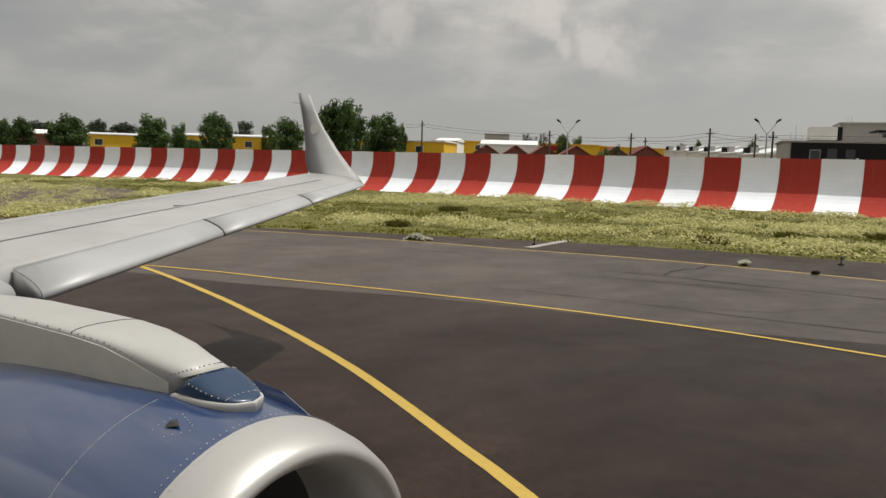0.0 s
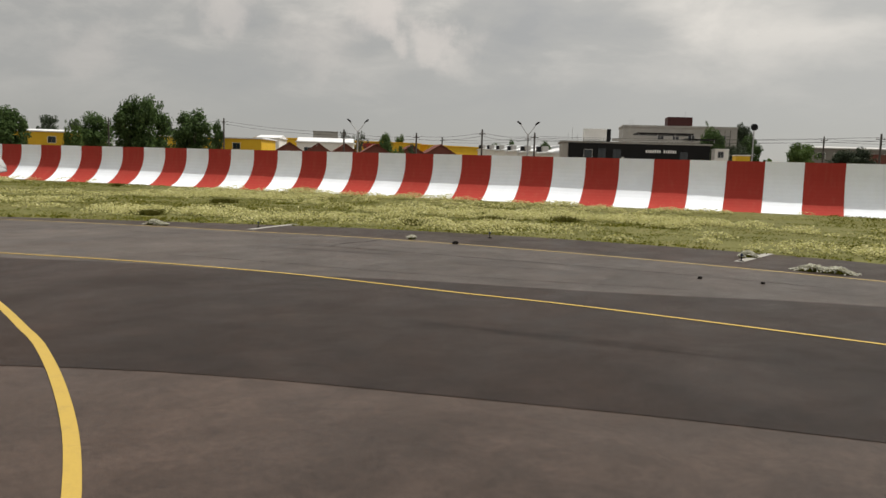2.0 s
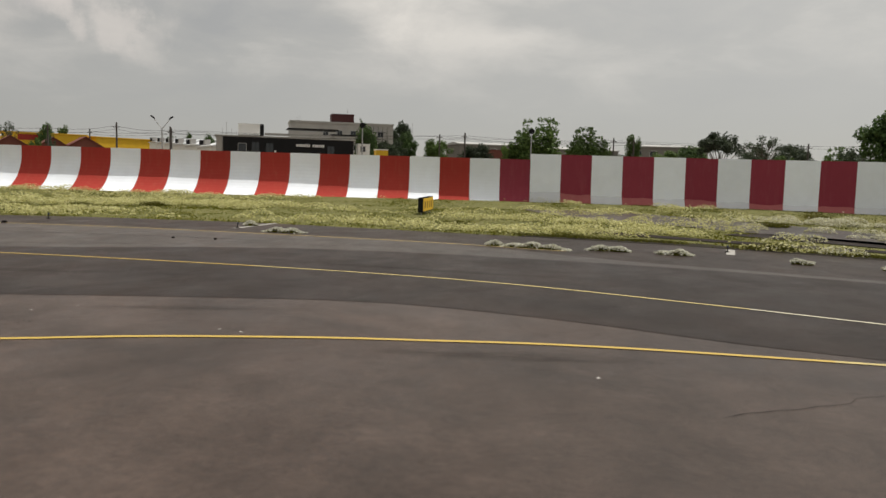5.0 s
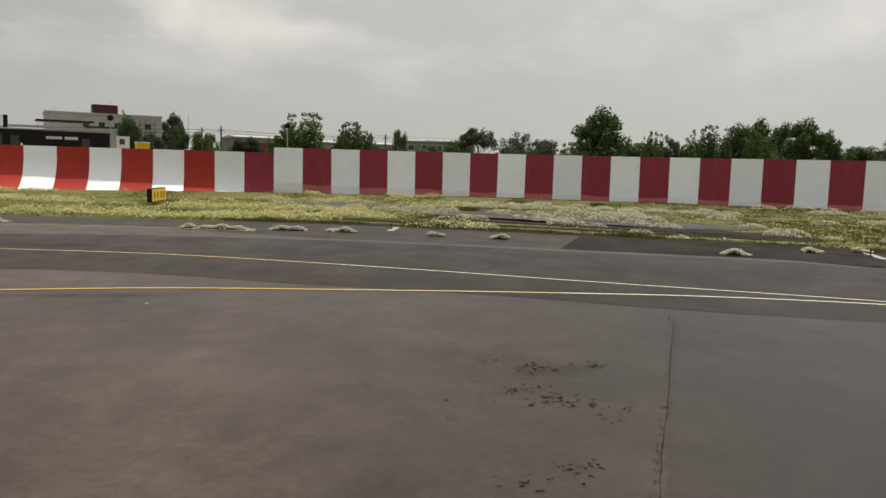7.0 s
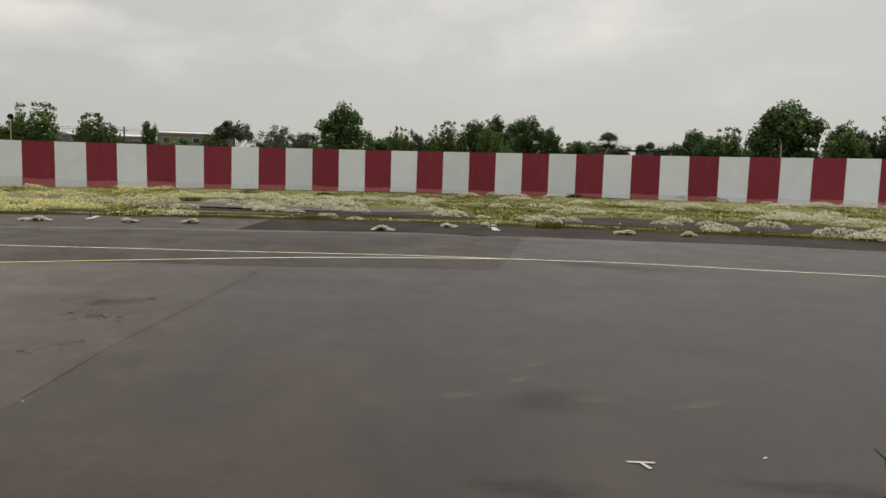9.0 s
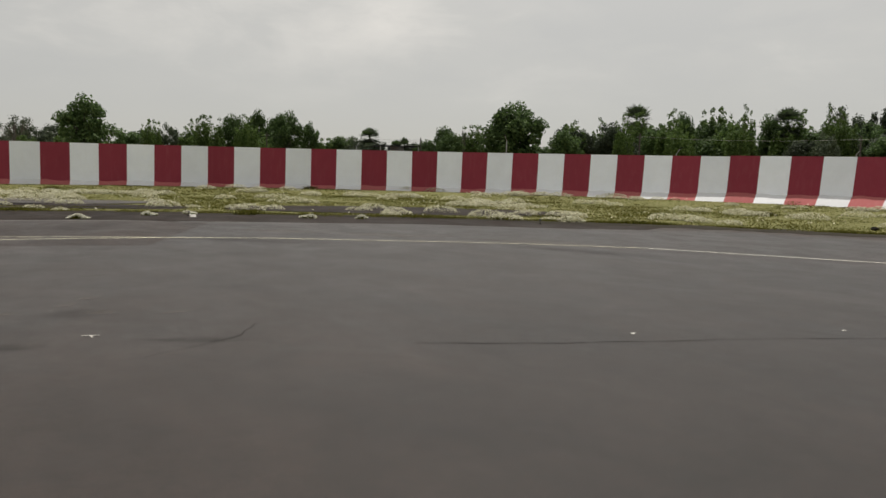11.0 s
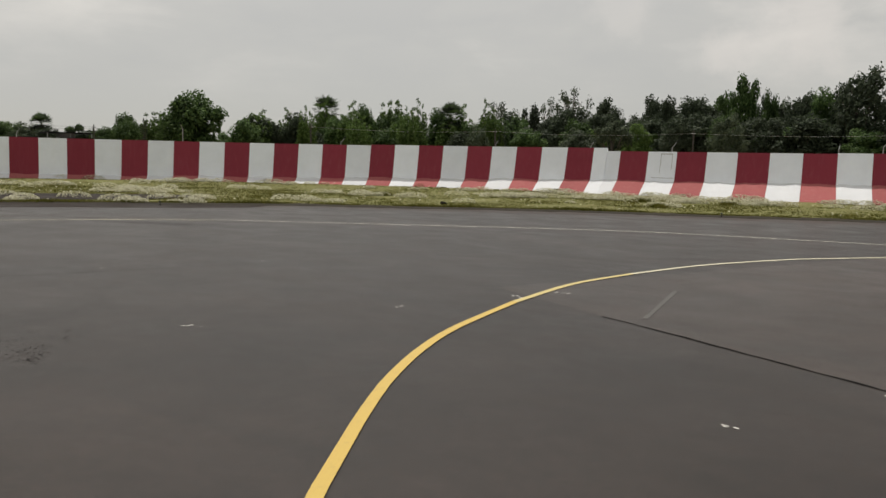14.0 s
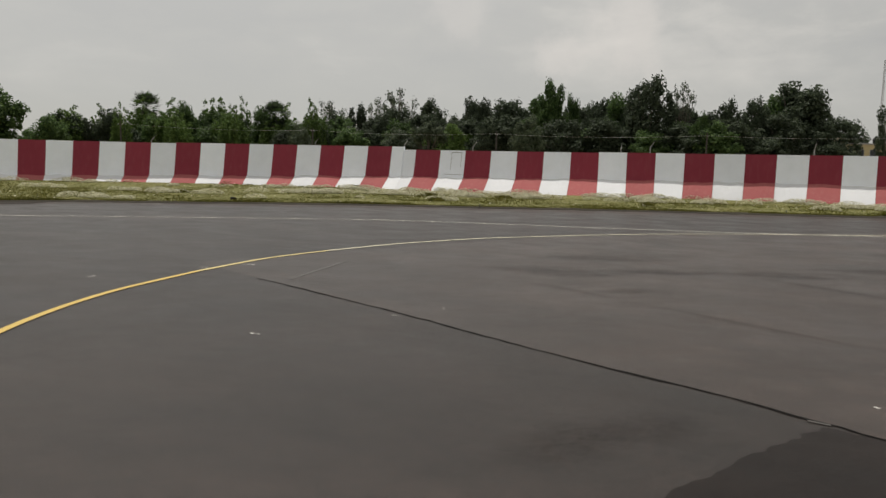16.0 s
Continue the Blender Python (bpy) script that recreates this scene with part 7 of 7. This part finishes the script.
for x, y, ln, w, yaw in ((37.4, -8.4, 0.5, 0.25, 10), (39.4, -6.9, 0.6, 0.2, 25), (40.2, -2.8, 0.7, 0.2, 15), (39.3, -9.1, 0.6, 0.35, 0), (38.7, -7.8, 0.5, 0.2, 30), (40.9, -9.8, 0.8, 0.25, 10), (52.0, 10.5, 4.0, 1.2, -30), (56.0, 6.5, 4.5, 1.4, -35), (61.0, 0.5, 5.0, 1.5, -45)):
    stain(x, y, ln, w, yaw, DUST_STAIN, "pale dusty scuff on the asphalt")
for x, y, ln, w, yaw in ((43.2, -44.5, 1.6, 0.9, -25), (44.3, -45.4, 1.3, 0.8, -30), (38.7, -9.0, 1.2, 0.8, 0), (31.5, 1.3, 1.1, 0.7, 20)):
    stain(x, y, ln, w, yaw, GRIT_STAIN, "ravelled gritty patch in the worn asphalt")


def edge_light(x, y):
    t = tagged(new("taxiway_light"), "small blue taxiway edge light on a metal stem", "light", "taxiway edge lights")
    t.location = (x, y, 0)
    part("base_plate", tube(bmesh.new(), [(0, 0, 0), (0, 0, 0.04)], [0.12, 0.11], 16), CRACK, t)
    part("stem", tube(bmesh.new(), [(0, 0, 0.04), (0, 0, 0.24)], [0.03, 0.025], 10), RUBBER, t)
    part("lens", tube(bmesh.new(), [(0, 0, 0.24), (0, 0, 0.3), (0, 0, 0.35)], [0.05, 0.055, 0.025], 12), BLUE_LENS, t, "blue glass lens")


BLUE_LENS = surface("blue_lens", (0.02, 0.03, 0.07), 0.3)
for x, y in ((-23.5, 27.3), (-11.9, 32.8), (0.8, 32.7), (27.0, 33.0), (50.3, 23.6), (69.5, 10.2), (93.4, -23.6), (104.6, -47)):
    edge_light(x, y)


def guidance_sign():
    t = tagged(new("guidance_sign"), "yellow and black airport guidance sign standing in the grass", "sign")
    t.matrix_world = pose(6.1, 53.6, 0.0, 0, 0, 95)
    c = box_part("case", t, DARK_CLAD, -2.3, 2.3, -0.18, 0.2, 0.25, 1.4, 0.02, "black metal case")
    f = box_part("face", c, YELLOW_WALL, -2.2, 2.25, -0.21, -0.182, 0.33, 1.34, 0.01, "yellow sign face")
    for x, z, w, h in ((-1.6, 0.55, 0.3, 0.55), (-0.6, 0.55, 0.3, 0.55), (0.5, 0.55, 0.3, 0.55), (1.4, 0.55, 0.3, 0.55)):
        box_part("mark_bar", f, DARK_CLAD, x, x + w, -0.218, -0.211, z, z + h)
    for x in (-1.9, 0.0, 1.9):
        box_part("leg", t, STEEL, x - 0.04, x + 0.04, -0.03, 0.05, -0.1, 0.3)


guidance_sign()
for i, (x, y, s) in enumerate(((-11.3, 28.8, 0.16), (1.2, 25.8, 0.09), (3.2, 26.2, 0.08), (89.0, -1.6, 0.3))):
    bm = bmesh.new()
    bmesh.ops.create_icosphere(bm, subdivisions=2, radius=s)
    rr = random.Random(i)
    for v in bm.verts:
        v.co *= rr.uniform(0.75, 1.15)
        v.co.z *= 0.6
    ob = tagged(part("soil_clod", bm, CRACK, None), "dark clod of soil on the asphalt", "clod", "soil clods")
    ob.location = (x, y, s * 0.35)


def shifted(points, off):
    pts = catmull(points, 3.0)
    out = []
    for i, p in enumerate(pts):
        d = (pts[min(i + 1, len(pts) - 1)] - pts[max(i - 1, 0)]).normalized()
        out.append((p.x + d.y * off, p.y - d.x * off))
    return out


# long shrinkage cracks that follow the paving joints
for i, (a, b, off, w) in enumerate(((2, 8, 1.5, 0.014), (4, 12, 3.1, 0.016), (7, 13, 4.6, 0.012), (1, 6, 4.2, 0.014), (5, 10, -2.2, 0.018), (8, 12, -4.0, 0.016))):
    crack(shifted(EDGE_LINE, off)[a * 2 : b * 2], w, CRACK, "long thin shrinkage crack along the paving strip", 500 + i, 0.07)
for i, (a, b, off, w) in enumerate(((18, 26, 0.9, 0.016), (22, 34, 3.4, 0.014), (28, 40, -1.8, 0.012), (34, 46, 2.2, 0.014), (12, 20, 2.4, 0.014))):
    crack(shifted(STRIP_FAR, off)[a:b], w, CRACK, "long thin shrinkage crack along the paving strip", 520 + i, 0.08)

crack([(-14.26, 23.51), (-14.48, 24.2), (-14.73, 25.18), (-14.55, 26.06), (-14.85, 27.42)], 0.05, CRACK, "ragged open crack across the paving strip", 541, 0.06)
crack([(-15.5, 22.9), (-14.06, 23.32), (-12.37, 23.65), (-11.35, 23.93), (-9.9, 24.33), (-7.67, 24.8), (-4.5, 25.5), (0, 26.3), (5, 26.9)], 0.045, CRACK, "long dark joint along the paving strip", 542, 0.03)
crack([(-16, 16.4), (-11.99, 17.66), (-10.51, 18.08), (-9.11, 18.39), (-7.27, 19.0), (-5.95, 19.46), (-2, 21.2), (2, 23)], 0.03, CRACK, "long dark joint along the paving strip", 543, 0.03)
weed_clump(-14.1, 29.0, 0.2, 60, 20.0)
